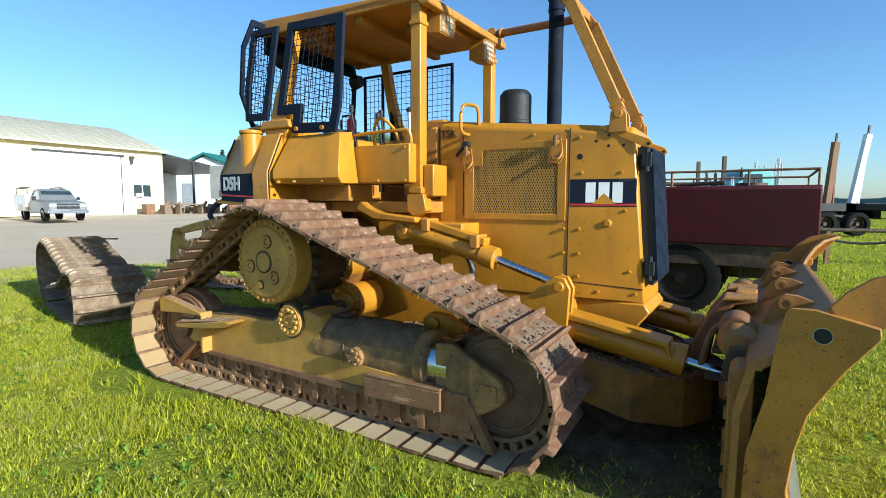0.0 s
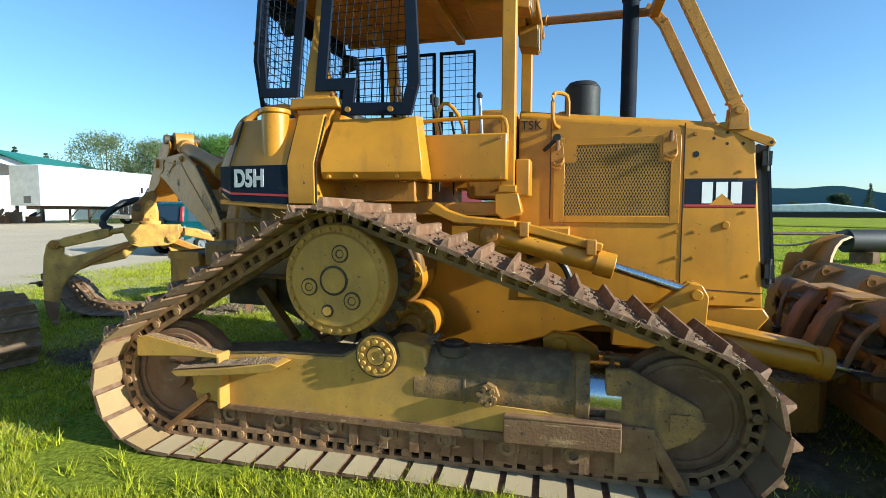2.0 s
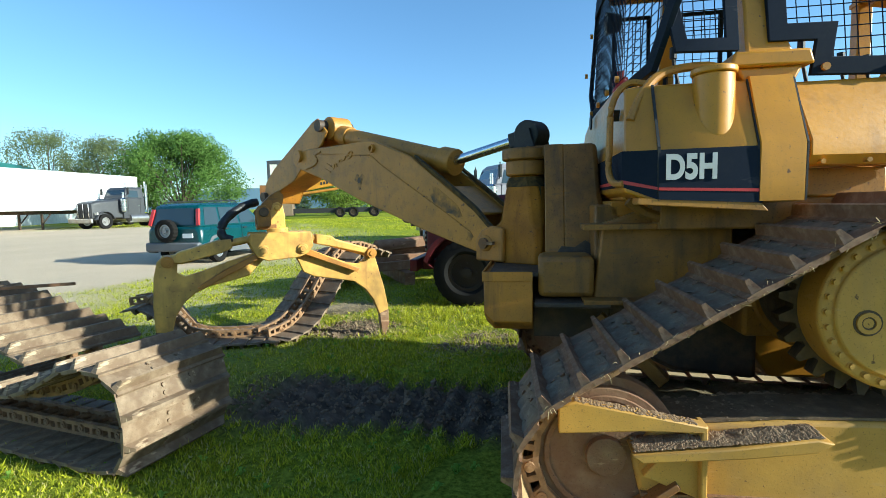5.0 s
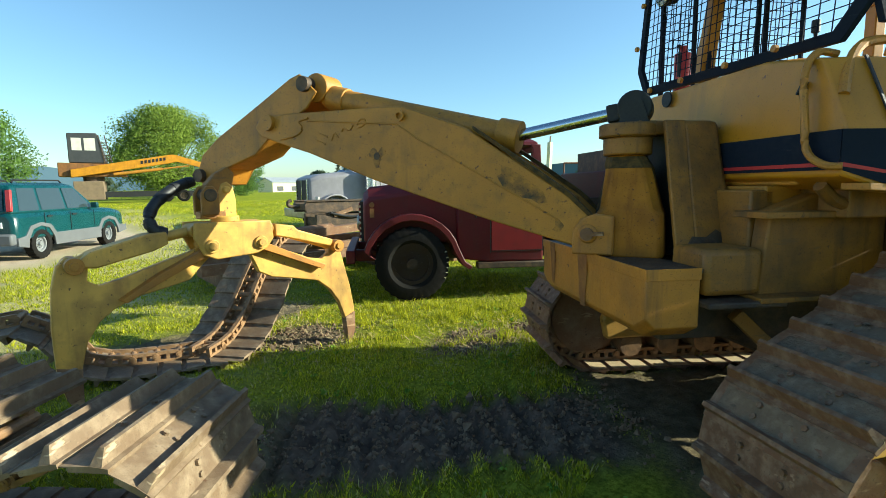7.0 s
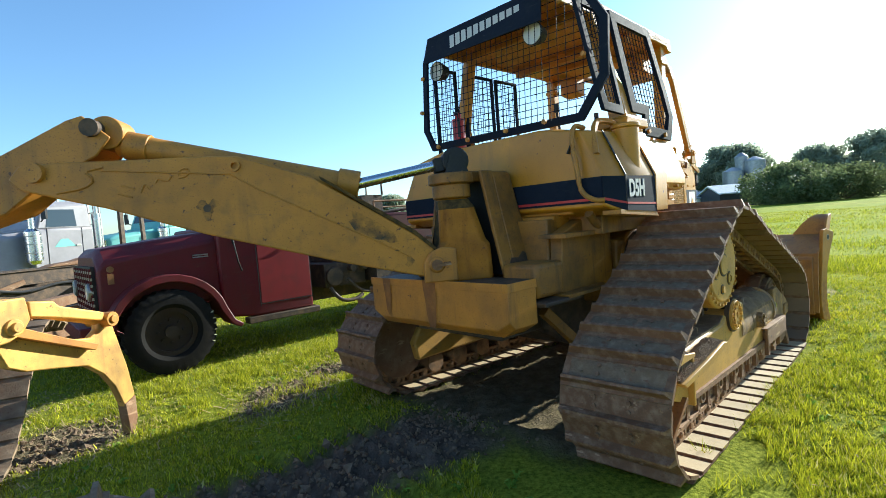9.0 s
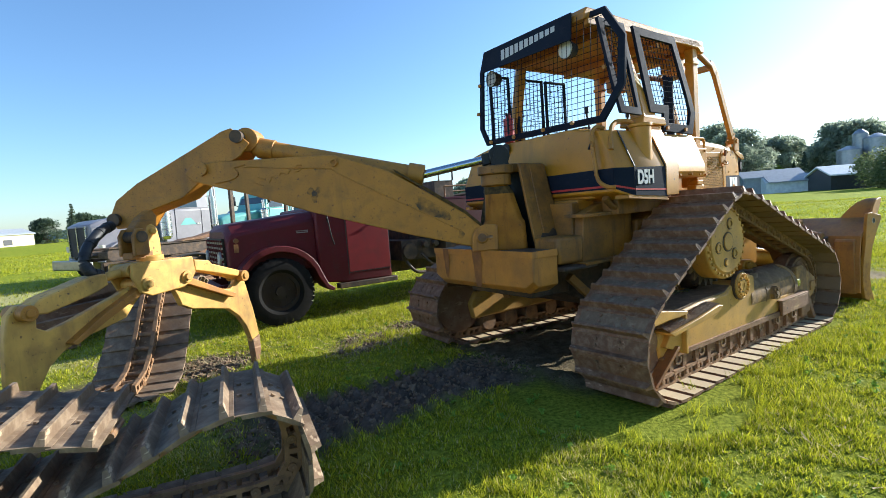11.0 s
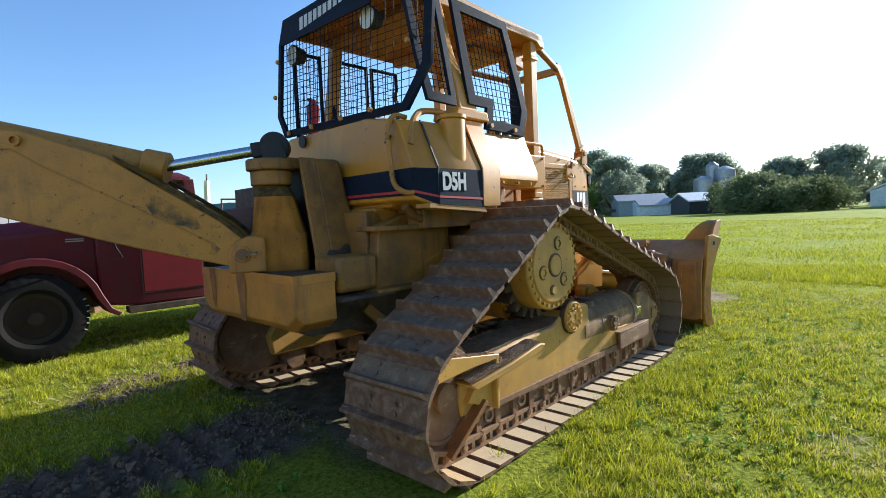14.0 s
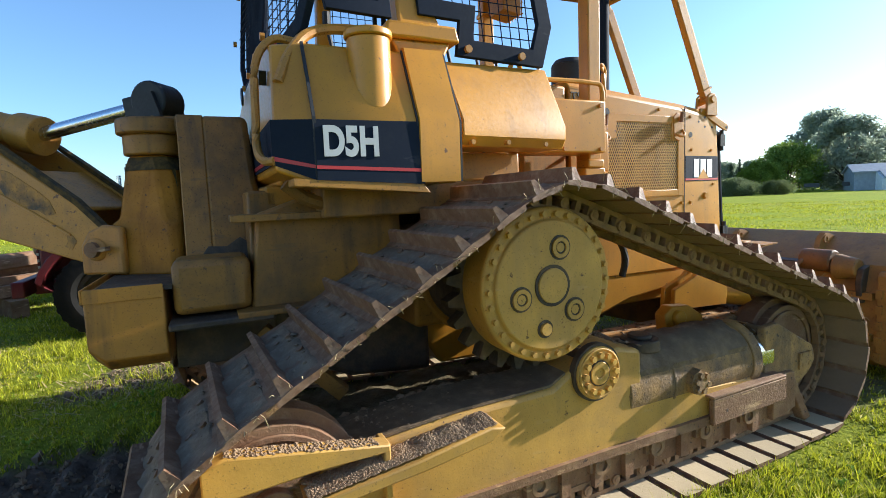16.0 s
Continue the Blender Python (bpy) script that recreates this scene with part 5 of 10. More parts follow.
# ---- canopy, posts and screens ----
s = Shape().prism([(-0.86, 3.04), (-0.86, 3.10), (-0.82, 3.15), (0.90, 3.07), (1.02, 3.01), (1.02, 2.95), (0.95, 2.95), (0.90, 2.99), (-0.80, 3.06)], -0.66, 0.66, "y")
s.box((-0.82, -0.66, 3.0), (1.0, -0.61, 3.07)).box((-0.82, 0.61, 3.0), (1.0, 0.66, 3.07))
roof = part("canopy_roof", s, YELLOW_OLD, dozer, "yellow canopy roof, brown and stained below", bevel=0.012)
s = Shape().box((-0.5, -0.6, 2.98), (-0.38, 0.6, 3.05)).box((0.25, -0.6, 2.94), (0.33, 0.6, 3.02)).box((0.5, -0.25, 2.93), (0.9, 0.25, 2.99))
part("roof_beam", s, YELLOW_OLD, roof, bevel=0.01)
for sy in (-1, 1):
    s = Shape().box((0.835, sy * 0.59 - 0.045, 1.60), (0.925, sy * 0.59 + 0.045, 3.02)).box((0.82, sy * 0.59 - 0.055, 1.58), (0.94, sy * 0.59 + 0.055, 1.63)).prism([(0.80, 1.58), (0.95, 1.58), (0.98, 1.45), (0.86, 1.40), (0.80, 1.45)], sy * 0.59 - 0.05, sy * 0.59 + 0.05, "y")
    s.box((0.825, sy * 0.59 - 0.055, 2.83), (0.935, sy * 0.59 + 0.055, 2.865))
    part("front_post", s, YELLOW, dozer, "square yellow canopy post", bevel=0.008)
    s = Shape()
    secs = [(-0.44, -0.23, 0.76, 0.905, 2.17), (-0.435, -0.315, 0.74, 0.85, 2.40), (-0.435, -0.335, 0.68, 0.77, 2.62), (-0.44, -0.345, 0.58, 0.67, 3.02)]
    s.add([(x, sy * y, z) for x0, x1, y0, y1, z in secs for x, y in ((x0, y0), (x1, y0), (x1, y1), (x0, y1))],
          [(0, 1, 2, 3), (12, 13, 14, 15)] + [(r * 4 + k, r * 4 + (k + 1) % 4, r * 4 + 4 + (k + 1) % 4, r * 4 + 4 + k) for r in range(3) for k in range(4)])
    s.prism([(-0.52, 2.12), (-0.50, 2.19), (-0.18, 2.19), (-0.16, 2.12)], sy * 0.70, sy * 0.935, "y").prism([(-0.42, 1.98), (-0.48, 2.12), (-0.20, 2.12), (-0.27, 1.98)], sy * 0.73, sy * 0.915, "y")
    part("rear_column", s, YELLOW, dozer, "heavy yellow rollover column on a flange", bevel=0.012)

SIDE_REAR = [(-0.82, 3.03), (-0.80, 2.50), (-0.75, 2.215), (-0.47, 2.205), (-0.47, 3.02)]
SIDE_FRONT = [(-0.345, 3.02), (-0.345, 2.235), (-0.145, 2.23), (-0.165, 2.075), (0.31, 2.055), (0.365, 2.25), (0.35, 2.45), (0.29, 2.99)]


def inset(poly, d):
    """Shrinks an outline by moving every edge inwards."""
    n = len(poly)
    area = sum(a[0] * b[1] - b[0] * a[1] for a, b in zip(poly, poly[1:] + poly[:1]))
    sg = 1 if area > 0 else -1
    out = []
    for i in range(n):
        p0, p1, p2 = poly[i - 1], poly[i], poly[(i + 1) % n]
        e1, e2 = Vector((p1[0] - p0[0], p1[1] - p0[1])).normalized(), Vector((p2[0] - p1[0], p2[1] - p1[1])).normalized()
        n1, n2 = Vector((-e1.y, e1.x)) * sg, Vector((-e2.y, e2.x)) * sg
        b = (n1 + n2)
        b = b / max(0.35, b.length_squared / 2) * 1.0
        out.append((p1[0] + b.x * d, p1[1] + b.y * d))
    return out


def frame_shape(place, poly, width, depth):
    """A flat bar frame along an outline; place(u, v, h) gives the point at height h off the plane."""
    s = Shape()
    inner = inset(poly, width)
    n = len(poly)
    vs = [place(*p, 0) for p in poly] + [place(*p, 0) for p in inner] + [place(*p, depth) for p in poly] + [place(*p, depth) for p in inner]
    fs = []
    for i in range(n):
        j = (i + 1) % n
        fs += [(i, j, n + j, n + i), (2 * n + i, 2 * n + j, 3 * n + j, 3 * n + i), (i, j, 2 * n + j, 2 * n + i), (n + i, n + j, 3 * n + j, 3 * n + i)]
    return s.add(vs, fs)


def panel(name, place, poly, label, width=0.055, step=0.048):
    fr = part(name, frame_shape(place, poly, width, 0.03), BLACK, dozer, label, bevel=0.003)
    part("wire_mesh", screen(lambda u, v: place(u, v, 0.014), inset(poly, width * 0.6), step), BLACK, fr, "welded black wire mesh")
    return fr


for sy in (-1,):
    pl = lambda u, v, h=0.0, sy=sy: (u, sy * (0.875 - 0.19 * max(0, v - 2.28) + h), v)
    panel("side_screen", pl, SIDE_REAR, "black framed wire screen on the cab side", 0.06)
    fr = panel("side_screen", pl, SIDE_FRONT, "black framed wire screen on the cab side, notched round the column", 0.078, 0.052)
    for x, z in ((-0.11, 2.105), (0.18, 2.095)):
        part("screen_bolt", Shape().cyl((x, sy * 0.90, z), (x, sy * 0.922, z), 0.018, seg=8), YELLOW_OLD, fr, "yellow screen bolt")

REAR = [(-0.80, 3.11), (-0.95, 2.84), (-0.95, 2.44), (-0.78, 2.16), (0.64, 2.16), (0.72, 2.34), (0.72, 2.94), (0.64, 3.12)]
rear_place = lambda u, v, h=0.0: (-0.885 + 0.5 * max(0.0, -u - 0.55) + 0.035 * (v - 2.6) - h - 0.05 * max(0.0, 1 - abs(v - 2.5) / 0.5), u, v)
rear_screen = panel("rear_screen", rear_place, REAR, "black framed wire screen behind the cab", 0.05, 0.052)
s = Shape()
hd = [(-0.55, 3.125), (-0.55, 2.895), (0.71, 2.93), (0.64, 3.135)]
s.add([rear_place(u, v, 0.034) for u, v in hd] + [rear_place(u, v, 0.02) for u, v in hd], [(0, 1, 2, 3), (7, 6, 5, 4), (0, 1, 5, 4), (1, 2, 6, 5), (2, 3, 7, 6), (3, 0, 4, 7)])
head = part("screen_header", s, BLACK, rear_screen, "black header with a row of white blocks")
for k in range(11):
    u = 0.34 - 0.068 * k
    s = Shape().add([rear_place(u + a, v, 0.037) for a, v in ((0.025, 2.975), (-0.025, 2.975), (-0.025, 3.075), (0.025, 3.075))], [(0, 1, 2, 3)])
    part("mark_block", s, LETTER_WHITE, head, "white mark block")
s = Shape()
for u, v in ((-0.55, 2.185), (-0.2, 2.185), (0.2, 2.185), (0.55, 2.185), (0.70, 2.5), (0.70, 2.8), (-0.815, 2.6)):
    p = rear_place(u, v, 0.03)
    s.cyl(p, (p[0] - 0.02, p[1], p[2]), 0.018, seg=8)
tagged(part("screen_bolts", s, YELLOW_OLD, rear_screen), kind="stuff")
# inner window frames on the left side, seen through the canopy
for x0, x1 in ((-0.78, -0.50), (-0.40, 0.02), (0.06, 0.40)):
    win = [(x0, 2.13), (x1, 2.13), (x1, 2.93), (x0, 2.93)]
    wf = part("left_screen", frame_shape(lambda u, v, h: (u, 0.71 + h, v), win, 0.024, 0.03), BLACK, dozer, "black framed wire screen on the far side of the cab", bevel=0.003)
    part("wire_mesh", screen(lambda u, v: (u, 0.72, v), win, 0.06), BLACK, wf)

# lamps
for x, y, z, dx in ((0.99, -0.36, 2.90, 1), (0.99, 0.36, 2.86, 1)):
    s = Shape().prism([(x - 0.15, z - 0.075), (x - 0.15, z + 0.08), (x, z + 0.10), (x, z - 0.10)], y - 0.10, y + 0.10, "y").bar((x - 0.1, y, z + 0.1), (x - 0.1, y, z + 0.2), 0.05, 0.05)
    lamp = part("work_lamp", s, YELLOW_OLD, dozer, "caged yellow work lamp under the roof edge", bevel=0.008)
    part("lens", Shape().box((x, y - 0.085, z - 0.085), (x + 0.008, y + 0.085, z + 0.085)), LAMP_LENS, lamp, "pale lamp lens")
    part("lamp_guard", screen(lambda u, v, x=x: (x + 0.02, u, v), [(y - 0.10, z - 0.10), (y + 0.10, z - 0.10), (y + 0.10, z + 0.10), (y - 0.10, z + 0.10)], 0.04, 0.008), YELLOW_OLD, lamp)
for y in (-0.42, 0.62):
    s = Shape().cyl((-0.74, y, 2.86), (-0.84, y, 2.86), 0.06, 0.085, seg=20)
    lamp = part("rear_lamp", s, MATT_BLACK, dozer, "round work lamp behind the rear screen")
    part("lens", Shape().cyl((-0.84, y, 2.86), (-0.848, y, 2.86), 0.078, seg=20), LAMP_LENS, lamp, "pale lamp lens")

# operator's place
s = Shape().box((-0.35, -0.30, 1.68), (0.15, 0.30, 1.88)).prism([(-0.42, 1.85), (-0.30, 1.85), (-0.34, 2.22), (-0.46, 2.22)], -0.28, 0.28, "y")
part("seat", s, SEAT_VINYL, dozer, "dark operator's seat", bevel=0.03)
s = Shape().box((0.55, -0.35, 1.55), (0.90, 0.35, 2.12)).prism([(0.55, 2.05), (0.62, 2.2), (0.88, 2.2), (0.9, 2.1)], -0.22, 0.22, "y")
part("dashboard", s, YELLOW_OLD, dozer, "yellow dash console", bevel=0.02)
for x, y, top in ((0.30, -0.30, 2.25), (0.36, -0.42, 2.2), (0.28, 0.36, 2.25), (0.05, -0.40, 2.3), (-0.62, -0.45, 2.3)):
    s = Shape().tube([(x, y, 1.6), (x + 0.02, y, top - 0.2), (x - 0.02, y, top)], 0.01).cyl((x - 0.02, y, top), (x - 0.02, y, top + 0.06), 0.02, seg=8)
    part("control_lever", s, MATT_BLACK, dozer)
lv = part("blade_lever", Shape().tube([(0.675, -0.42, 1.9), (0.648, -0.395, 2.255)], 0.012), BARE, dozer, "pale steel lever with a black knob")
part("knob", Shape().cyl((0.65, -0.397, 2.245), (0.648, -0.394, 2.262), 0.016, 0.024, seg=12).cyl((0.648, -0.394, 2.262), (0.646, -0.392, 2.285), 0.024, 0.012, seg=12), MATT_BLACK, lv)
s = Shape().tube([(0.38, -0.50, 1.95), (0.36, -0.50, 2.10), (0.40, -0.50, 2.20), (0.46, -0.48, 2.20), (0.52, -0.40, 2.10), (0.55, -0.38, 1.95)], 0.014, smooth=1)
s.tube([(0.30, -0.70, 1.95), (0.30, -0.71, 2.02), (0.34, -0.71, 2.05), (0.84, -0.70, 2.06), (0.88, -0.70, 2.03), (0.88, -0.69, 1.90)], 0.014, smooth=1)
part("hand_rail", s, YELLOW, dozer, "bent yellow hand rail")
s = Shape().cyl((-0.76, 0.48, 2.17), (-0.76, 0.48, 2.42), 0.055, seg=16).cyl((-0.76, 0.48, 2.42), (-0.76, 0.48, 2.47), 0.03, seg=10)
ext = part("fire_extinguisher", s, RED_TANK, dozer, "small red fire extinguisher inside the rear screen")
part("extinguisher_hose", Shape().tube([(-0.80, 0.48, 2.47), (-0.84, 0.40, 2.45), (-0.84, 0.40, 2.25)], 0.012, smooth=1), HOSE, ext)

# ---- tank and side boxes ----
s = Shape()
tank_sec = [(-1.07, 1.50), (-1.075, 1.755), (-0.93, 2.06), (-0.60, 2.13), (0.60, 2.13), (0.93, 2.06), (1.075, 1.755), (1.07, 1.50)]
rear_in = [(-1.0, 1.56), (-1.0, 1.755), (-0.84, 2.07), (-0.50, 2.13), (0.50, 2.13), (0.84, 2.07), (1.0, 1.755), (1.0, 1.56)]
vs = [(-0.27, y, z) for y, z in tank_sec] + [(-0.86, y, z) for y, z in tank_sec] + [(-0.97 - (0.03 if z < 1.8 else 0), y, z) for y, z in rear_in]
fs = [(0, 1, 2, 3, 4, 5, 6, 7), tuple(range(23, 15, -1))]
for r in range(2):
    fs += [(r * 8 + k, r * 8 + (k + 1) % 8, r * 8 + 8 + (k + 1) % 8, r * 8 + 8 + k) for k in range(8)]
s.add(vs, fs)
tank = part("fuel_tank", s, YELLOW, dozer, "yellow fuel tank across the rear with a black band", bevel=0.01)
for sy in (-1, 1):
    skin = [(1.074, 1.505), (1.079, 1.755), (0.934, 2.062), (0.74, 2.105)]
    vs = [(x, sy * (y + o), z + (o if z > 2 else 0)) for x, o in ((-0.445, 0.0), (-0.44, 0.012), (-0.262, 0.012), (-0.258, 0.0)) for y, z in skin]
    s = Shape().add(vs, [(r * 4 + k, r * 4 + k + 1, r * 4 + 5 + k, r * 4 + 4 + k) for r in range(3) for k in range(3)])
    part("tank_strap", s, YELLOW, tank, "raised yellow panel at the tank's front edge")
    for x, w in ((-0.448, 0.007), (-0.862, 0.012), (-0.252, 0.008)):
        s = Shape()
        lean = 0.0
        for (y0, z0), (y1, z1) in zip(skin, skin[1:3]):
            xa, xb = x + lean * (z0 - 1.5) * 1.6, x + lean * (z1 - 1.5) * 1.6
            s.bar((xa, sy * (y0 + 0.001), z0), (xb, sy * (y1 + 0.001), z1), w, 0.008, (0, 1, 0.4))
        part("panel_joint", s, MATT_BLACK, tank, "dark gap between tank panels")
for sy in (-1, 1):
    s = Shape().prism([(-0.43, 1.497), (-0.862, 1.522), (-0.862, 1.745), (-0.262, 1.748), (-0.262, 1.68)], sy * 1.068, sy * 1.0835, "y")
    band = part("side_band", s, BLACK, tank, "black band with white lettering")
    s = Shape().prism([(-0.40, 1.545), (-0.862, 1.563), (-0.862, 1.576), (-0.385, 1.558)], sy * 1.07, sy * 1.0855, "y")
    part("red_stripe", s, RED_BRIGHT, band, "thin red stripe")
    for nm, (za, zb), (zc, zd), o, mat in (("corner_band", (1.522, 1.745), (1.585, 1.752), 0.0, BLACK), ("corner_stripe", (1.565, 1.578), (1.60, 1.617), 0.002, RED_BRIGHT)):
        pa, pb = Vector((-0.866, sy * 1.0805, 0)), Vector((-1.007, sy * 0.996, 0))
        off = Vector((-0.52, sy * 0.85, 0))
        quad = [pa + Vector((0, 0, za)), pb + Vector((0, 0, zc)), pb + Vector((0, 0, zd)), pa + Vector((0, 0, zb))]
        part(nm, Shape().add([p + off * o for p in quad] + [p - off * 0.012 for p in quad], [(0, 1, 2, 3), (7, 6, 5, 4), (0, 4, 5, 1), (1, 5, 6, 2), (2, 6, 7, 3), (3, 7, 4, 0)]), mat, band)
    lettering("model_lettering", "D5H", 0.152, Matrix.Translation((-0.725 if sy < 0 else -0.6, sy * 1.085, 1.66)) @ (pose(0, 0, 0, 90, 0, 0) if sy < 0 else pose(0, 0, 0, 90, 0, 180)) @ Matrix.Diagonal((0.74, 1, 1, 1)), LETTER_WHITE, band, bold=0.006)
    s = Shape().prism([(-0.95, 1.50), (-0.95, 1.53), (-0.43, 1.50), (-0.40, 1.46)], sy * 0.95, sy * 1.08, "y")
    part("tank_rail", s, YELLOW_OLD, tank, bevel=0.004)
    # sloped side box and cap
    sec = [(0.74, 1.66), (1.03, 1.655), (1.062, 1.70), (1.062, 1.765), (0.88, 2.05), (0.74, 2.07)]
    vs = [(-0.23, sy * y, z) for y, z in sec] + [(0.34 if z > 1.9 else 0.40, sy * (y - (0.10 if y > 0.9 else 0)), z) for y, z in sec]
    box = Shape().add(vs, [tuple(range(6)), tuple(range(11, 5, -1))] + [(k, (k + 1) % 6, 6 + (k + 1) % 6, 6 + k) for k in range(6)])
    part("side_box", box, YELLOW, dozer, "sloped yellow side tank box", bevel=0.007)
    box = Shape().box((0.27, min(sy * 0.50, sy * 0.72), 1.66), (0.885, max(sy * 0.50, sy * 0.72), 1.955))
    bb = part("battery_box", box, YELLOW, dozer, "yellow battery box beside the seat", bevel=0.01)
    s = Shape()
    for x, z in ((0.31, 1.925), (0.84, 1.925), (0.31, 1.68), (0.58, 1.68), (0.84, 1.68)):
        s.cyl((x, sy * 0.715, z), (x, sy * 0.735, z), 0.012, seg=8)
    for x in (0.0, 0.25, -0.18):
        s.cyl((x, sy * (0.99 if x > 0.2 else 1.03), 1.672), (x, sy * (1.0 if x > 0.2 else 1.062), 1.672), 0.011, seg=8)
    tagged(part("box_bolts", s, YELLOW_OLD, bb), kind="stuff")
    s = Shape().box((0.93, min(sy * 0.40, sy * 0.60), 1.56), (1.02, max(sy * 0.40, sy * 0.60), 1.80))
    part("valve_box", s, YELLOW, dozer, bevel=0.01)
s = Shape().cyl((-0.60, -0.965, 1.80), (-0.60, -0.965, 2.085), 0.088, seg=28).cyl((-0.60, -0.965, 2.085), (-0.60, -0.965, 2.115), 0.098, seg=28)
part("filler_cap", s, YELLOW, tank, "yellow filler neck with its cap", bevel=0.006)
s = Shape().tube([(-0.48, -0.86, 2.06), (-0.54, -0.86, 2.15), (-0.68, -0.84, 2.16), (-0.82, -0.86, 2.13), (-0.91, -0.90, 2.02), (-0.96, -0.94, 1.90)], 0.022, smooth=2)
s.tube([(-0.86, -0.80, 2.10), (-0.95, -0.78, 2.12), (-1.03, -0.80, 2.02), (-1.04, -0.84, 1.80), (-1.05, -0.86, 1.66), (-1.04, -0.95, 1.60), (-1.0, -1.0, 1.60)], 0.017, smooth=2)
part("tank_hand_rail", s, YELLOW_OLD, tank, "bent yellow grab rail at the tank corner")
s = Shape().add([(-1.003, y, z) for y, z in ((-0.99, 1.585), (0.99, 1.585), (0.99, 1.752), (-0.99, 1.752))] + [(-1.007, y, z) for y, z in ((-0.99, 1.585), (0.99, 1.585), (0.99, 1.752), (-0.99, 1.752))], [(0, 1, 2, 3), (4, 5, 6, 7), (0, 1, 5, 4), (1, 2, 6, 5), (2, 3, 7, 6), (3, 0, 4, 7)])
rb = part("rear_band", s, BLACK, tank, "black band across the tank's back")
part("red_stripe", Shape().box((-1.010, -0.99, 1.60), (-1.004, 0.99, 1.617)), RED_BRIGHT, rb, "thin red stripe")
part("tank_opening", Shape().cyl((-0.99, 0.28, 2.08), (-1.0, 0.28, 2.08), 0.05, seg=20), MATT_BLACK, tank)
part("tank_slot", Shape().bar((-0.995, -0.78, 1.98), (-0.995, -0.75, 1.93), 0.01, 0.03, (1, 0, 0)), MATT_BLACK, tank)

# rear frame under the tank
s = Shape().prism([(-1.10, 0.98), (-1.05, 1.40), (-0.75, 1.50), (-0.4, 1.5), (-0.4, 0.98)], -0.70, -0.60, "y").prism([(-1.10, 0.98), (-1.05, 1.40), (-0.75, 1.50), (-0.4, 1.5), (-0.4, 0.98)], 0.60, 0.70, "y").box((-1.08, -0.6, 0.95), (-0.95, 0.6, 1.50))
rf = part("rear_frame", s, YELLOW_STAIN_SHADE, dozer, "weathered yellow rear frame plates", bevel=0.012)
for sh in (Shape().box((-1.16, -0.80, 1.37), (-0.60, -0.58, 1.40)), Shape().box((-1.16, -0.80, 0.975), (-0.60, -0.58, 1.0)), Shape().bar((-1.05, 0.5, 0.85), (-0.7, 0.75, 0.5), 0.07, 0.07), Shape().bar((-1.05, -0.5, 0.85), (-0.7, -0.6, 0.5), 0.07, 0.07)):
    part("frame_flange", sh, YELLOW_STAIN_SHADE, rf, bevel=0.004)
part("drain_pipe", Shape().tube([(-0.95, -0.85, 1.52), (-0.85, -0.84, 1.44), (-0.70, -0.80, 1.43)], 0.03, smooth=1), YELLOW_STAIN_SHADE, rf)

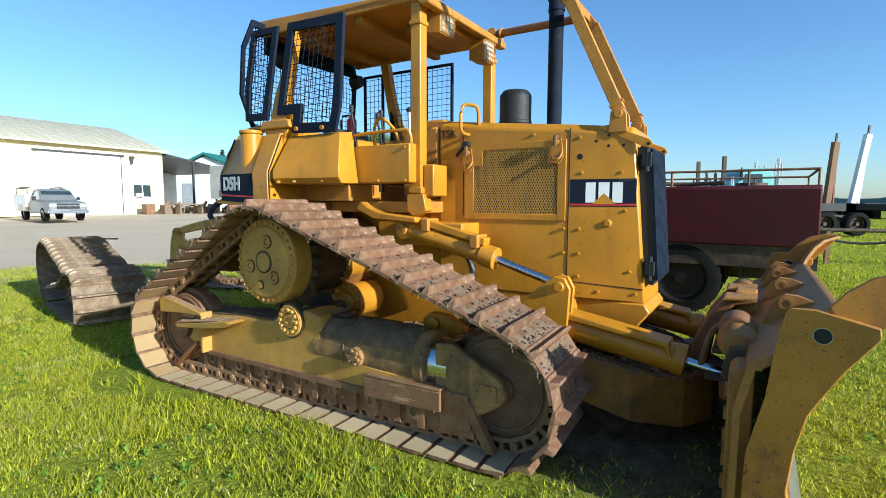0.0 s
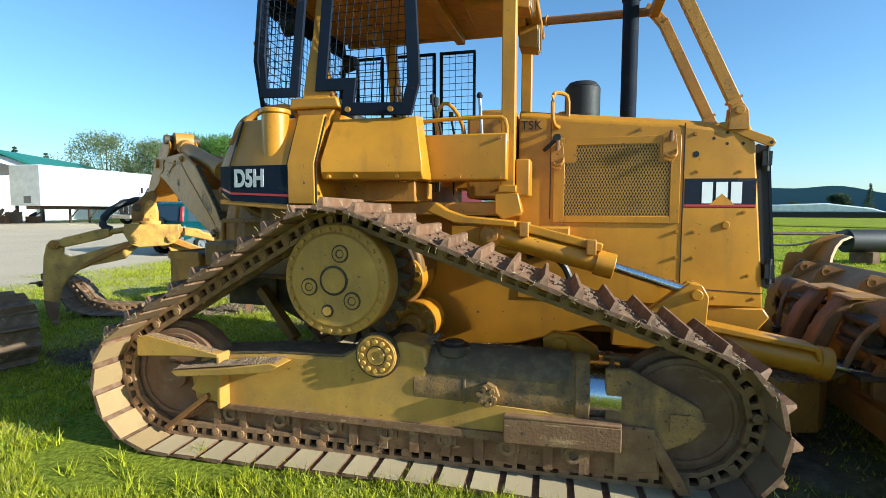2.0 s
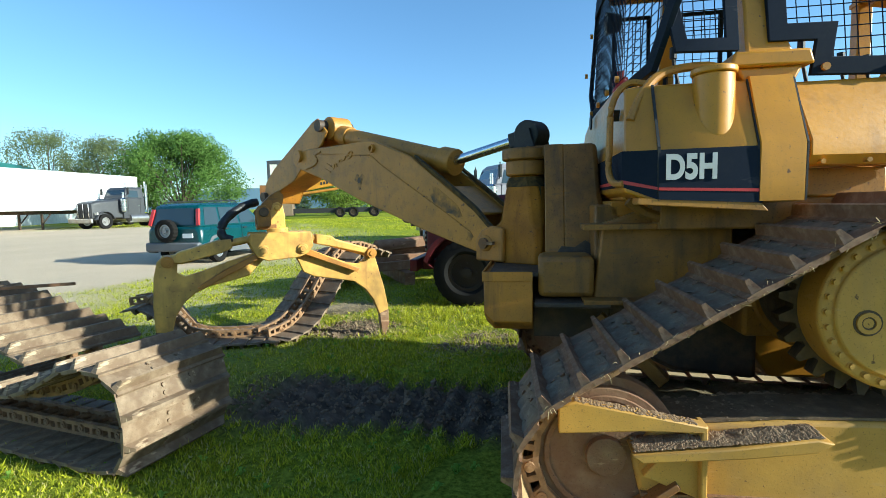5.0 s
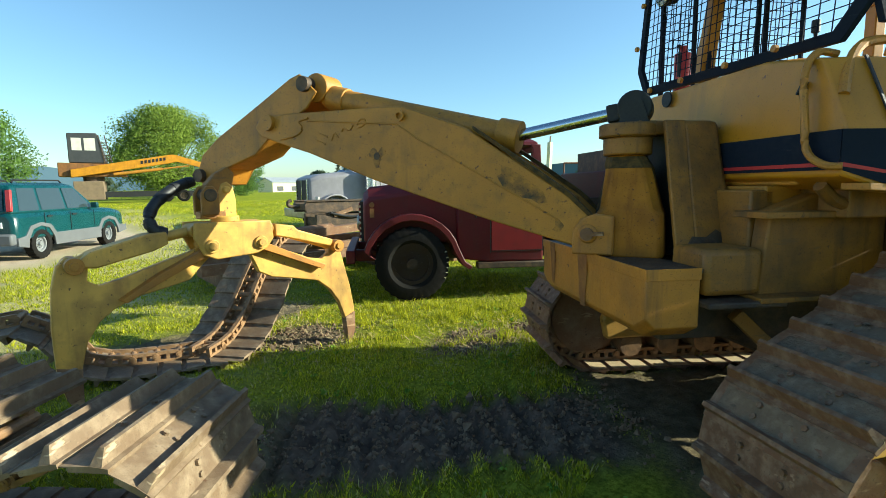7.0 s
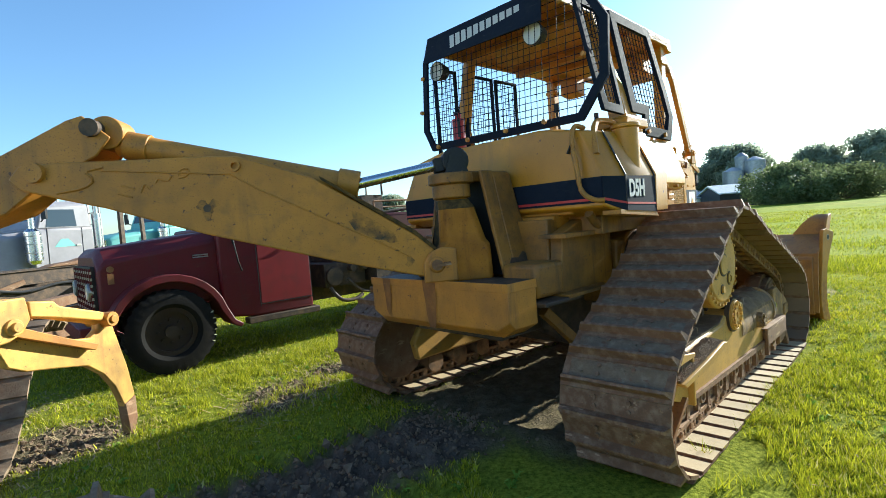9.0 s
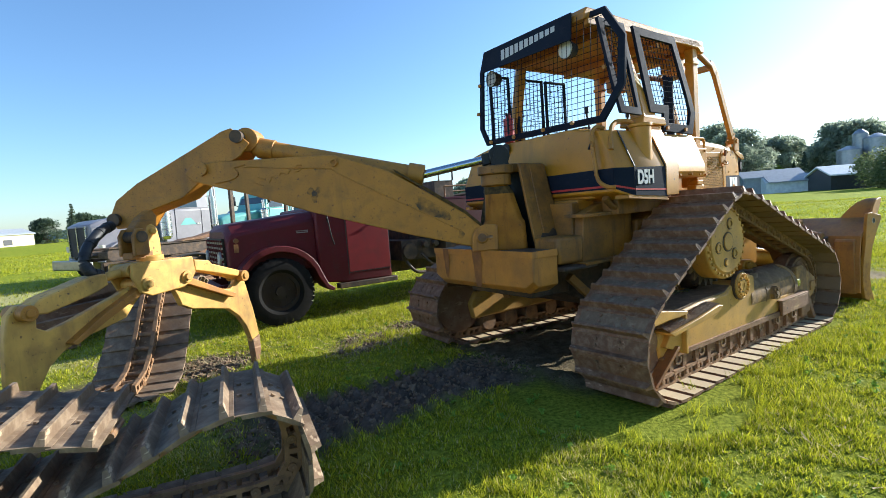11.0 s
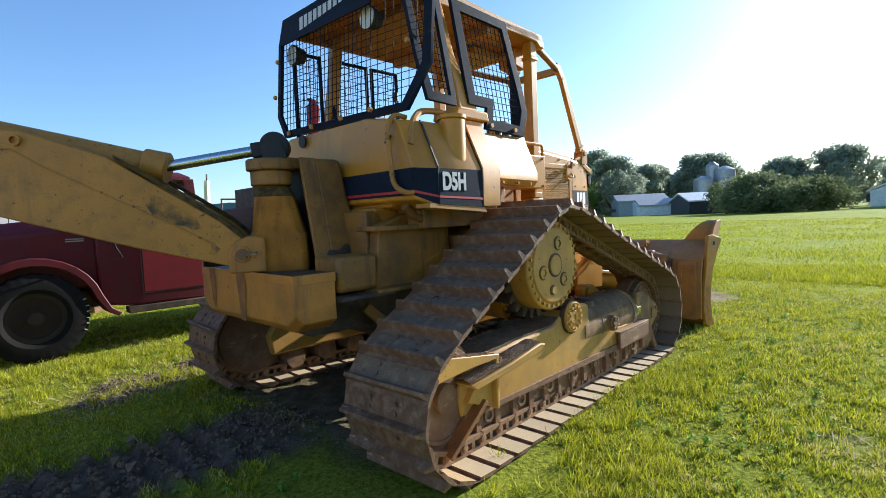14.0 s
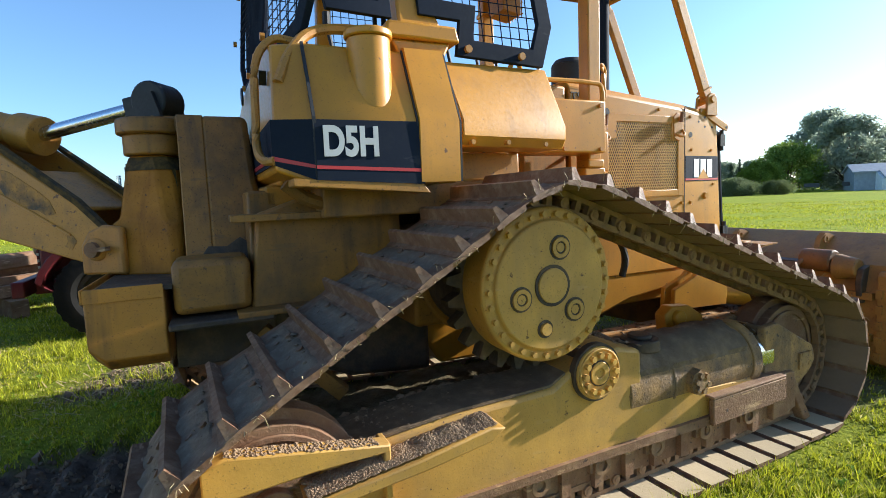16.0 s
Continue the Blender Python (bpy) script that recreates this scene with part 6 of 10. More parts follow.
# ---- lift and push cylinders, push frame, blade ----
for sy in (-1, 1):
    s = Shape().cyl((0.84, sy * 0.61, 1.292), (1.52, sy * 0.60, 1.122), 0.068, seg=22).cyl((1.44, sy * 0.60, 1.142), (1.555, sy * 0.60, 1.113), 0.082, seg=22)
    cyl = part("lift_cylinder", s, YELLOW, dozer, "yellow blade lift cylinder", bevel=0.005)
    part("cylinder_eye", Shape().cyl((0.785, sy * 0.54, 1.304), (0.785, sy * 0.67, 1.304), 0.082, seg=22).bar((0.80, sy * 0.61, 1.30), (0.90, sy * 0.61, 1.277), 0.10, 0.12), YELLOW, cyl, bevel=0.008)
    part("eye_pin", Shape().cyl((0.785, sy * 0.67, 1.304), (0.785, sy * 0.705, 1.304), 0.045, seg=18).bolts((0.785, sy * 0.705, 1.304), (0, sy, 0), 0.022, 3, 0.009, 0.008), YELLOW_OLD, cyl, "bolted pin cap")
    part("cylinder_guard", Shape().bar((0.93, sy * 0.61, 1.372), (1.48, sy * 0.60, 1.232), 0.10, 0.055), YELLOW, cyl, "flat yellow guard on the cylinder", bevel=0.008)
    for q in (0.12, 0.88):
        gx, gz = 0.93 + 0.55 * q, 1.372 - 0.14 * q
        part("guard_clamp", Shape().box((gx - 0.03, min(sy * 0.53, sy * 0.69), gz - 0.06), (gx + 0.03, max(sy * 0.53, sy * 0.69), gz + 0.036)), YELLOW_OLD, cyl, bevel=0.006)
    part("cylinder_mount", Shape().prism([(0.52, 1.36), (0.58, 1.43), (0.78, 1.42), (0.88, 1.34), (0.87, 1.22), (0.74, 1.17), (0.58, 1.22)], sy * 0.34, sy * 0.54, "y"), YELLOW, dozer, "yellow mount of the lift cylinder", bevel=0.015)
    part("supply_hose", Shape().tube([(1.0, sy * 0.50, 1.16), (1.12, sy * 0.47, 1.19), (1.24, sy * 0.46, 1.12), (1.30, sy * 0.46, 0.98), (1.27, sy * 0.45, 0.86)], 0.024, smooth=2), HOSE, cyl, "black supply hose")
    part("chrome_rod", Shape().cyl((1.54, sy * 0.60, 1.117), (2.02, sy * 0.58, 0.965), 0.03, seg=14), CHROME, cyl, "bright chrome rod")
    s = Shape()
    for o in (0.515, 0.60):
        s.prism([(1.55, 0.62), (1.56, 0.76), (1.75, 0.83), (1.94, 0.99), (1.99, 1.03), (2.06, 1.02), (2.10, 0.95), (2.08, 0.60)], sy * o, sy * (o + 0.035), "y")
    s.cyl((2.03, sy * 0.50, 0.961), (2.03, sy * 0.66, 0.961), 0.034, seg=14).box((1.6, min(sy * 0.515, sy * 0.60), 0.60), (2.08, max(sy * 0.515, sy * 0.60), 0.66))
    part("lift_bracket", s, YELLOW, dozer, "yellow clevis plate for the lift rod", bevel=0.006)
    s = Shape().cyl((1.95, sy * 0.50, 0.70), (2.76, sy * 0.50, 0.56), 0.092, seg=24).prism([(1.98, 0.76), (1.98, 0.80), (2.70, 0.675), (2.72, 0.60), (2.70, 0.59), (2.68, 0.65)], sy * 0.41, sy * 0.61, "y")
    s.cyl((2.72, sy * 0.50, 0.567), (2.79, sy * 0.50, 0.555), 0.10, seg=24)
    cyl = part("angle_cylinder", s, YELLOW, dozer, "yellow blade angle cylinder under a cover", bevel=0.006)
    part("chrome_rod", Shape().cyl((2.76, sy * 0.50, 0.56), (3.04, sy * 0.52, 0.512), 0.028, seg=14), CHROME, cyl, "bright chrome rod")
out = [(0.7, 0.66), (2.10, 0.68), (2.50, 0.62), (2.78, 0.44), (2.92, 0.20), (2.95, 0.0)]
outer = [(x, -y) for x, y in out] + [(x, y) for x, y in out[-2::-1]]
inner = [(0.7, 0.50), (2.05, 0.51), (2.40, 0.44), (2.60, 0.30), (2.70, 0.12), (2.72, 0.0)]
inner = [(x, -y) for x, y in inner] + [(x, y) for x, y in inner[-2::-1]]


def frame_top_z(x):
    return 0.55 - 0.13 * max(0.0, min(1.0, (x - 2.1) / 0.7))


def frame_low_z(x):
    return 0.27 - 0.16 * max(0.0, min(1.0, (x - 2.1) / 0.55))


s = Shape()
n = len(outer)
s.add([(x, y, frame_top_z(x) - d) for d in (0.012, 0.035) for line in (outer, inner) for x, y in line],
      [q for i in range(n - 1) for q in ((i, i + 1, n + i + 1, n + i), (2 * n + i, 3 * n + i, 3 * n + i + 1, 2 * n + i + 1), (n + i, n + i + 1, 3 * n + i + 1, 3 * n + i))])
pf = part("push_frame", s, GRIMY, dozer, "yellow C-shaped push frame, dark with soil on top")
s = Shape()
for (x0, y0), (x1, y1) in zip(outer, outer[1:]):
    nrm = Vector((y0 - y1, x1 - x0, 0)).normalized() * 0.03
    foot = [(x0, y0, frame_low_z(x0)), (x1, y1, frame_low_z(x1)), (x1, y1, frame_top_z(x1)), (x0, y0, frame_top_z(x0))]
    s.add(foot + [tuple(Vector(p) + nrm) for p in foot], [(0, 1, 2, 3), (4, 5, 6, 7), (0, 1, 5, 4), (1, 2, 6, 5), (2, 3, 7, 6), (3, 0, 4, 7)])
part("frame_wall", s, YELLOW_STAIN_SHADE, pf, "stained yellow side wall, shade put into its darker paint")
crumbs = random.Random(77)
s = Shape()
for k in range(900):
    i, q, w = crumbs.randrange(n - 1), crumbs.random(), crumbs.random() ** 1.6
    x, y = [(1 - w) * ((1 - q) * outer[i][c] + q * outer[i + 1][c]) + w * ((1 - q) * inner[i][c] + q * inner[i + 1][c]) for c in (0, 1)]
    s.clod((x, y, frame_top_z(x) - 0.008), crumbs.uniform(0.008, 0.03), crumbs)
tagged(part("frame_soil", s, OILY_SOIL, pf, "dark oily soil lying on the push frame"), kind="stuff")
s = Shape().prism([(2.62, -0.30), (2.80, -0.26), (2.88, 0.0), (2.80, 0.26), (2.62, 0.30)], 0.425, 0.45, "z").cyl((2.80, 0, 0.2), (2.80, 0, 0.56), 0.09, seg=20)
part("frame_top", s, STEEL_DARK, pf, "greasy top of the push frame")

blade = part("blade", Shape().box((3.02, -0.12, 0.32), (3.14, 0.12, 0.95)), YELLOW_OLD, dozer, "curved yellow dozer blade with worn paint and rusty lower edge", bevel=0.01)
prof = [(3.35, 0.02), (3.30, 0.14), (3.265, 0.28), (3.255, 0.42), (3.27, 0.55), (3.30, 0.68), (3.35, 0.80), (3.415, 0.92), (3.48, 1.02)]
thick = prof + [(x - 0.03, z) for x, z in prof[::-1]]
part("mouldboard", Shape().prism(thick, -1.35, 1.42, "y"), YELLOW_OLD, blade, "curved mouldboard")
part("cutting_edge", Shape().prism([(3.36, 0.0), (3.32, 0.10), (3.285, 0.22), (3.30, 0.225), (3.335, 0.11), (3.38, 0.0)], -1.35, 1.42, "y"), BARE, blade, "worn steel cutting edge")
END = [(3.235, 1.07), (3.213, 0.98), (3.195, 0.83), (3.18, 0.70), (3.145, 0.55), (3.12, 0.44), (3.115, 0.24), (3.16, 0.06), (3.28, 0.0), (3.37, 0.0), (3.30, 0.16), (3.275, 0.32), (3.292, 0.49), (3.33, 0.66), (3.385, 0.77), (3.44, 0.87), (3.535, 1.01), (3.53, 1.05), (3.33, 1.095), (3.25, 1.09)]
for y in (-1.372, 1.442):
    # the near plate is turned a little, front edge outwards, to shade its face
    turn = Matrix.Translation((3.30, y, 0)) @ Matrix.Rotation(radians(-9 if y < 0 else 0), 4, "Z") @ Matrix.Translation((-3.30, -y, 0))
    s = Shape().prism(END, y - 0.018, y + 0.018, "y").move(turn)
    ep = part("end_plate", s, YELLOW_OLD, blade, "yellow end plate, rusty along its lower edge", bevel=0.004)
    part("lifting_hole", Shape().cyl((3.36, y - 0.0195, 0.995), (3.36, y + 0.0195, 0.995), 0.03, seg=20).move(turn), MATT_BLACK, ep, "round lifting hole")
    part("hole_rim", Shape().cyl((3.36, y - 0.0205, 0.995), (3.36, y + 0.0205, 0.995), 0.034, seg=20, inner=0.030).move(turn), BARE, ep, "worn bright rim of the hole")
    s = Shape().prism([(3.14, 0.52), (3.125, 0.44), (3.12, 0.24), (3.165, 0.07), (3.28, 0.008), (3.355, 0.008), (3.293, 0.16), (3.268, 0.32), (3.275, 0.42), (3.245, 0.50), (3.205, 0.47), (3.175, 0.54)], y - 0.0195, y + 0.0195, "y").move(turn)
    part("rust_patch", s, END_RUST, ep, "rust flaking through the paint at the foot")
    sg = 1 if y > 0 else -1
    curve = [(3.43, 1.0), (3.465, 1.08), (3.515, 1.16), (3.58, 1.22), (3.68, 1.255)]
    vs = []
    for k, (u, z) in enumerate(curve):
        vs += [(u, y - sg * (0.36 - 0.055 * k), z), (u, y, z), (u + 0.018, y, z - 0.014), (u + 0.018, y - sg * (0.36 - 0.055 * k), z - 0.014)]
    fs = [(4 * k + c, 4 * k + (c + 1) % 4, 4 * k + 4 + (c + 1) % 4, 4 * k + 4 + c) for k in range(4) for c in range(4)] + [(3, 2, 1, 0), (16, 17, 18, 19)]
    part("corner_wing", Shape().add(vs, fs), YELLOW_OLD, blade, "raised corner plate curling forwards")
    part("wing_web", Shape().prism([(3.26, 1.07), (3.33, 1.05), (3.42, 1.17), (3.50, 1.235), (3.60, 1.26), (3.68, 1.262), (3.69, 1.235), (3.60, 1.12), (3.53, 1.03), (3.40, 1.0)], y - 0.012, y + 0.012, "y"), YELLOW_OLD, blade, bevel=0.004)
# back of the blade falls away behind the top edge
s = Shape().prism([(3.44, 1.03), (3.47, 1.03), (3.42, 0.96), (3.14, 0.80), (3.095, 0.60), (3.09, 0.14), (3.06, 0.14), (3.065, 0.62), (3.11, 0.825)], -1.345, 1.415, "y")
back_ob = part("back_plate", s, BLADE_BACK, blade, "rust-tinged orange back plate of the blade")
for z in (0.28, 0.58):
    part("back_rib", Shape().box((3.02, -1.08, z), (3.068, 1.12, z + 0.05)), BLADE_BACK, back_ob)
for y in (-0.62, 0.10, 0.75, 1.15):
    s = Shape().prism([(3.16, 0.84), (3.20, 0.98), (3.26, 1.035), (3.32, 1.03), (3.40, 1.0), (3.36, 0.97)], y - 0.02, y + 0.02, "y").cyl((3.265, y - 0.03, 0.985), (3.265, y + 0.03, 0.985), 0.034, seg=16, inner=0.02)
    part("lifting_lug", s, BLADE_BACK, blade, "rust-tinged lug with a pin hole")
# curved lift tower in the middle with its tilt gear
tower_line = [(2.75, 0.30), (2.765, 0.45), (2.80, 0.63), (2.87, 0.79), (2.97, 0.925), (3.14, 0.935)]
for sy in (-1, 1):
    s = Shape().prism(tower_line + [(3.14, 0.905), (3.02, 0.88), (2.95, 0.76), (2.90, 0.62), (2.88, 0.45), (2.88, 0.30)], sy * 0.10, sy * 0.25, "y")
    lt = part("lift_tower", s, ORANGE_RUST, blade, "curved orange-brown lift tower", bevel=0.015)
    # lighter yellow paints the thin sunlit top of the tower
    part("tower_cap", Shape().prism([(2.955, 0.925), (2.97, 0.937), (3.14, 0.947), (3.14, 0.937)], sy * 0.09, sy * 0.34, "y"), YELLOW_OLD, lt, "cap plate of the tower, its sunlit top put into yellow")
    for z in (0.50, 0.66, 0.80):
        part("tower_web", Shape().box((2.90 + 0.2 * (z - 0.5), min(sy * 0.24, sy * 0.62), z), (3.10, max(sy * 0.24, sy * 0.62), z + 0.03)), STEEL_DARK, lt, "greasy dark web plate", bevel=0.004)
    part("tower_pin", Shape().cyl((2.99, sy * 0.25, 0.72), (2.99, sy * 0.56, 0.72), 0.045, seg=16), STEEL_DARK, lt)
    link = part("tilt_link", Shape().cyl((3.05, sy * 0.60, 0.84), (3.05, sy * 0.82, 0.84), 0.085, seg=22), ORANGE_RUST, blade, "greasy round tilt link", bevel=0.012)
    part("link_cap", Shape().cyl((3.06, sy * 0.83, 0.80), (3.06, sy * 0.98, 0.80), 0.10, 0.07, seg=22), BLADE_BACK, link, bevel=0.012)
    part("link_bracket", Shape().prism([(3.03, 0.55), (3.0, 0.70), (3.03, 0.80), (3.14, 0.83), (3.14, 0.55)], sy * 0.98, sy * 1.02, "y"), STEEL_DARK, blade, "dark bracket plate", bevel=0.005)
    part("rod_clevis", Shape().prism([(2.98, 0.40), (2.97, 0.52), (3.02, 0.62), (3.07, 0.62), (3.07, 0.36)], sy * 0.56, sy * 0.60, "y").prism([(2.98, 0.40), (2.97, 0.52), (3.02, 0.62), (3.07, 0.62), (3.07, 0.36)], sy * 0.44, sy * 0.48, "y"), ORANGE_RUST, blade, "rusty clevis of the angle rod", bevel=0.006)
    s = Shape().prism([(3.04, 0.12), (3.04, 0.76), (3.065, 0.79), (3.14, 0.79), (3.14, 0.12)], sy * 1.10, sy * 1.30, "y")
    side_box = part("side_box_section", s, BLADE_BACK, blade, "rust-orange box section behind the end plate", bevel=0.008)
    for k in range(5):
        part("box_lug", Shape().box((3.022, sy * 1.12 - 0.02, 0.14 + 0.115 * k), (3.04, sy * 1.12 + 0.02, 0.20 + 0.115 * k)), BLADE_BACK, side_box)
    part("hydraulic_hose", Shape().tube([(2.78, sy * 0.42, 0.43), (2.86, sy * 0.50, 0.50), (2.89, sy * 0.55, 0.66), (2.93, sy * 0.60, 0.80), (3.01, sy * 0.66, 0.87), (3.08, sy * 0.70, 0.86)], 0.017, smooth=2), RUST, blade, "weathered brown hose arching over the tilt gear")

# sweep guard over the hood
for y in (-0.285, 0.36):
    sg = 1 if y > 0 else -1
    s = Shape().bar((2.295, y, 2.13), (1.925, y, 2.93), 0.05, 0.078, (1, 0, 0)).bar((1.936, y, 2.90), (1.86, y, 3.0), 0.05, 0.076, (1, 0, 0)).bar((1.87, y, 2.99), (1.80, y, 3.03), 0.05, 0.075, (0, 0, 1))
    arm = part("sweep_arm", s, YELLOW_OLD, dozer, "yellow sweep guard arm above the hood", bevel=0.006)
    s = Shape().cyl((2.30, y - 0.07, 2.10), (2.30, y + 0.07, 2.10), 0.028, seg=14).prism([(2.24, 1.98), (2.25, 2.12), (2.28, 2.145), (2.32, 2.145), (2.35, 2.10), (2.36, 1.98)], y - 0.055, y - 0.035, "y").prism([(2.24, 1.98), (2.25, 2.12), (2.28, 2.145), (2.32, 2.145), (2.35, 2.10), (2.36, 1.98)], y + 0.035, y + 0.055, "y")
    part("arm_clevis", s, YELLOW_OLD, arm, "clevis and pin at the arm's foot", bevel=0.003)
    part("arm_collar", Shape().bar((2.28, y, 2.165), (2.272, y, 2.18), 0.066, 0.095, (1, 0, 0)), YELLOW_OLD, arm)
    s = Shape().tube([(0.98, sg * 0.53, 3.06), (1.82, y, 3.0)], 0.033, seg=14)
    br = part("brace_tube", s, ORANGE_RUST, arm, "brown brace tube to the canopy")
    part("brace_lug", Shape().cyl((0.95, sg * 0.53 - 0.05, 3.065), (0.95, sg * 0.53 + 0.05, 3.065), 0.045, seg=16).cyl((1.04, sg * 0.51, 3.056), (1.05, sg * 0.508, 3.055), 0.045, seg=16), YELLOW_OLD, br)
part("cross_tie", Shape().bar((1.865, -0.29, 2.985), (1.865, 0.365, 2.985), 0.07, 0.07), YELLOW_OLD, dozer, "yellow tie between the sweep arms", bevel=0.008)

# ---- swing boom behind the machine ----
BOOM = REAR_GEAR @ Matrix.Translation((-1.45, -0.10, 0)) @ Matrix.Rotation(math.atan2(0.555, -0.832), 4, "Z")
# local frame of the boom: x along it away from the machine, y to its left, z up
boom = thing("swing_boom", BOOM, "weathered yellow swing boom bolted to the bulldozer's back", "boom")
TOW = BOOM.inverted() @ REAR_GEAR


def loft_y(ends):
    """Mounting box through profiles at several y, each with its own lower edge."""
    rows = [[(-1.43, y, b), (-1.65, y, b), (-1.70, y, b + 0.05), (-1.70, y, 1.125), (-1.43, y, 1.13)] for y, b in ends]
    n = len(rows)
    fs = [tuple(range(5)), tuple(range(5 * n - 1, 5 * n - 6, -1))] + [(r * 5 + k, r * 5 + (k + 1) % 5, r * 5 + 5 + (k + 1) % 5, r * 5 + 5 + k) for r in range(n - 1) for k in range(5)]
    return Shape().add([p for r in rows for p in r], fs)


def in_dozer(name, shape, mat, parent, label="", bevel=0.0):
    return part(name, shape.move(TOW), mat, parent, label, bevel)


# rings run across the machine; the box has a cut lower corner at its end
s = loft_y([(-0.76, 0.86), (-0.66, 0.80), (0.56, 0.79), (0.66, 0.84)])
base = in_dozer("mount_box", s, YELLOW_RUN, boom, "yellow mounting box with rust runs", bevel=0.007)
# Flat dark plate paints the shade inside the open box.
in_dozer("box_top", Shape().box((-1.672, -0.735, 1.115), (-1.40, 0.635, 1.134)), STEEL_DARK, base, "dark plate for the shaded hollow inside the box rim")
s = Shape().box((-1.708, -0.768, 1.09), (-1.70, 0.66, 1.145)).box((-1.70, -0.768, 1.09), (-1.43, -0.76, 1.145))
in_dozer("box_rim", s, YELLOW_RUN, base, "raised yellow rim", bevel=0.002)
for y0, y1, low in ((-0.12, 0.02, 0.815), (0.40, 0.50, 0.86)):
    pts = [(-1.7095, y0, 1.143), (-1.7095, y1, 1.143), (-1.7095, y1 - 0.005, 1.09), (-1.7035, y1 - 0.012, 1.0), (-1.7035, y1 - 0.02, 0.90), (-1.7035, y1 - 0.045, low), (-1.7035, y0 + 0.03, low), (-1.7035, y0 + 0.022, 0.92), (-1.7035, y0 + 0.006, 1.02), (-1.7095, y0 + 0.004, 1.09)]
    in_dozer("rust_run", Shape().add(pts, [tuple(range(10))]), RUST_WASH, base, "broad brown run of rust")
s = Shape().box((-1.40, -0.75, 1.0), (-1.10, -0.46, 1.225))
in_dozer("valve_cover", s, YELLOW_STAIN_SHADE, base, "rounded yellow cover box", bevel=0.03)
s = Shape().box((-1.42, -0.82, 0.955), (-1.02, -0.45, 0.985)).box((-1.43, -0.44, 0.70), (-0.98, 0.44, 1.12))
in_dozer("mount_shelf", s, STEEL_DARK, base, "oily black bracket below the cover", bevel=0.008)
# tower: side housing that tapers up, with a round cap
s = Shape()
SHAPE = ((-1.26, -0.90, -0.46, 0.36, 1.12), (-1.26, -0.97, -0.41, 0.31, 1.33), (-1.26, -1.02, -0.36, 0.26, 1.55), (-1.26, -1.04, -0.29, 0.19, 1.88))
rings = [[(x, y, z) for x, y in ((x0, y0), (x1, y0), (x1, y1), (x0, y1))] for x0, x1, y0, y1, z in SHAPE]
s.add([p for r in rings for p in r], [(0, 1, 2, 3), (12, 13, 14, 15)] + [(r * 4 + k, r * 4 + (k + 1) % 4, r * 4 + 4 + (k + 1) % 4, r * 4 + 4 + k) for r in range(3) for k in range(4)])
tower = in_dozer("tower", s, YELLOW_STAIN_SHADE, boom, "tapered yellow swing tower", bevel=0.03)
for k0, o in ((2, 0.03), (3, -0.03)):
    rows = [[(x, y[k0] + d, y[4]) for x, d in ((-1.355, 0), (-1.24, 0), (-1.24, o), (-1.355, o))] for y in SHAPE]
    s = Shape().add([p for r in rows for p in r], [(0, 1, 2, 3), (12, 13, 14, 15)] + [(r * 4 + k, r * 4 + (k + 1) % 4, r * 4 + 4 + (k + 1) % 4, r * 4 + 4 + k) for r in range(3) for k in range(4)])
    in_dozer("side_plate", s, YELLOW_STAIN_SHADE, tower, "yellow edge plate beside the black gap", bevel=0.006)
# Black sheet painted in for the deep shade of the gap.
in_dozer("tower_slot", Shape().prism([(-0.43, 1.135), (-0.265, 1.86), (0.165, 1.86), (0.33, 1.135)], -1.27, -1.255, "x"), MATT_BLACK, tower, "black sheet for the shaded gap behind the swivel post")
stain = [(-0.93, 1.13), (-1.34, 1.13), (-1.345, 1.16), (-1.30, 1.20), (-1.26, 1.255), (-1.18, 1.25), (-1.12, 1.29), (-1.06, 1.25), (-1.0, 1.30), (-0.97, 1.27), (-0.945, 1.20)]
s = Shape().add([(x, -0.463 + 0.05 * (z - 1.12) / 0.21, z) for x, z in stain] + [(x, -0.45 + 0.05 * (z - 1.12) / 0.21, z) for x, z in stain], [tuple(range(11)), tuple(range(21, 10, -1))] + [(k, (k + 1) % 11, 11 + (k + 1) % 11, 11 + k) for k in range(11)])
in_dozer("oil_stain", s, STEEL_DARK, tower, "black oil stain at the tower's foot")
s = Shape().cyl((-1.47, -0.10, 1.70), (-1.47, -0.10, 1.80), 0.135, seg=28).cyl((-1.47, -0.10, 1.80), (-1.47, -0.10, 1.875), 0.16, seg=28).box((-1.47, -0.22, 1.81), (-1.10, 0.04, 1.885))
in_dozer("tower_cap", s, YELLOW_STAIN_SHADE, tower, "round yellow bearing cap", bevel=0.01)
def oct_ring(z, cx, hx, hy, c=0.3):
    """A square ring with cut corners at height z."""
    a, b = hx * (1 - c), hy * (1 - c)
    return [(cx + x, y, z) for x, y in ((hx, -b), (hx, b), (a, hy), (-a, hy), (-hx, b), (-hx, -b), (-a, -hy), (a, -hy))]


rings = [oct_ring(1.13, -0.02, 0.19, 0.21, 0.15), oct_ring(1.37, -0.02, 0.18, 0.20, 0.15), oct_ring(1.40, -0.02, 0.165, 0.185, 0.3), oct_ring(1.62, 0.0, 0.125, 0.14, 0.35), oct_ring(1.70, 0.02, 0.10, 0.10, 0.4)]
s = Shape().add([p for r in rings for p in r], [tuple(range(8)), tuple(range(32, 40))] + [(r * 8 + k, r * 8 + (k + 1) % 8, r * 8 + 8 + (k + 1) % 8, r * 8 + 8 + k) for r in range(4) for k in range(8)])
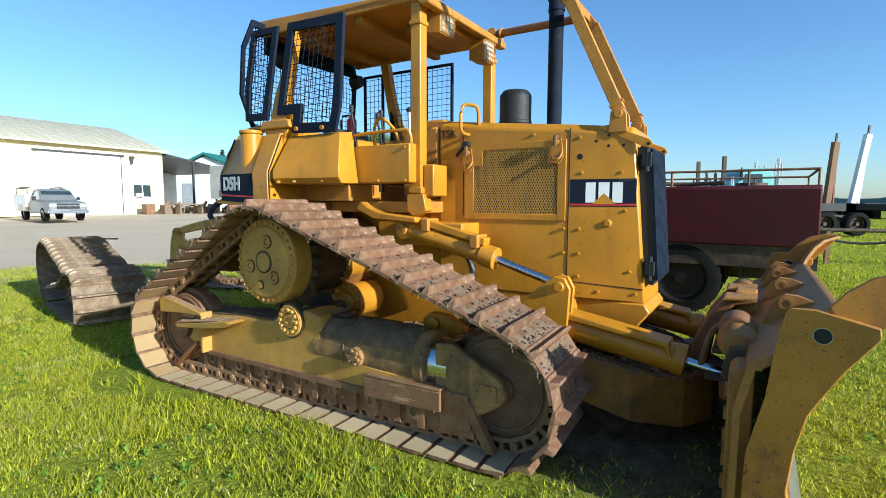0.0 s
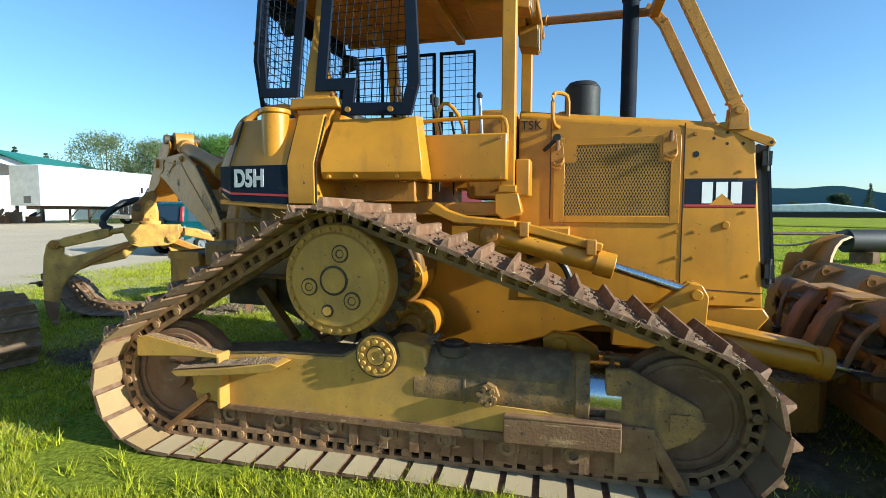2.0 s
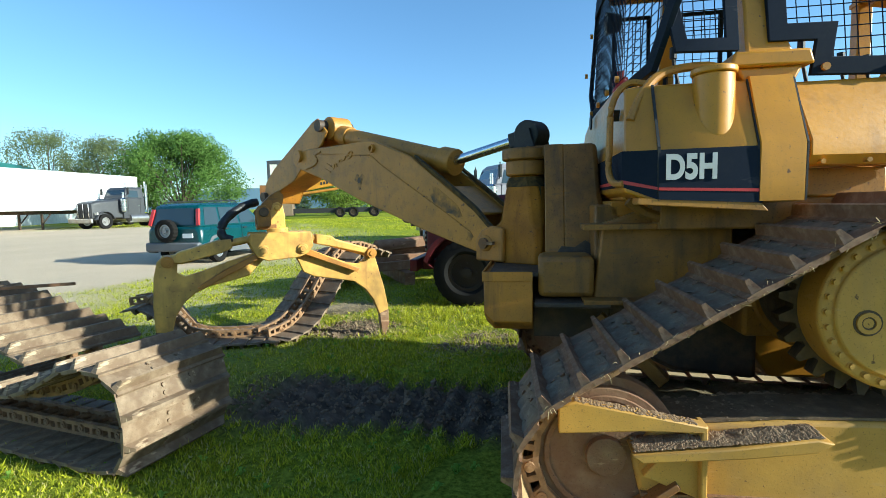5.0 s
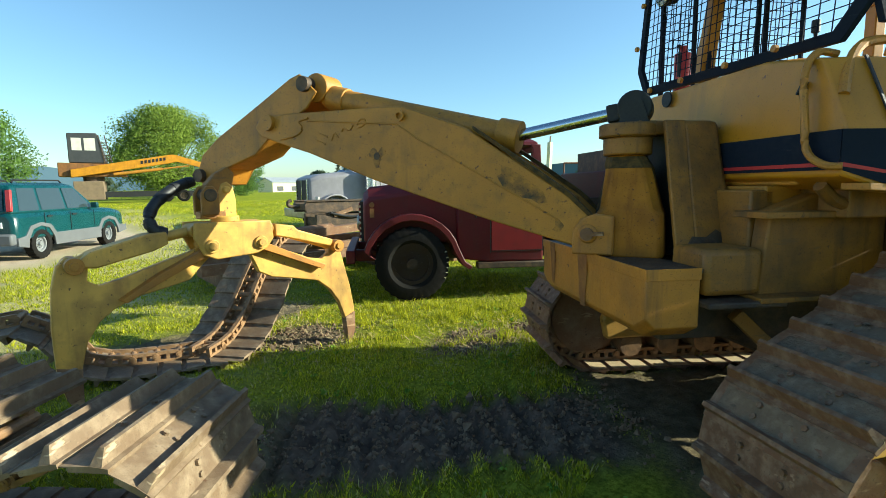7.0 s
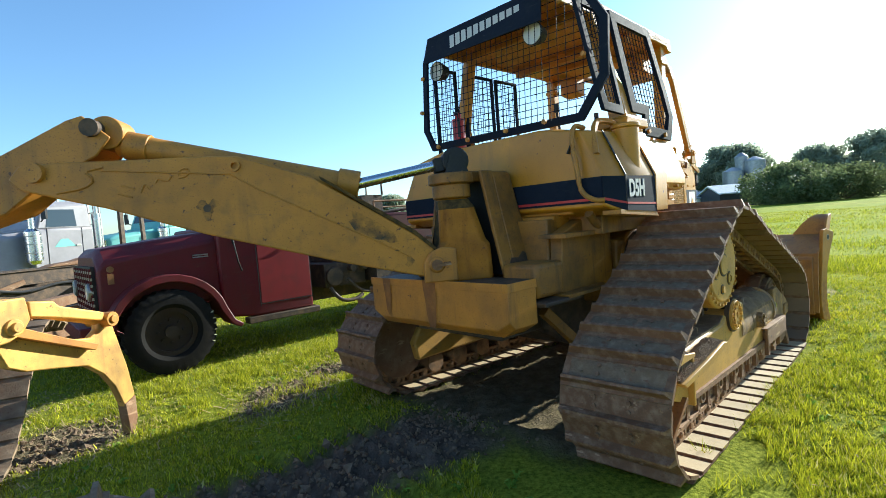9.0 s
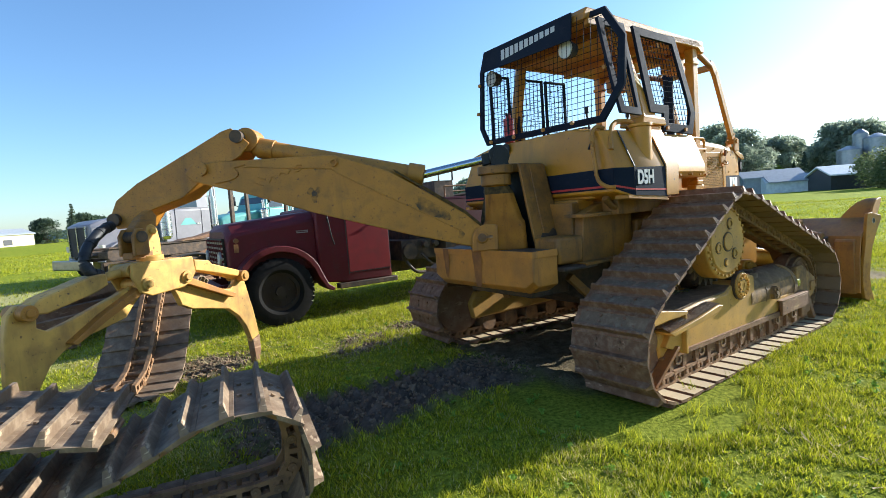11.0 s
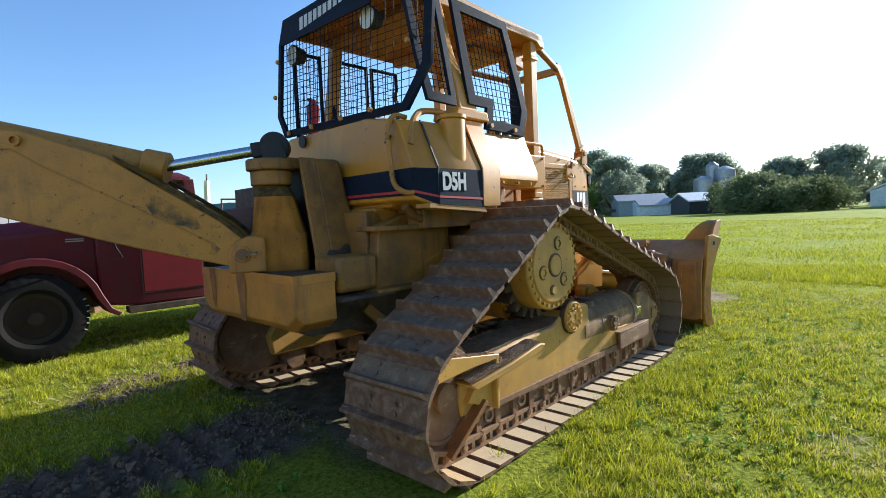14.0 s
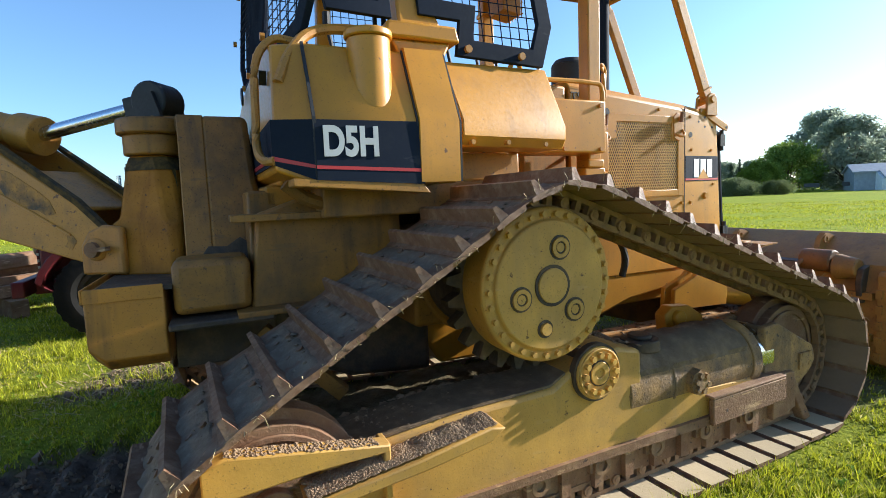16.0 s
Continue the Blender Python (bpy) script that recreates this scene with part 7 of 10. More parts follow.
part("swing_post", s, POST_STAIN, tower, "oil-stained yellow swivel post, tapered to its neck", bevel=0.012)
rings = [oct_ring(1.625, -0.002, 0.127, 0.142, 0.35), oct_ring(1.65, 0.008, 0.121, 0.132, 0.36), oct_ring(1.69, 0.018, 0.106, 0.108, 0.4)]
s = Shape().add([p for r in rings for p in r], [(r * 8 + k, r * 8 + (k + 1) % 8, r * 8 + 8 + (k + 1) % 8, r * 8 + 8 + k) for r in range(2) for k in range(8)])
part("grease_collar", s, SCRAPED, tower, "black grease round the post's neck")
for a, top, bot, w in ((-1.1, 1.63, 1.42, 0.08), (-1.75, 1.63, 1.18, 0.035), (-2.3, 1.63, 1.34, 0.09), (0.4, 1.63, 1.25, 0.10), (-0.45, 1.63, 1.22, 0.05), (2.4, 1.63, 1.3, 0.08)):
    pts = []
    for z, k in ((top, 1.0), ((top + bot) / 2, 0.8), (bot, 0.25)):
        rr = 0.134 + (1.63 - z) * 0.22
        for d in (-w * k, w * k):
            pts.append((-0.01 + (rr + 0.006) * math.cos(a + d * 3), (rr + 0.012) * math.sin(a + d * 3), z))
    part("grease_run", Shape().add(pts, [(0, 1, 3, 2), (2, 3, 5, 4)]), SCRAPED, tower, "dark grease run down the post")
for o in (-0.222, 0.222):
    s = Shape().prism([(0.05, 1.14), (0.05, 1.36), (0.15, 1.375), (0.23, 1.345), (0.275, 1.28), (0.28, 1.14)], o - 0.018, o + 0.018, "y").cyl((0.19, o - 0.032, 1.26), (0.19, o + 0.032, 1.26), 0.055, seg=20)
    part("boom_foot", s, YELLOW_RUN, boom, "yellow clevis at the boom foot", bevel=0.012)
s = Shape().cyl((0.19, -0.275, 1.26), (0.19, 0.275, 1.26), 0.036, seg=16).cyl((0.11, -0.28, 1.265), (0.11, -0.20, 1.265), 0.018, seg=8)
for y in (-0.272, 0.272):
    s.bar((0.10, y, 1.265), (0.20, y, 1.258), 0.03, 0.02)
part("foot_pin", s, RUST, boom, "rusty pin with a keeper bar")
# main boom: a deep box that swells towards the elbow
outline = [(0.16, 1.20), (0.26, 1.18), (0.80, 1.325), (1.64, 1.585), (2.20, 1.79), (2.44, 1.86), (2.66, 1.93), (2.72, 2.0), (2.66, 2.075), (2.40, 2.085), (2.18, 2.08), (1.55, 2.07), (1.40, 2.06), (0.96, 1.90), (0.32, 1.48), (0.20, 1.37)]
s = Shape().prism(outline, -0.20, -0.175, "y").prism(outline, 0.175, 0.20, "y")
low = [(0.26, 1.18), (0.80, 1.325), (1.64, 1.585), (2.20, 1.79), (2.44, 1.86)]
s.prism(low + [(x, z + 0.022) for x, z in low[::-1]], -0.18, 0.18, "y")
top = [(0.32, 1.46), (0.62, 1.66)]
s.prism(top + [(x, z - 0.022) for x, z in top[::-1]], -0.18, 0.18, "y")
main = part("main_boom", s, YELLOW_OLD, boom, "long weathered yellow box boom", bevel=0.012)
for sy in (-1, 1):
    part("weld_seam", Shape().tube([(0.36, sy * 0.202, 1.33), (0.55, sy * 0.202, 1.44), (1.30, sy * 0.202, 1.85), (1.45, sy * 0.202, 1.95), (2.2, sy * 0.202, 2.02)], 0.006), YELLOW_OLD, main)
    part("pin_boss", Shape().cyl((1.42, sy * 0.19, 2.0), (1.42, sy * 0.225, 2.0), 0.035, seg=16, inner=0.02), YELLOW_OLD, main)
    part("pin_boss", Shape().cyl((2.57, sy * 0.19, 2.03), (2.57, sy * 0.235, 2.03), 0.06, seg=18), YELLOW_OLD, main)
    part("weld_seam", Shape().tube([(2.46, sy * 0.203, 1.90), (2.30, sy * 0.203, 1.92), (2.24, sy * 0.203, 1.97), (2.30, sy * 0.203, 2.02), (2.19, sy * 0.203, 2.04)], 0.008, smooth=1), YELLOW_OLD, main)
    # bare scraped steel near the foot
    patch = [(0.43, 1.435), (0.46, 1.50), (0.53, 1.555), (0.60, 1.60), (0.67, 1.645), (0.72, 1.66), (0.715, 1.61), (0.745, 1.595), (0.71, 1.535), (0.65, 1.50), (0.60, 1.465), (0.53, 1.455), (0.48, 1.425)]
    part("scraped_patch", Shape().prism(patch, sy * 0.2, sy * 0.2022, "y"), FLAKED, main, "flaked patch of bare dark steel")
    spot = [(0.33, 1.30), (0.36, 1.335), (0.385, 1.34), (0.38, 1.30), (0.40, 1.275), (0.36, 1.26)]
    part("scraped_patch", Shape().prism(spot, sy * 0.2, sy * 0.2022, "y"), FLAKED, main, "flaked patch of bare dark steel")
s = Shape()
rim = [(0.18, 1.345), (0.32, 1.475), (0.62, 1.685), (0.90, 1.88), (0.91, 1.905), (0.60, 1.70), (0.31, 1.50), (0.17, 1.365)]
for y in (-0.1875, 0.1875):
    s.prism(rim, y - 0.0175, y + 0.0175, "y")
part("oily_edge", s, SCRAPED, main, "oil-blackened upper edge of the boom")
for sy in (-1, 1):
    part("oil_splash", Shape().prism([(1.61 + (0.05 + 0.022 * math.sin(3 * a) + 0.012 * math.sin(7 * a + 1)) * math.cos(a), 1.745 + (0.055 + 0.02 * math.sin(3 * a) + 0.014 * math.sin(5 * a + 2)) * math.sin(a)) for a in [k * math.pi / 12 for k in range(24)]], sy * 0.199, sy * 0.2022, "y"), FLAKED, main, "ragged oily splash round the hole")
    s = Shape().cyl((1.61, sy * 0.199, 1.745), (1.61, sy * 0.2045, 1.745), 0.024, seg=14)
    part("boom_hole", s, STEEL_DARK, main, "greasy black hole in the boom side")
for sy in (-1, 1):
    strokes = [[(2.04, 1.845), (2.12, 1.875)], [(2.02, 1.895), (2.10, 1.925)], [(1.99, 1.87), (1.96, 1.93), (1.93, 1.885)], [(1.90, 1.925), (1.88, 1.955), (1.83, 1.925), (1.80, 1.965)], [(1.76, 1.945), (1.71, 1.955), (1.69, 2.0), (1.74, 2.005), (1.765, 1.965)]]
    for q in strokes:
        part("raised_mark", Shape().tube([(x, sy * 0.202, z) for x, z in q], 0.006, smooth=1), YELLOW_OLD, main, "raised welded stroke on the boom side")
# stick beyond the elbow
st = [(2.15, 2.23), (2.30, 2.37), (2.39, 2.345), (2.69, 2.195), (3.18, 1.955), (3.38, 1.82), (3.46, 1.66), (3.40, 1.57), (3.22, 1.57), (3.12, 1.70), (2.78, 1.80), (2.56, 1.97), (2.42, 2.03), (2.24, 2.12)]
s = Shape().prism(st, -0.155, -0.135, "y").prism(st, 0.135, 0.155, "y")
rim = [(2.39, 2.345), (2.69, 2.195), (3.18, 1.955), (3.38, 1.82)]
s.prism(rim + [(x, z - 0.02) for x, z in rim[::-1]], -0.14, 0.14, "y")
rim = [(2.60, 1.94), (2.78, 1.80), (3.12, 1.70), (3.22, 1.57)]
s.prism(rim + [(x + 0.01, z + 0.02) for x, z in rim[::-1]], -0.14, 0.14, "y")
stick = part("stick", s, YELLOW_OLD, boom, "short yellow stick past the elbow", bevel=0.01)
part("elbow_pin", Shape().cyl((2.25, -0.19, 2.29), (2.25, 0.19, 2.29), 0.055, seg=18), STEEL_DARK, stick, "dark greased pin")
part("tip_pin", Shape().cyl((3.40, -0.20, 1.65), (3.40, 0.20, 1.65), 0.055, seg=18), STEEL_DARK, stick, "dark greased pin")
s = Shape().cyl((2.16, 0, 2.21), (0.73, 0, 1.852), 0.08, seg=24).cyl((0.80, 0, 1.868), (0.66, 0, 1.836), 0.102, seg=24).cyl((2.20, -0.10, 2.27), (2.20, 0.10, 2.27), 0.105, seg=24).cyl((2.12, 0, 2.20), (1.98, 0, 2.166), 0.092, seg=24)
s.tube([(1.9, -0.05, 2.08), (1.85, -0.02, 2.02)], 0.02)
cyl = part("boom_cylinder", s, YELLOW_OLD, boom, "fat yellow hydraulic cylinder on top of the boom", bevel=0.006)
part("chrome_rod", Shape().cyl((0.67, 0, 1.85), (0.02, 0, 1.955), 0.036, seg=18), CHROME, cyl, "bright chrome rod")
s = Shape().cyl((-0.02, -0.075, 1.962), (-0.02, 0.075, 1.962), 0.095, seg=26).bar((0.06, 0, 1.945), (0.13, 0, 1.935), 0.12, 0.10)
eye_ob = part("rod_eye", s, MATT_BLACK, cyl, "black rod end eye", bevel=0.01)
s = Shape()
for o in (-0.085, 0.085):
    s.prism([(-0.10, 1.88), (-0.06, 2.0), (0.02, 2.0), (0.06, 1.88)], o - 0.012, o + 0.012, "y")
s.bolts((-0.02, -0.098, 1.962), (0, -1, 0), 0.0, 1, 0.03, 0.02, 12)
part("rod_clevis", s, MATT_BLACK, eye_ob)

# ---- log grapple ----
GRAP = pose(-3.26, 8.40, 0, 0, 0, 4)
grapple = thing("log_grapple", GRAP, "yellow log grapple with two curved tongs, hanging from the boom", "grapple")
plate = [(-0.32, 1.28), (0.30, 1.27), (0.32, 1.12), (0.26, 1.04), (0.17, 1.0), (-0.16, 0.98), (-0.26, 1.02), (-0.33, 1.16)]
s = Shape().prism(plate, -0.14, -0.11, "y").prism(plate, 0.11, 0.14, "y").box((-0.28, -0.12, 1.25), (0.27, 0.12, 1.27))
head_ob = part("grapple_head", s, YELLOW_PALE, grapple, "yellow grapple head plates", bevel=0.012)
for x in (-0.20, 0.20):
    part("tong_pin", Shape().cyl((x, -0.185, 1.09), (x, 0.185, 1.09), 0.032, seg=16).cyl((x, -0.16, 1.09), (x, 0.16, 1.09), 0.055, seg=18), YELLOW_PALE, head_ob, bevel=0.004)
s = Shape().cyl((-0.03, 0, 1.265), (-0.03, 0, 1.32), 0.11, seg=20).prism([(-0.11, 1.31), (-0.11, 1.48), (-0.07, 1.58), (-0.02, 1.60), (0.03, 1.56), (0.05, 1.45), (0.05, 1.31)], -0.055, 0.055, "y").cyl((-0.03, -0.09, 1.53), (-0.03, 0.09, 1.53), 0.03, seg=14)
rot_ob = part("rotator", s, YELLOW_PALE, grapple, "pale yellow rotator and swivel link", bevel=0.012)
s = Shape().prism([(-0.24, 1.33), (-0.24, 1.50), (-0.20, 1.56), (-0.14, 1.56), (-0.10, 1.50), (-0.10, 1.33)], -0.10, -0.06, "y").prism([(-0.24, 1.33), (-0.24, 1.50), (-0.20, 1.56), (-0.14, 1.56), (-0.10, 1.50), (-0.10, 1.33)], 0.06, 0.10, "y").box((-0.24, -0.06, 1.30), (-0.04, 0.06, 1.36))
link = part("swivel_clevis", s, YELLOW_STAIN_SHADE, rot_ob, "grimy yellow clevis beside the rotator", bevel=0.01)
part("clevis_pin", Shape().cyl((-0.17, -0.115, 1.49), (-0.17, 0.115, 1.49), 0.05, seg=20), STEEL_DARK, link, "greasy pin", bevel=0.006)
part("swivel_link", Shape().prism([(-0.19, 1.46), (-0.19, 1.56), (-0.10, 1.66), (0.0, 1.72), (0.05, 1.66), (0.02, 1.52), (-0.08, 1.44)], -0.05, 0.05, "y"), YELLOW_STAIN_SHADE, rot_ob, "grimy yellow swivel link", bevel=0.012)
line = [(-0.20, 0.20, 1.60), (-0.30, 0.16, 1.575), (-0.42, 0.10, 1.52), (-0.54, 0.06, 1.42), (-0.59, 0.03, 1.32), (-0.57, 0.0, 1.235), (-0.48, 0.0, 1.21)]
hose = part("wrapped_hose", Shape().tube(line, 0.042, seg=12, smooth=2), HOSE, grapple, "thick black wrapped hose")
for k in range(6):
    p, q = Vector(line[k]), Vector(line[k + 1])
    c, d = (p + q) / 2, (q - p).normalized() * 0.02
    part("hose_tie", Shape().cyl(c - d, c + d, 0.046, seg=12), MATT_BLACK, hose)
# the tong over the spare tracks, with a deep back
DEEP_TONG = (
    [(-0.15, 1.15), (-0.30, 1.06), (-0.54, 0.99), (-0.78, 0.91), (-0.94, 0.87), (-1.01, 0.91), (-1.0, 1.0), (-1.04, 1.08), (-1.12, 1.09), (-1.18, 1.03), (-1.215, 0.88), (-1.235, 0.60), (-1.23, 0.30), (-1.19, 0.10), (-1.13, 0.0), (-1.10, 0.02), (-1.09, 0.29), (-1.04, 0.48), (-0.96, 0.61), (-0.86, 0.69), (-0.73, 0.75), (-0.52, 0.79), (-0.34, 0.83), (-0.27, 0.91), (-0.15, 1.02)],
     [(-0.16, 1.11), (-0.14, 1.05), (-0.55, 0.86), (-0.80, 0.73), (-0.84, 0.755), (-0.58, 0.91)],
     [(-1.05, 1.07), (-0.99, 1.115), (-0.63, 1.215), (-0.50, 1.225), (-0.49, 1.13), (-0.60, 1.085), (-0.96, 1.0), (-1.03, 1.01)],
     ((-1.085, 1.03), (-0.52, 1.175), (-0.29, 1.215)), [(-1.232, 0.34), (-1.19, 0.10), (-1.13, -0.004), (-1.097, 0.02), (-1.086, 0.30)])
# the slimmer one beside the truck
SLIM_TONG = (
    [(0.13, 1.15), (0.30, 1.07), (0.50, 0.98), (0.72, 0.89), (0.84, 0.87), (0.91, 0.92), (0.925, 1.0), (0.98, 1.04), (1.03, 1.0), (1.085, 0.80), (1.15, 0.56), (1.19, 0.33), (1.19, 0.12), (1.14, -0.01), (1.105, 0.0), (1.08, 0.24), (1.01, 0.43), (0.92, 0.56), (0.79, 0.665), (0.55, 0.72), (0.34, 0.76), (0.22, 0.82), (0.18, 0.92), (0.13, 1.02)],
     [(0.16, 1.11), (0.20, 1.11), (0.62, 0.915), (0.84, 0.82), (0.80, 0.785), (0.56, 0.885), (0.14, 1.06)],
     [(0.36, 1.235), (0.54, 1.205), (0.58, 1.165), (0.94, 1.05), (0.92, 0.985), (0.56, 1.08), (0.36, 1.125)],
     ((0.985, 0.985), (0.52, 1.14), (0.29, 1.20)), [(1.19, 0.30), (1.19, 0.12), (1.14, -0.014), (1.102, 0.0), (1.078, 0.26)])
for web, flange, guard, (eye, mid, foot), tip in (DEEP_TONG, SLIM_TONG):
    tg = part("tong", Shape().prism(web, -0.032, 0.032, "y"), YELLOW_PALE, grapple, "curved yellow tong, rusty at its tip", bevel=0.01)
    part("tong_flange", Shape().prism(flange, -0.11, 0.11, "y"), YELLOW_RUN, tg, "flange plate with rust runs", bevel=0.005)
    part("tong_tip", Shape().prism(tip, -0.04, 0.04, "y"), RUST, tg, "worn rusty tong tip", bevel=0.006)
    part("pin_eye", Shape().cyl((eye[0], -0.11, eye[1]), (eye[0], 0.11, eye[1]), 0.058, seg=20).cyl((eye[0], -0.125, eye[1]), (eye[0], 0.125, eye[1]), 0.03, seg=14), YELLOW_OLD, tg, "greasy pin eye", bevel=0.004)
    cy = part("tong_cylinder", Shape().cyl((eye[0], 0, eye[1]), (mid[0], 0, mid[1]), 0.05, seg=18).cyl((mid[0], 0, mid[1]), (foot[0], 0, foot[1]), 0.038, seg=16).cyl((foot[0], -0.10, foot[1]), (foot[0], 0.10, foot[1]), 0.052, seg=16), YELLOW_PALE, grapple, "yellow tong cylinder", bevel=0.005)
    part("cylinder_guard", Shape().prism(guard, -0.085, 0.085, "y"), YELLOW_PALE, cy, "bent yellow guard over the cylinder", bevel=0.012)

# ---- spare crawler tracks on the ground ----
def loose_track(m, pts, label, seed, jitter=0.05):
    """A length of track chain with its shoes, laid along a line of (x, z) points in its own upright plane."""
    root = thing("spare_track", m, label, "track chain", group="spare crawler tracks")
    build_track("", along(pts, 0.176), -0.03, root, "rusty link chain with bar shoes", jitter, seed, SPARE_SHOE_MESH)
    return root


def bow(pts, n=3):
    pts = [Vector((a, b, 0)) for a, b in pts]
    for _ in range(n):
        out = [pts[0]]
        for a, b in zip(pts, pts[1:]):
            out += [a * 0.75 + b * 0.25, a * 0.25 + b * 0.75]
        pts = out + [pts[-1]]
    return [(p.x, p.y) for p in pts]


# folded end nearest the path: bottom run, upright bend, top run falling back
PILE = Matrix.Translation((-4.18, 6.22, 0.0)) @ Matrix.Rotation(math.atan2(0.683, -0.730), 4, "Z")
loose_track(PILE, bow([(1.9, 0.03), (0.35, 0.03), (-0.04, 0.03), (-0.10, 0.16), (-0.10, 0.46), (-0.02, 0.60), (0.30, 0.64), (0.52, 0.55), (0.75, 0.43), (1.1, 0.36), (1.75, 0.28)], 2), "rusty spare track folded over in a loop on the grass", 21)
HEAP = Matrix.Translation((-4.72, 6.80, 0.0)) @ Matrix.Rotation(math.atan2(0.70, -0.71), 4, "Z")
loose_track(HEAP, bow([(0.0, 0.60), (0.4, 0.68), (0.9, 0.80), (1.35, 0.89), (1.75, 0.90), (2.1, 0.72), (2.12, 0.35), (1.95, 0.06), (1.5, 0.05), (1.25, 0.05)]), "rusty spare track stacked flat behind the first", 22)
LOOP = Matrix.Translation((-4.45, 9.15, 0.0)) @ Matrix.Rotation(radians(-14), 4, "Z")
loose_track(LOOP, bow([(-0.35, 0.48), (-0.15, 0.52), (0.05, 0.36), (0.16, 0.12), (0.42, 0.06), (0.8, 0.05), (1.25, 0.06)][::-1]), "rusty spare track lying bent under the grapple", 23, 0.08)
RAMP = Matrix.Translation((-3.42, 8.78, 0.0)) @ Matrix.Rotation(radians(38), 4, "Z")
loose_track(RAMP, bow([(-0.1, 0.07), (0.25, 0.10), (0.55, 0.30), (0.85, 0.62), (1.15, 0.90), (1.45, 0.98), (1.9, 0.85)][::-1]), "rusty spare track climbing over steel beams, chain side up", 24, 0.05)
s = Shape().bar((-5.62, 7.72, 0.945), (-4.96, 7.70, 0.945), 0.025, 0.025)
rod = new("steel_rod", mesh_of(s, "steel_rod", RUST))
tagged(rod, "thin rusty steel rod lying on the spare tracks", "rod")

# ---- vehicles ----
def wheel(parent, c, r, w, axis=(0, 1, 0), rim_mat=None, label="", seg=32):
    c, a = Vector(c), Vector(axis).normalized()
    h = a * (w / 2)
    n = int(r * 60)
    b = a.orthogonal().normalized()
    d = a.cross(b)
    radial = lambda t: b * math.cos(t) + d * math.sin(t)
    rows = []
    for i in range(n * 4):
        t = 2 * math.pi * (i + 0.5 * (i % 2)) / (n * 4)
        crown = r if i % 4 in (0, 1) else r - 0.011
        rows.append([c - h * 0.7 + radial(t) * r * 0.57, c - h + radial(t) * r * 0.66, c - h + radial(t) * r * 0.90, c - h * 0.85 + radial(t) * crown, c + h * 0.85 + radial(t) * crown, c + h + radial(t) * r * 0.90, c + h + radial(t) * r * 0.66, c + h * 0.7 + radial(t) * r * 0.57])
    m4 = n * 4
    s = Shape().add([p for q in rows for p in q], [(i * 8 + k, i * 8 + (k + 1) % 8, (i + 1) % m4 * 8 + (k + 1) % 8, (i + 1) % m4 * 8 + k) for i in range(m4) for k in range(8)])
    tyre = part("wheel", s, RUBBER, parent, label or "black tyre on a steel rim", bevel=0.0)
    s = Shape().cyl(c - h * 0.55, c + h * 0.55, r * 0.57, seg=24, inner=r * 0.47).cyl(c - h * 0.1, c + h * 0.1, r * 0.5, seg=24).cyl(c - h * 0.7, c + h * 0.7, r * 0.15, seg=14)
    s.bolts(c + h * 0.1, a, r * 0.27, 8, r * 0.035, 0.03).bolts(c - h * 0.1, -a, r * 0.27, 8, r * 0.035, 0.03)
    part("rim", s, rim_mat or STEEL_DARK, tyre, "steel rim with lug nuts")
    return tyre


def loft(sections, closed=True):
    """Skin through rings of equal point count."""
    s = Shape()
    n = len(sections[0])
    vs = [p for r in sections for p in r]
    fs = [(r * n + k, r * n + (k + 1) % n, (r + 1) * n + (k + 1) % n, (r + 1) * n + k) for r in range(len(sections) - 1) for k in range(n)]
    if closed:
        fs += [tuple(range(n)), tuple(range((len(sections) - 1) * n, len(sections) * n))]
    return s.add(vs, fs)


# old red tank truck: local x runs from its nose (negative) to its tail, y from its near side to its far side
RED = REAR_GEAR @ Matrix.Translation((0, 3.78, 0.0))
truck = thing("tank_truck", RED, "faded red old tank truck parked on grass beside the bulldozer", "truck")


def ring(x, y0, y1, z0, z1, c=0.12):
    return [(x, y0, z0), (x, y0, z1 - c), (x, y0 + c, z1), (x, y1 - c, z1), (x, y1, z1 - c), (x, y1, z0)]


s = loft([ring(-3.08, 0.28, 1.92, 0.80, 1.44, 0.16), ring(-3.0, 0.26, 1.94, 0.78, 1.54, 0.16), ring(-2.4, 0.22, 1.98, 0.78, 1.60, 0.14), ring(-1.80, 0.16, 2.04, 0.78, 1.66, 0.12)])
hood_r = part("hood", s, RED_PAINT, truck, "dull red rounded hood with rust at its edges", bevel=0.03)
s = loft([ring(-1.82, 0.10, 2.10, 0.55, 1.70, 0.08), ring(-1.40, 0.03, 2.17, 0.50, 1.74, 0.06), ring(-0.62, 0.03, 2.17, 0.50, 1.74, 0.06)])
cab_r = part("cab", s, RED_PAINT, truck, "faded red truck cab", bevel=0.03)
s = loft([[(-1.25, 0.165, 2.08), (-1.25, 2.035, 2.08), (-0.66, 2.06, 2.08), (-0.66, 0.14, 2.08)], [(-1.24, 0.19, 2.13), (-1.24, 2.01, 2.13), (-0.67, 2.03, 2.13), (-0.67, 0.17, 2.13)], [(-1.13, 0.33, 2.20), (-1.13, 1.87, 2.20), (-0.76, 1.87, 2.20), (-0.76, 0.33, 2.20)]])
roof_r = part("cab_roof", s, RED_PAINT, cab_r, "rounded red cab roof", bevel=0.02)
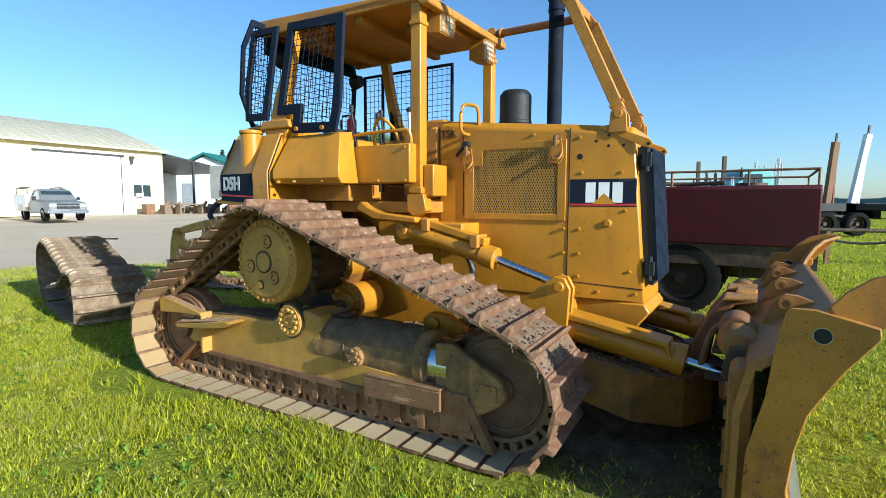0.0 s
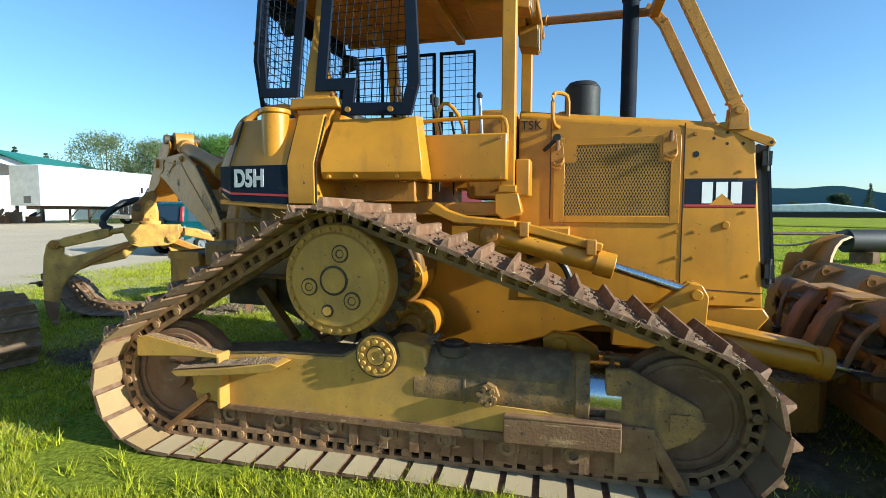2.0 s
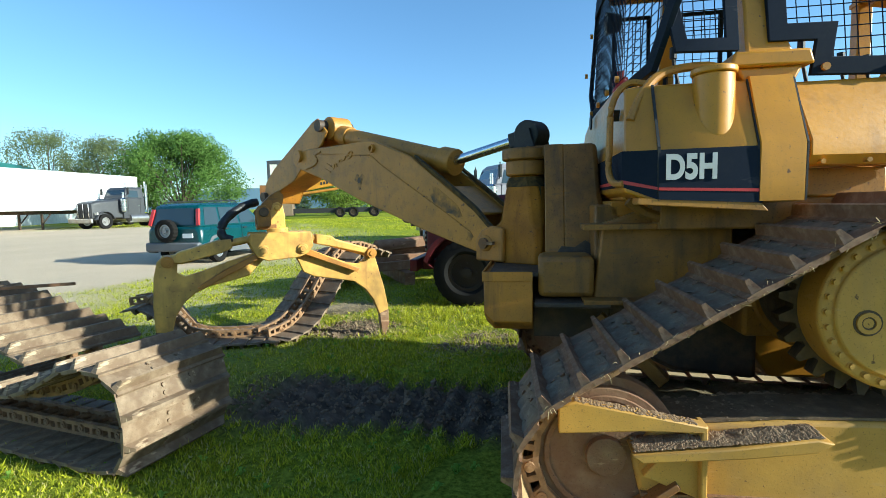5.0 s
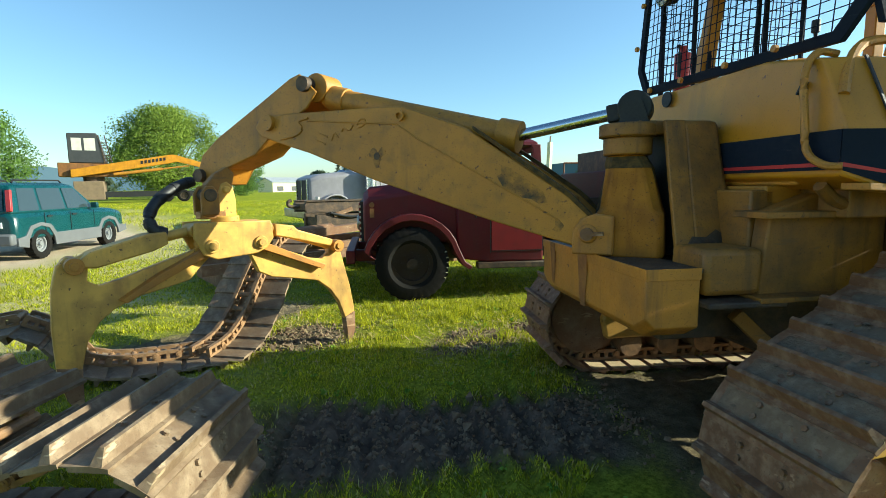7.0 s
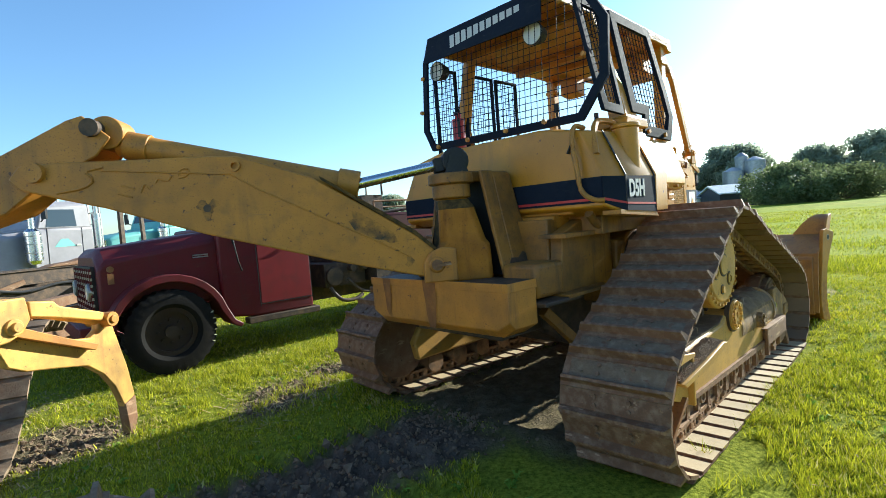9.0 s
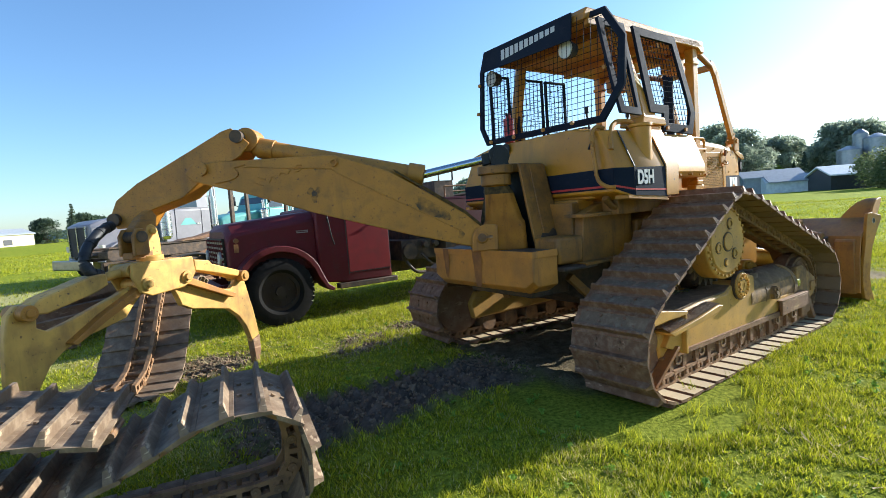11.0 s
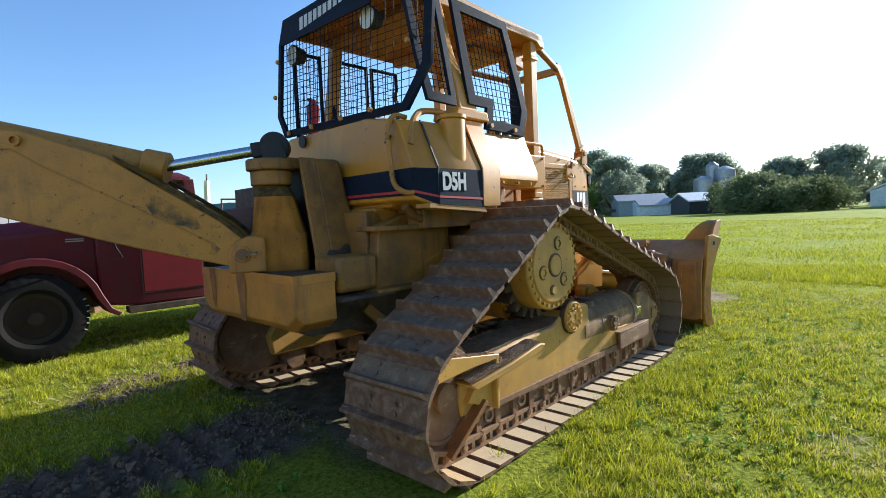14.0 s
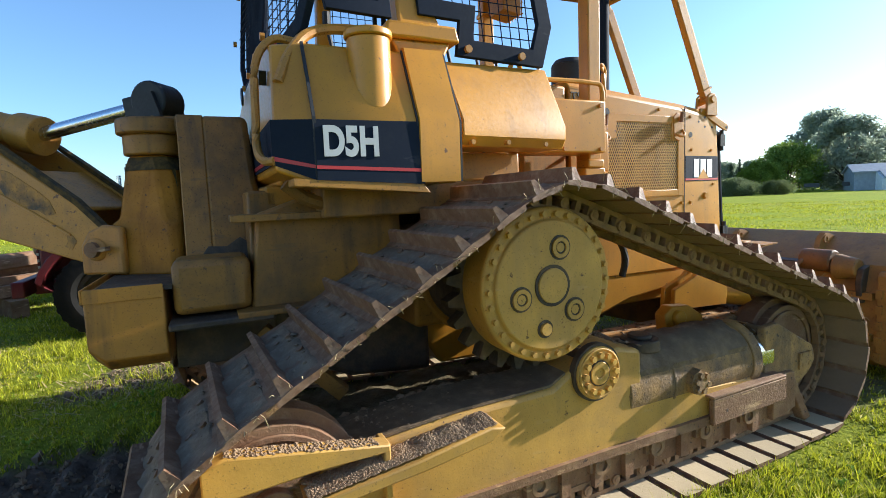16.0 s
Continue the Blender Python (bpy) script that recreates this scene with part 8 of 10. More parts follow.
for y, yt in ((0.095, 0.165), (2.105, 2.035)):
    part("front_pillar", Shape().bar((-1.40, y, 1.72), (-1.235, yt, 2.09), 0.05, 0.055), RED_PAINT, roof_r, bevel=0.008)
    part("rear_pillar", Shape().prism([(-0.64, 1.72), (-0.76, 1.72), (-0.78, 1.80), (-0.77, 2.02), (-0.80, 2.09), (-0.66, 2.09)], y - 0.025, y + 0.03, "y"), RED_PAINT, roof_r, bevel=0.01)
    part("vent_bar", Shape().bar((-1.16, y, 1.72), (-1.13, yt, 2.09), 0.02, 0.02), MATT_BLACK, roof_r)
part("rear_wall", Shape().box((-0.68, 0.10, 1.72), (-0.65, 2.10, 1.84)).box((-0.68, 0.12, 2.0), (-0.65, 2.08, 2.09)).box((-0.68, 0.10, 1.84), (-0.65, 0.45, 2.0)).box((-0.68, 1.75, 1.84), (-0.65, 2.10, 2.0)), RED_PAINT, roof_r)
part("steering_wheel", Shape().tube([(-1.20 + 0.09 * math.sin(a / 10 * 2 * math.pi), 0.62 + 0.2 * math.cos(a / 10 * 2 * math.pi), 1.80 + 0.12 * math.sin(a / 10 * 2 * math.pi)) for a in range(11)], 0.015), MATT_BLACK, cab_r)
for x in (-1.16, -1.0):
    part("roof_lamp", Shape().cyl((x, 0.55, 2.19), (x, 0.55, 2.235), 0.045, seg=12), ORANGE_RUST, roof_r, "small amber roof lamp", bevel=0.008)
part("door_panel", Shape().prism([(-1.355, 0.66), (-1.355, 1.70), (-0.645, 1.70), (-0.645, 0.66)], 0.021, 0.029, "y"), RED_DOOR, cab_r, "brighter repainted red door panel", bevel=0.003)
part("door_mirror", Shape().box((-1.30, -0.10, 1.70), (-1.27, 0.04, 2.03)).tube([(-1.285, -0.03, 2.04), (-1.20, 0.10, 2.09), (-1.0, 0.14, 2.11)], 0.012), WHITE, cab_r, "tall white-backed mirror", bevel=0.012)
s = Shape().bar((-1.37, 0.025, 0.62), (-1.37, 0.025, 1.70), 0.008, 0.008, (0, 1, 0)).bar((-0.635, 0.025, 0.64), (-0.635, 0.025, 1.70), 0.008, 0.008, (0, 1, 0)).bar((-1.37, 0.025, 0.65), (-0.63, 0.025, 0.65), 0.008, 0.012, (0, 1, 0)).bar((-1.36, 0.031, 0.93), (-0.64, 0.031, 0.95), 0.006, 0.006, (0, 1, 0))
part("door_gap", s, MATT_BLACK, cab_r, "dark door gap")
s = Shape().tube([(-0.86, 0.02, 1.42), (-0.84, -0.02, 1.42), (-0.74, -0.02, 1.42)], 0.012)
part("door_handle", s, BARE, cab_r)
s = Shape().box((-1.55, -0.02, 0.42), (-0.55, 0.16, 0.50))
part("running_board", s, STEEL_DARK, cab_r, "dark running board", bevel=0.01)
for sy, y in ((1, 0.0), (-1, 2.2)):
    pts = [(-3.0, 0.62)] + arc(-2.44, 0.52, 0.66, 165, 15, 12) + [(-1.72, 0.52), (-1.62, 0.45)]
    inn = [(-2.92, 0.58)] + arc(-2.44, 0.50, 0.59, 165, 15, 12) + [(-1.76, 0.47), (-1.66, 0.41)]
    s = Shape().prism(pts + inn[::-1], y, y + sy * 0.36, "y")
    s.prism(pts + inn[::-1], y - sy * 0.012, y + sy * 0.03, "y")
    part("fender", s, RED_PAINT, truck, "dull red rounded fender", bevel=0.02)
s = Shape().box((-3.12, 0.42, 0.78), (-3.06, 1.78, 1.34))
g = part("grille", s, MATT_BLACK, hood_r, "dark grille with pale bars")
for k in range(7):
    part("grille_bar", Shape().box((-3.135, 0.40, 0.81 + 0.075 * k), (-3.115, 1.80, 0.84 + 0.075 * k)), BARE, g)
for k in range(9):
    part("grille_bar", Shape().box((-3.14, 0.42 + 0.165 * k, 0.80), (-3.12, 0.45 + 0.165 * k, 1.32)), RED_PAINT, g)
for y in (0.52, 1.68):
    hl = part("headlight", Shape().cyl((-3.13, y, 1.05), (-3.16, y, 1.05), 0.105, seg=20), BARE, hood_r, "round headlight")
    part("lens", Shape().cyl((-3.16, y, 1.05), (-3.172, y, 1.05), 0.085, seg=20), LAMP_LENS, hl)
s = Shape().box((-2.99, 0.235, 1.13), (-2.93, 0.27, 1.25)).cyl((-2.96, 0.24, 1.30), (-2.96, 0.20, 1.30), 0.035, seg=12)
part("marker_lamp", s, ORANGE_RUST, hood_r, "small amber side lamp")
for z in (1.36, 1.335):
    part("badge", Shape().box((-2.10, 0.165, z), (-1.92, 0.185, z + 0.015)), BARE, hood_r, "plain bright badge bar")
part("number_bar", Shape().box((-1.74, 0.09, 1.42), (-1.60, 0.098, 1.49)), MATT_BLACK, cab_r, "plain dark bar on the cowl")
s = Shape().box((-3.32, 0.10, 0.52), (-3.20, 2.10, 0.70)).box((-3.22, 0.5, 0.5), (-2.9, 0.6, 0.66)).box((-3.22, 1.6, 0.5), (-2.9, 1.7, 0.66))
part("bumper", s, RED_PAINT, truck, "red steel bumper", bevel=0.015)
s = Shape().tube([(-1.62, 0.10, 1.45), (-1.72, -0.12, 1.60), (-1.73, -0.14, 1.95), (-1.70, -0.10, 1.97)], 0.012).tube([(-1.55, 0.08, 1.1), (-1.66, -0.12, 1.25), (-1.72, -0.13, 1.62)], 0.010).box((-1.76, -0.22, 1.62), (-1.73, -0.06, 1.90))
part("mirror", s, MATT_BLACK, cab_r, "dark mirror on a bent arm")
s = Shape().box((-2.9, 0.62, 0.48), (3.5, 0.74, 0.70)).box((-2.9, 1.46, 0.48), (3.5, 1.58, 0.70))
part("chassis", s, STEEL_DARK, truck, "dark chassis rails")
s = Shape().box((-0.35, 0.15, 0.70), (0.35, 2.05, 1.05)).box((-0.1, 0.3, 1.05), (0.3, 1.9, 1.35)).cyl((-0.2, 0.1, 0.85), (-0.2, 0.3, 0.85), 0.14, seg=16).cyl((0.1, 0.05, 0.95), (0.1, 0.3, 0.95), 0.06, seg=12).cyl((0.3, 0.05, 0.95), (0.3, 0.3, 0.95), 0.05, seg=12)
s.tube([(-0.3, 0.1, 0.7), (-0.2, 0.0, 0.50), (0.05, 0.0, 0.48), (0.2, 0.02, 0.55)], 0.03, smooth=2).tube([(0.0, 0.1, 0.8), (0.15, 0.02, 0.6), (0.4, 0.05, 0.55)], 0.025, smooth=2)
part("pump", s, STEEL_DARK, truck, "dark pump and pipes behind the cab", bevel=0.02)
s = loft([ring(0.45, -0.06, 2.26, 0.98, 1.74, 0.03), ring(3.66, -0.06, 2.26, 0.98, 1.74, 0.03)])
tk = part("water_tank", s, SHADED_RED, truck, "dull red box tank, shade put into its paint", bevel=0.02)
s = Shape().box((0.45, -0.02, 0.70), (3.66, 2.22, 0.985))
part("tank_skirt", s, STEEL_DARK, tk, "dark rusted skirt below the tank")
s = Shape()
for y in (-0.02, 2.22):
    for z in (1.93,):
        s.tube([(0.5, y, z), (3.62, y, z)], 0.016)
    for x in (0.5, 1.2, 2.0, 2.9, 3.62):
        s.tube([(x, y, 1.74), (x, y, 1.93)], 0.014)
s.tube([(3.62, -0.02, 1.93), (3.62, 2.22, 1.93)], 0.016)
part("tank_rail", s, RUST, tk, "thin red-brown top rail")
s = Shape().cyl((2.9, 0.9, 1.74), (2.9, 0.9, 1.80), 0.20, seg=20).tube([(1.0, 0.5, 1.76), (1.6, 0.4, 1.82), (2.0, 0.6, 1.78), (2.6, 0.5, 1.80)], 0.03, smooth=1).box((0.5, 0.3, 1.74), (0.9, 1.6, 2.05)).tube([(0.6, 0.3, 2.05), (0.6, 0.3, 2.25), (0.9, 0.3, 2.25), (0.9, 0.3, 2.05)], 0.02)
part("tank_pump", s, STEEL_DARK, tk, "hatch, hose and pump engine on the tank", bevel=0.01)
near_tyre = wheel(truck, (-2.44, 0.14, 0.50), 0.50, 0.26, rim_mat=TRUCK_RIM, label="worn black truck tyre")
for a in (20, 10, 2, -7, -15, -24):
    ca, sa = math.cos(radians(a)), math.sin(radians(a))
    part("pale_mark", Shape().bar((-2.44 + 0.462 * ca, 0.018, 0.50 + 0.462 * sa), (-2.44 + 0.492 * ca, 0.028, 0.50 + 0.492 * sa), 0.03, 0.008), CREAM, near_tyre, "pale mark on the tyre edge")
wheel(truck, (-2.44, 2.06, 0.50), 0.50, 0.26, rim_mat=TRUCK_RIM, label="worn black truck tyre")
for y in (0.10, 0.42, 1.78, 2.10):
    wheel(truck, (2.16, y, 0.50), 0.50, 0.25, rim_mat=TRUCK_RIM, label="worn black truck tyre")
part("mud_flap", Shape().box((1.45, -0.02, 0.35), (1.5, 0.5, 0.75)), RUBBER, truck, "black rubber mud flap")
part("mud_flap", Shape().box((2.85, -0.02, 0.25), (2.88, 0.5, 0.72)), RUBBER, truck, "black rubber mud flap")


def cab_truck(name, m, label, paint, dark_hood=False, length=7.0, stacks=True):
    """A bonneted road tractor: x runs from the nose backwards, y across, z up."""
    t = thing(name, m, label, "truck")
    s = loft([ring(0.0, -0.72, 0.72, 0.75, 1.75, 0.10), ring(0.35, -0.80, 0.80, 0.72, 1.88, 0.12), ring(2.1, -0.95, 0.95, 0.72, 2.05, 0.12)])
    h = part("hood", s, paint, t, "long square hood", bevel=0.04)
    part("grille", Shape().box((-0.03, -0.50, 0.80), (0.02, 0.50, 1.68)), MATT_BLACK, h, "dark upright grille")
    for y in (-0.52, 0.0, 0.52):
        part("grille_bar", Shape().box((-0.06, y - 0.03, 0.78), (0.0, y + 0.03, 1.70)), CHROME, h)
    s = loft([ring(2.05, -1.08, 1.08, 0.65, 2.10, 0.05), ring(3.75, -1.08, 1.08, 0.65, 2.12, 0.05)])
    c = part("cab", s, paint, t, "truck cab with side doors", bevel=0.04)
    s = loft([[(2.2, -1.05, 2.08), (3.74, -1.06, 2.08), (3.74, 1.06, 2.08), (2.2, 1.05, 2.08)], [(2.45, -0.95, 2.75), (3.72, -0.98, 2.78), (3.72, 0.98, 2.78), (2.45, 0.95, 2.75)], [(2.6, -0.8, 2.88), (3.6, -0.8, 2.90), (3.6, 0.8, 2.90), (2.6, 0.8, 2.88)]])
    r = part("cab_top", s, paint, c, bevel=0.05)
    part("windscreen", Shape().add([(2.225, -0.92, 2.14), (2.225, 0.92, 2.14), (2.42, 0.84, 2.68), (2.42, -0.84, 2.68)], [(0, 1, 2, 3)]), GLASS, r, "dark windscreen")
    for sy in (-1, 1):
        part("side_window", Shape().add([(2.45, sy * 1.052, 2.14), (3.30, sy * 1.056, 2.14), (3.30, sy * 0.992, 2.64), (2.60, sy * 0.985, 2.64)], [(0, 1, 2, 3)]), GLASS, r, "dark side window")
        pts = arc(0.75, 0.55, 0.66, 175, 10, 10)
        inn = arc(0.75, 0.55, 0.60, 175, 10, 10)
        part("fender", Shape().prism(pts + inn[::-1], sy * 0.72, sy * 1.10, "y"), paint, t, "curved front fender", bevel=0.02)
        part("fuel_tank", Shape().cyl((2.5, sy * 0.98, 0.65), (3.9, sy * 0.98, 0.65), 0.30, seg=20), BARE, t, "bright cylindrical fuel tank")
        s = Shape().cyl((2.0, sy * 1.20, 1.22), (2.0, sy * 1.20, 2.02), 0.20, seg=20).cyl((2.0, sy * 1.20, 2.02), (2.0, sy * 1.20, 2.10), 0.20, 0.11, seg=20).cyl((2.0, sy * 1.20, 1.12), (2.0, sy * 1.20, 1.22), 0.12, 0.20, seg=20).cyl((2.0, sy * 1.20, 2.08), (2.0, sy * 1.20, 2.5), 0.07, seg=14)
        ac = part("air_cleaner", s, CHROME, t, "bright round air cleaner")
        for z in (1.42, 1.66, 1.88):
            part("cleaner_band", Shape().cyl((2.0, sy * 1.20, z), (2.0, sy * 1.20, z + 0.03), 0.206, seg=20, inner=0.19), BARE, ac)
        part("door_gap", Shape().tube([(2.45, sy * 1.083, 2.1), (2.42, sy * 1.083, 0.85), (3.38, sy * 1.083, 0.85), (3.42, sy * 1.083, 2.1)], 0.012, seg=5), MATT_BLACK, c, "dark door gap")
        part("door_handle", Shape().box((3.20, sy * 1.09 - 0.015, 1.55), (3.34, sy * 1.09 + 0.015, 1.60)), CHROME, c)
        part("cab_step", Shape().box((2.35, sy * 1.1 - 0.12, 0.42), (3.0, sy * 1.1 + 0.05, 0.47)), BARE, t)
        if stacks:
            s = Shape().cyl((3.95, sy * 0.98, 1.2), (3.95, sy * 0.98, 3.3), 0.065, seg=14).cyl((3.95, sy * 0.98, 1.5), (3.95, sy * 0.98, 2.5), 0.12, seg=16)
            part("exhaust_stack", s, CHROME, t, "tall bright exhaust stack")
            s = Shape()
            for z in (1.5, 1.85, 2.2, 2.55, 2.9):
                s.bar((4.1, sy * 0.95, z), (4.1, sy * 0.45, z), 0.03, 0.03)
            s.bar((4.1, sy * 0.95, 1.0), (4.1, sy * 0.95, 3.1), 0.05, 0.05).bar((4.1, sy * 0.45, 1.0), (4.1, sy * 0.45, 3.1), 0.05, 0.05)
            part("cab_rack", s, BARE, t, "upright rack behind the cab")
        part("headlight", Shape().box((0.1, sy * 0.98 - 0.12, 0.95), (0.18, sy * 0.98 + 0.12, 1.12)), LAMP_LENS, t)
        s = Shape().tube([(2.35, sy * 1.05, 2.3), (2.3, sy * 1.30, 2.4), (2.3, sy * 1.30, 2.9)], 0.02).box((2.27, sy * 1.30 - 0.1, 2.35), (2.33, sy * 1.30 + 0.1, 2.8))
        part("mirror", s, MATT_BLACK, t)
    part("bumper", Shape().box((-0.35, -1.1, 0.42), (-0.2, 1.1, 0.72)), BARE, t, "steel bumper", bevel=0.03)
    part("chassis", Shape().box((0.0, -0.45, 0.62), (length, -0.35, 0.85)).box((0.0, 0.35, 0.62), (length, 0.45, 0.85)).box((3.8, -0.4, 0.8), (length, 0.4, 0.86)), STEEL_DARK, t, "dark chassis rails")
    for y in (-0.92, 0.92):
        wheel(t, (0.75, y, 0.5), 0.5, 0.28, rim_mat=BARE, seg=24)
        for x in (length - 1.6, length - 0.3):
            wheel(t, (x, y, 0.5), 0.5, 0.45, rim_mat=STEEL_DARK, seg=24)
    return t


semi = cab_truck("road_tractor", pose(3.2, 20.6, 0.12, 0, 0, -6), "pale grey-blue log truck tractor with chrome stacks", PALE_BLUE, length=8.5)
for x in (4.6, 7.2):
    for sy in (-1, 1):
        part("bunk_stake", Shape().bar((x, sy * 1.15, 0.9), (x, sy * 1.2, 3.1), 0.12, 0.12), STEEL_DARK, semi, "upright log stake")
    part("bunk", Shape().box((x - 0.12, -1.25, 0.85), (x + 0.12, 1.25, 1.05)), RUST, semi)
part("door_mark", Shape().add([(2.6, -1.084, 1.55), (3.2, -1.084, 1.55), (3.0, -1.084, 1.78), (2.8, -1.084, 1.78)], [(0, 1, 2, 3)]), MINT, semi, "plain teal mark on the door")
cab_truck("road_tractor", pose(10.6, 23.4, 0.15, 0, 0, -6), "mint green road tractor parked behind the tank truck", MINT, length=7.5)
cab_truck("road_tractor", pose(-13.0, 43.6, 0.43, 0, 0, 48), "dark grey road tractor coupled to a white trailer", GREY_TRUCK, length=7.0)

# flat steel frames and beams stacked between the truck and the tractor
s = Shape()
for k in range(5):
    s.bar((-2.6 + 0.12 * k, 11.9 + 0.28 * k, 0.35 + 0.10 * (k % 3)), (3.6 + 0.1 * k, 12.6 + 0.25 * k, 0.40 + 0.10 * (k % 3)), 0.16, 0.16)
for k in range(4):
    s.bar((-2.2 + 1.5 * k, 11.7, 0.14), (-2.1 + 1.5 * k, 13.6, 0.14), 0.2, 0.24)
s.bar((-2.4, 12.1, 0.68), (1.6, 12.5, 0.85), 0.2, 0.14).cyl((-1.2, 12.2, 0.75), (-0.2, 12.35, 0.78), 0.12, seg=12)
ob = new("steel_beams", mesh_of(s, "steel_beams", RUST))
tagged(ob, "stack of long rusty steel beams lying on the grass", "steel beams", kind="stuff")


# white box trailer
TRAILER = pose(-12.44, 54.83, 0.43, 0, 0, 241)
tr = thing("box_trailer", TRAILER, "long white box trailer behind a dark tractor", "trailer")
body = part("body", Shape().box((0, -1.3, 1.33), (13.3, 1.3, 4.15)), WHITE, tr, "long white trailer box", bevel=0.03)
part("door", Shape().box((13.3, -1.25, 1.36), (13.34, 1.25, 4.1)), SILVER, body, "grey trailer end door")
part("door_panel", Shape().box((13.34, -0.1, 1.5), (13.36, 0.5, 2.0)), GREY_TRUCK, body)
part("underframe", Shape().box((0.5, -0.6, 1.08), (12.8, 0.6, 1.33)), STEEL_DARK, tr)
for y in (-0.9, 0.9):
    part("landing_leg", Shape().bar((9.2, y, 0.0), (9.2, y, 1.1), 0.12, 0.12).bar((9.2, y, 0.35), (8.5, y, 1.1), 0.06, 0.06), STEEL_DARK, tr)
    for x in (0.9, 2.2):
        wheel(tr, (x, y, 0.5), 0.5, 0.5, rim_mat=SILVER, seg=20)

# teal estate car
CAR = pose(-4.80, 18.75, 0.07, 0, 0, 54)
car = thing("estate_car", CAR, "dark teal compact estate car with a spare wheel on its tail", "car")


def cs(x, hw, z0, z1):
    return [(x, -hw, z0), (x, -hw, z1 - 0.12), (x, -hw + 0.10, z1), (x, hw - 0.10, z1), (x, hw, z1 - 0.12), (x, hw, z0)]


s = loft([cs(-0.75, 0.80, 0.50, 1.0), cs(-0.68, 0.86, 0.46, 1.04), cs(2.2, 0.87, 0.46, 1.04), cs(2.9, 0.85, 0.46, 1.0), cs(3.32, 0.82, 0.46, 0.93), cs(3.45, 0.76, 0.48, 0.84)])
bd = part("body", s, TEAL, car, "dark teal car body", bevel=0.05)
lower = [(-0.72, 0.50), (-0.72, 0.33), (-0.42, 0.28), (-0.40, 0.45), (-0.25, 0.66), (0.0, 0.72), (0.25, 0.66), (0.40, 0.45), (0.42, 0.26), (2.18, 0.26), (2.20, 0.45), (2.35, 0.66), (2.6, 0.72), (2.85, 0.66), (3.0, 0.45), (3.02, 0.30), (3.42, 0.36), (3.42, 0.52), (3.08, 0.54), (2.92, 0.74), (2.6, 0.80), (2.28, 0.74), (2.12, 0.54), (0.48, 0.54), (0.32, 0.74), (0.0, 0.80), (-0.32, 0.74), (-0.48, 0.54)]
s = loft([[(-0.72, -0.81, 1.0), (-0.72, 0.81, 1.0), (2.30, 0.80, 1.0), (2.30, -0.80, 1.0)], [(-0.56, -0.70, 1.58), (-0.56, 0.70, 1.58), (1.50, 0.68, 1.60), (1.50, -0.68, 1.60)], [(-0.36, -0.57, 1.66), (-0.36, 0.57, 1.66), (1.25, 0.55, 1.67), (1.25, -0.55, 1.67)]])
gh = part("upper_body", s, TEAL, bd, "dark teal roof and pillars", bevel=0.05)
for sy in (-1, 1):
    part("side_cladding", Shape().prism(lower, sy * 0.83, sy * 0.885, "y"), CLADDING, bd, "grey lower cladding and wheel arches", bevel=0.01)
    for a, b, c, d in ((-0.50, -0.40, 0.10, 0.10), (0.18, 0.18, 0.98, 0.94), (1.06, 1.02, 2.02, 1.45)):
        part("side_window", Shape().add([(a, sy * 0.803, 1.06), (c, sy * 0.803, 1.06), (d, sy * 0.713, 1.54), (b, sy * 0.713, 1.54)], [(0, 1, 2, 3)]), GLASS, gh, "dark side window")
    part("tail_lamp", Shape().bar((-0.715, sy * 0.765, 1.06), (-0.60, sy * 0.70, 1.50), 0.10, 0.06, (1, 0, 0)), RED_BRIGHT, gh, "tall red tail lamp on the rear pillar", bevel=0.01)
    for x in (0.14, 1.02, 1.95):
        part("door_gap", Shape().bar((x, sy * 0.872, 0.56), (x, sy * 0.872, 1.0), 0.012, 0.012), MATT_BLACK, bd)
    for x in (0.22, 1.08):
        part("door_handle", Shape().box((x, sy * 0.88 - 0.012, 0.90), (x + 0.16, sy * 0.88 + 0.012, 0.94)), MATT_BLACK, bd)
    part("roof_rail", Shape().tube([(-0.35, sy * 0.60, 1.66), (-0.3, sy * 0.60, 1.71), (1.15, sy * 0.59, 1.72), (1.22, sy * 0.59, 1.67)], 0.018, seg=6), MATT_BLACK, gh, "black roof rail")
    part("door_mirror", Shape().box((1.85, sy * 0.93 - 0.09, 1.04), (1.95, sy * 0.93 + 0.07, 1.18)), TEAL, bd, bevel=0.02)
    wheel(car, (0.0, sy * 0.77, 0.33), 0.33, 0.2, rim_mat=SILVER, seg=24)
    wheel(car, (2.6, sy * 0.77, 0.33), 0.33, 0.2, rim_mat=SILVER, seg=24)
part("rear_window", Shape().add([(-0.722, -0.64, 1.08), (-0.722, 0.64, 1.08), (-0.598, 0.58, 1.52), (-0.598, -0.58, 1.52)], [(0, 1, 2, 3)]), GLASS, gh, "dark rear window")
part("windscreen", Shape().add([(2.25, -0.72, 1.06), (2.25, 0.72, 1.06), (1.575, 0.64, 1.55), (1.575, -0.64, 1.55)], [(0, 1, 2, 3)]), GLASS, gh, "dark windscreen")
wheel(car, (-0.86, 0.12, 0.92), 0.31, 0.18, (1, 0, 0), SILVER, "spare wheel on the tailgate", 24)
part("bumper", Shape().box((-0.86, -0.84, 0.36), (-0.68, 0.84, 0.60)), CLADDING, car, "grey rear bumper", bevel=0.04)
part("number_bar", Shape().box((-0.77, -0.62, 0.72), (-0.745, -0.30, 0.84)), WHITE, bd, "plain pale bar on the tailgate")

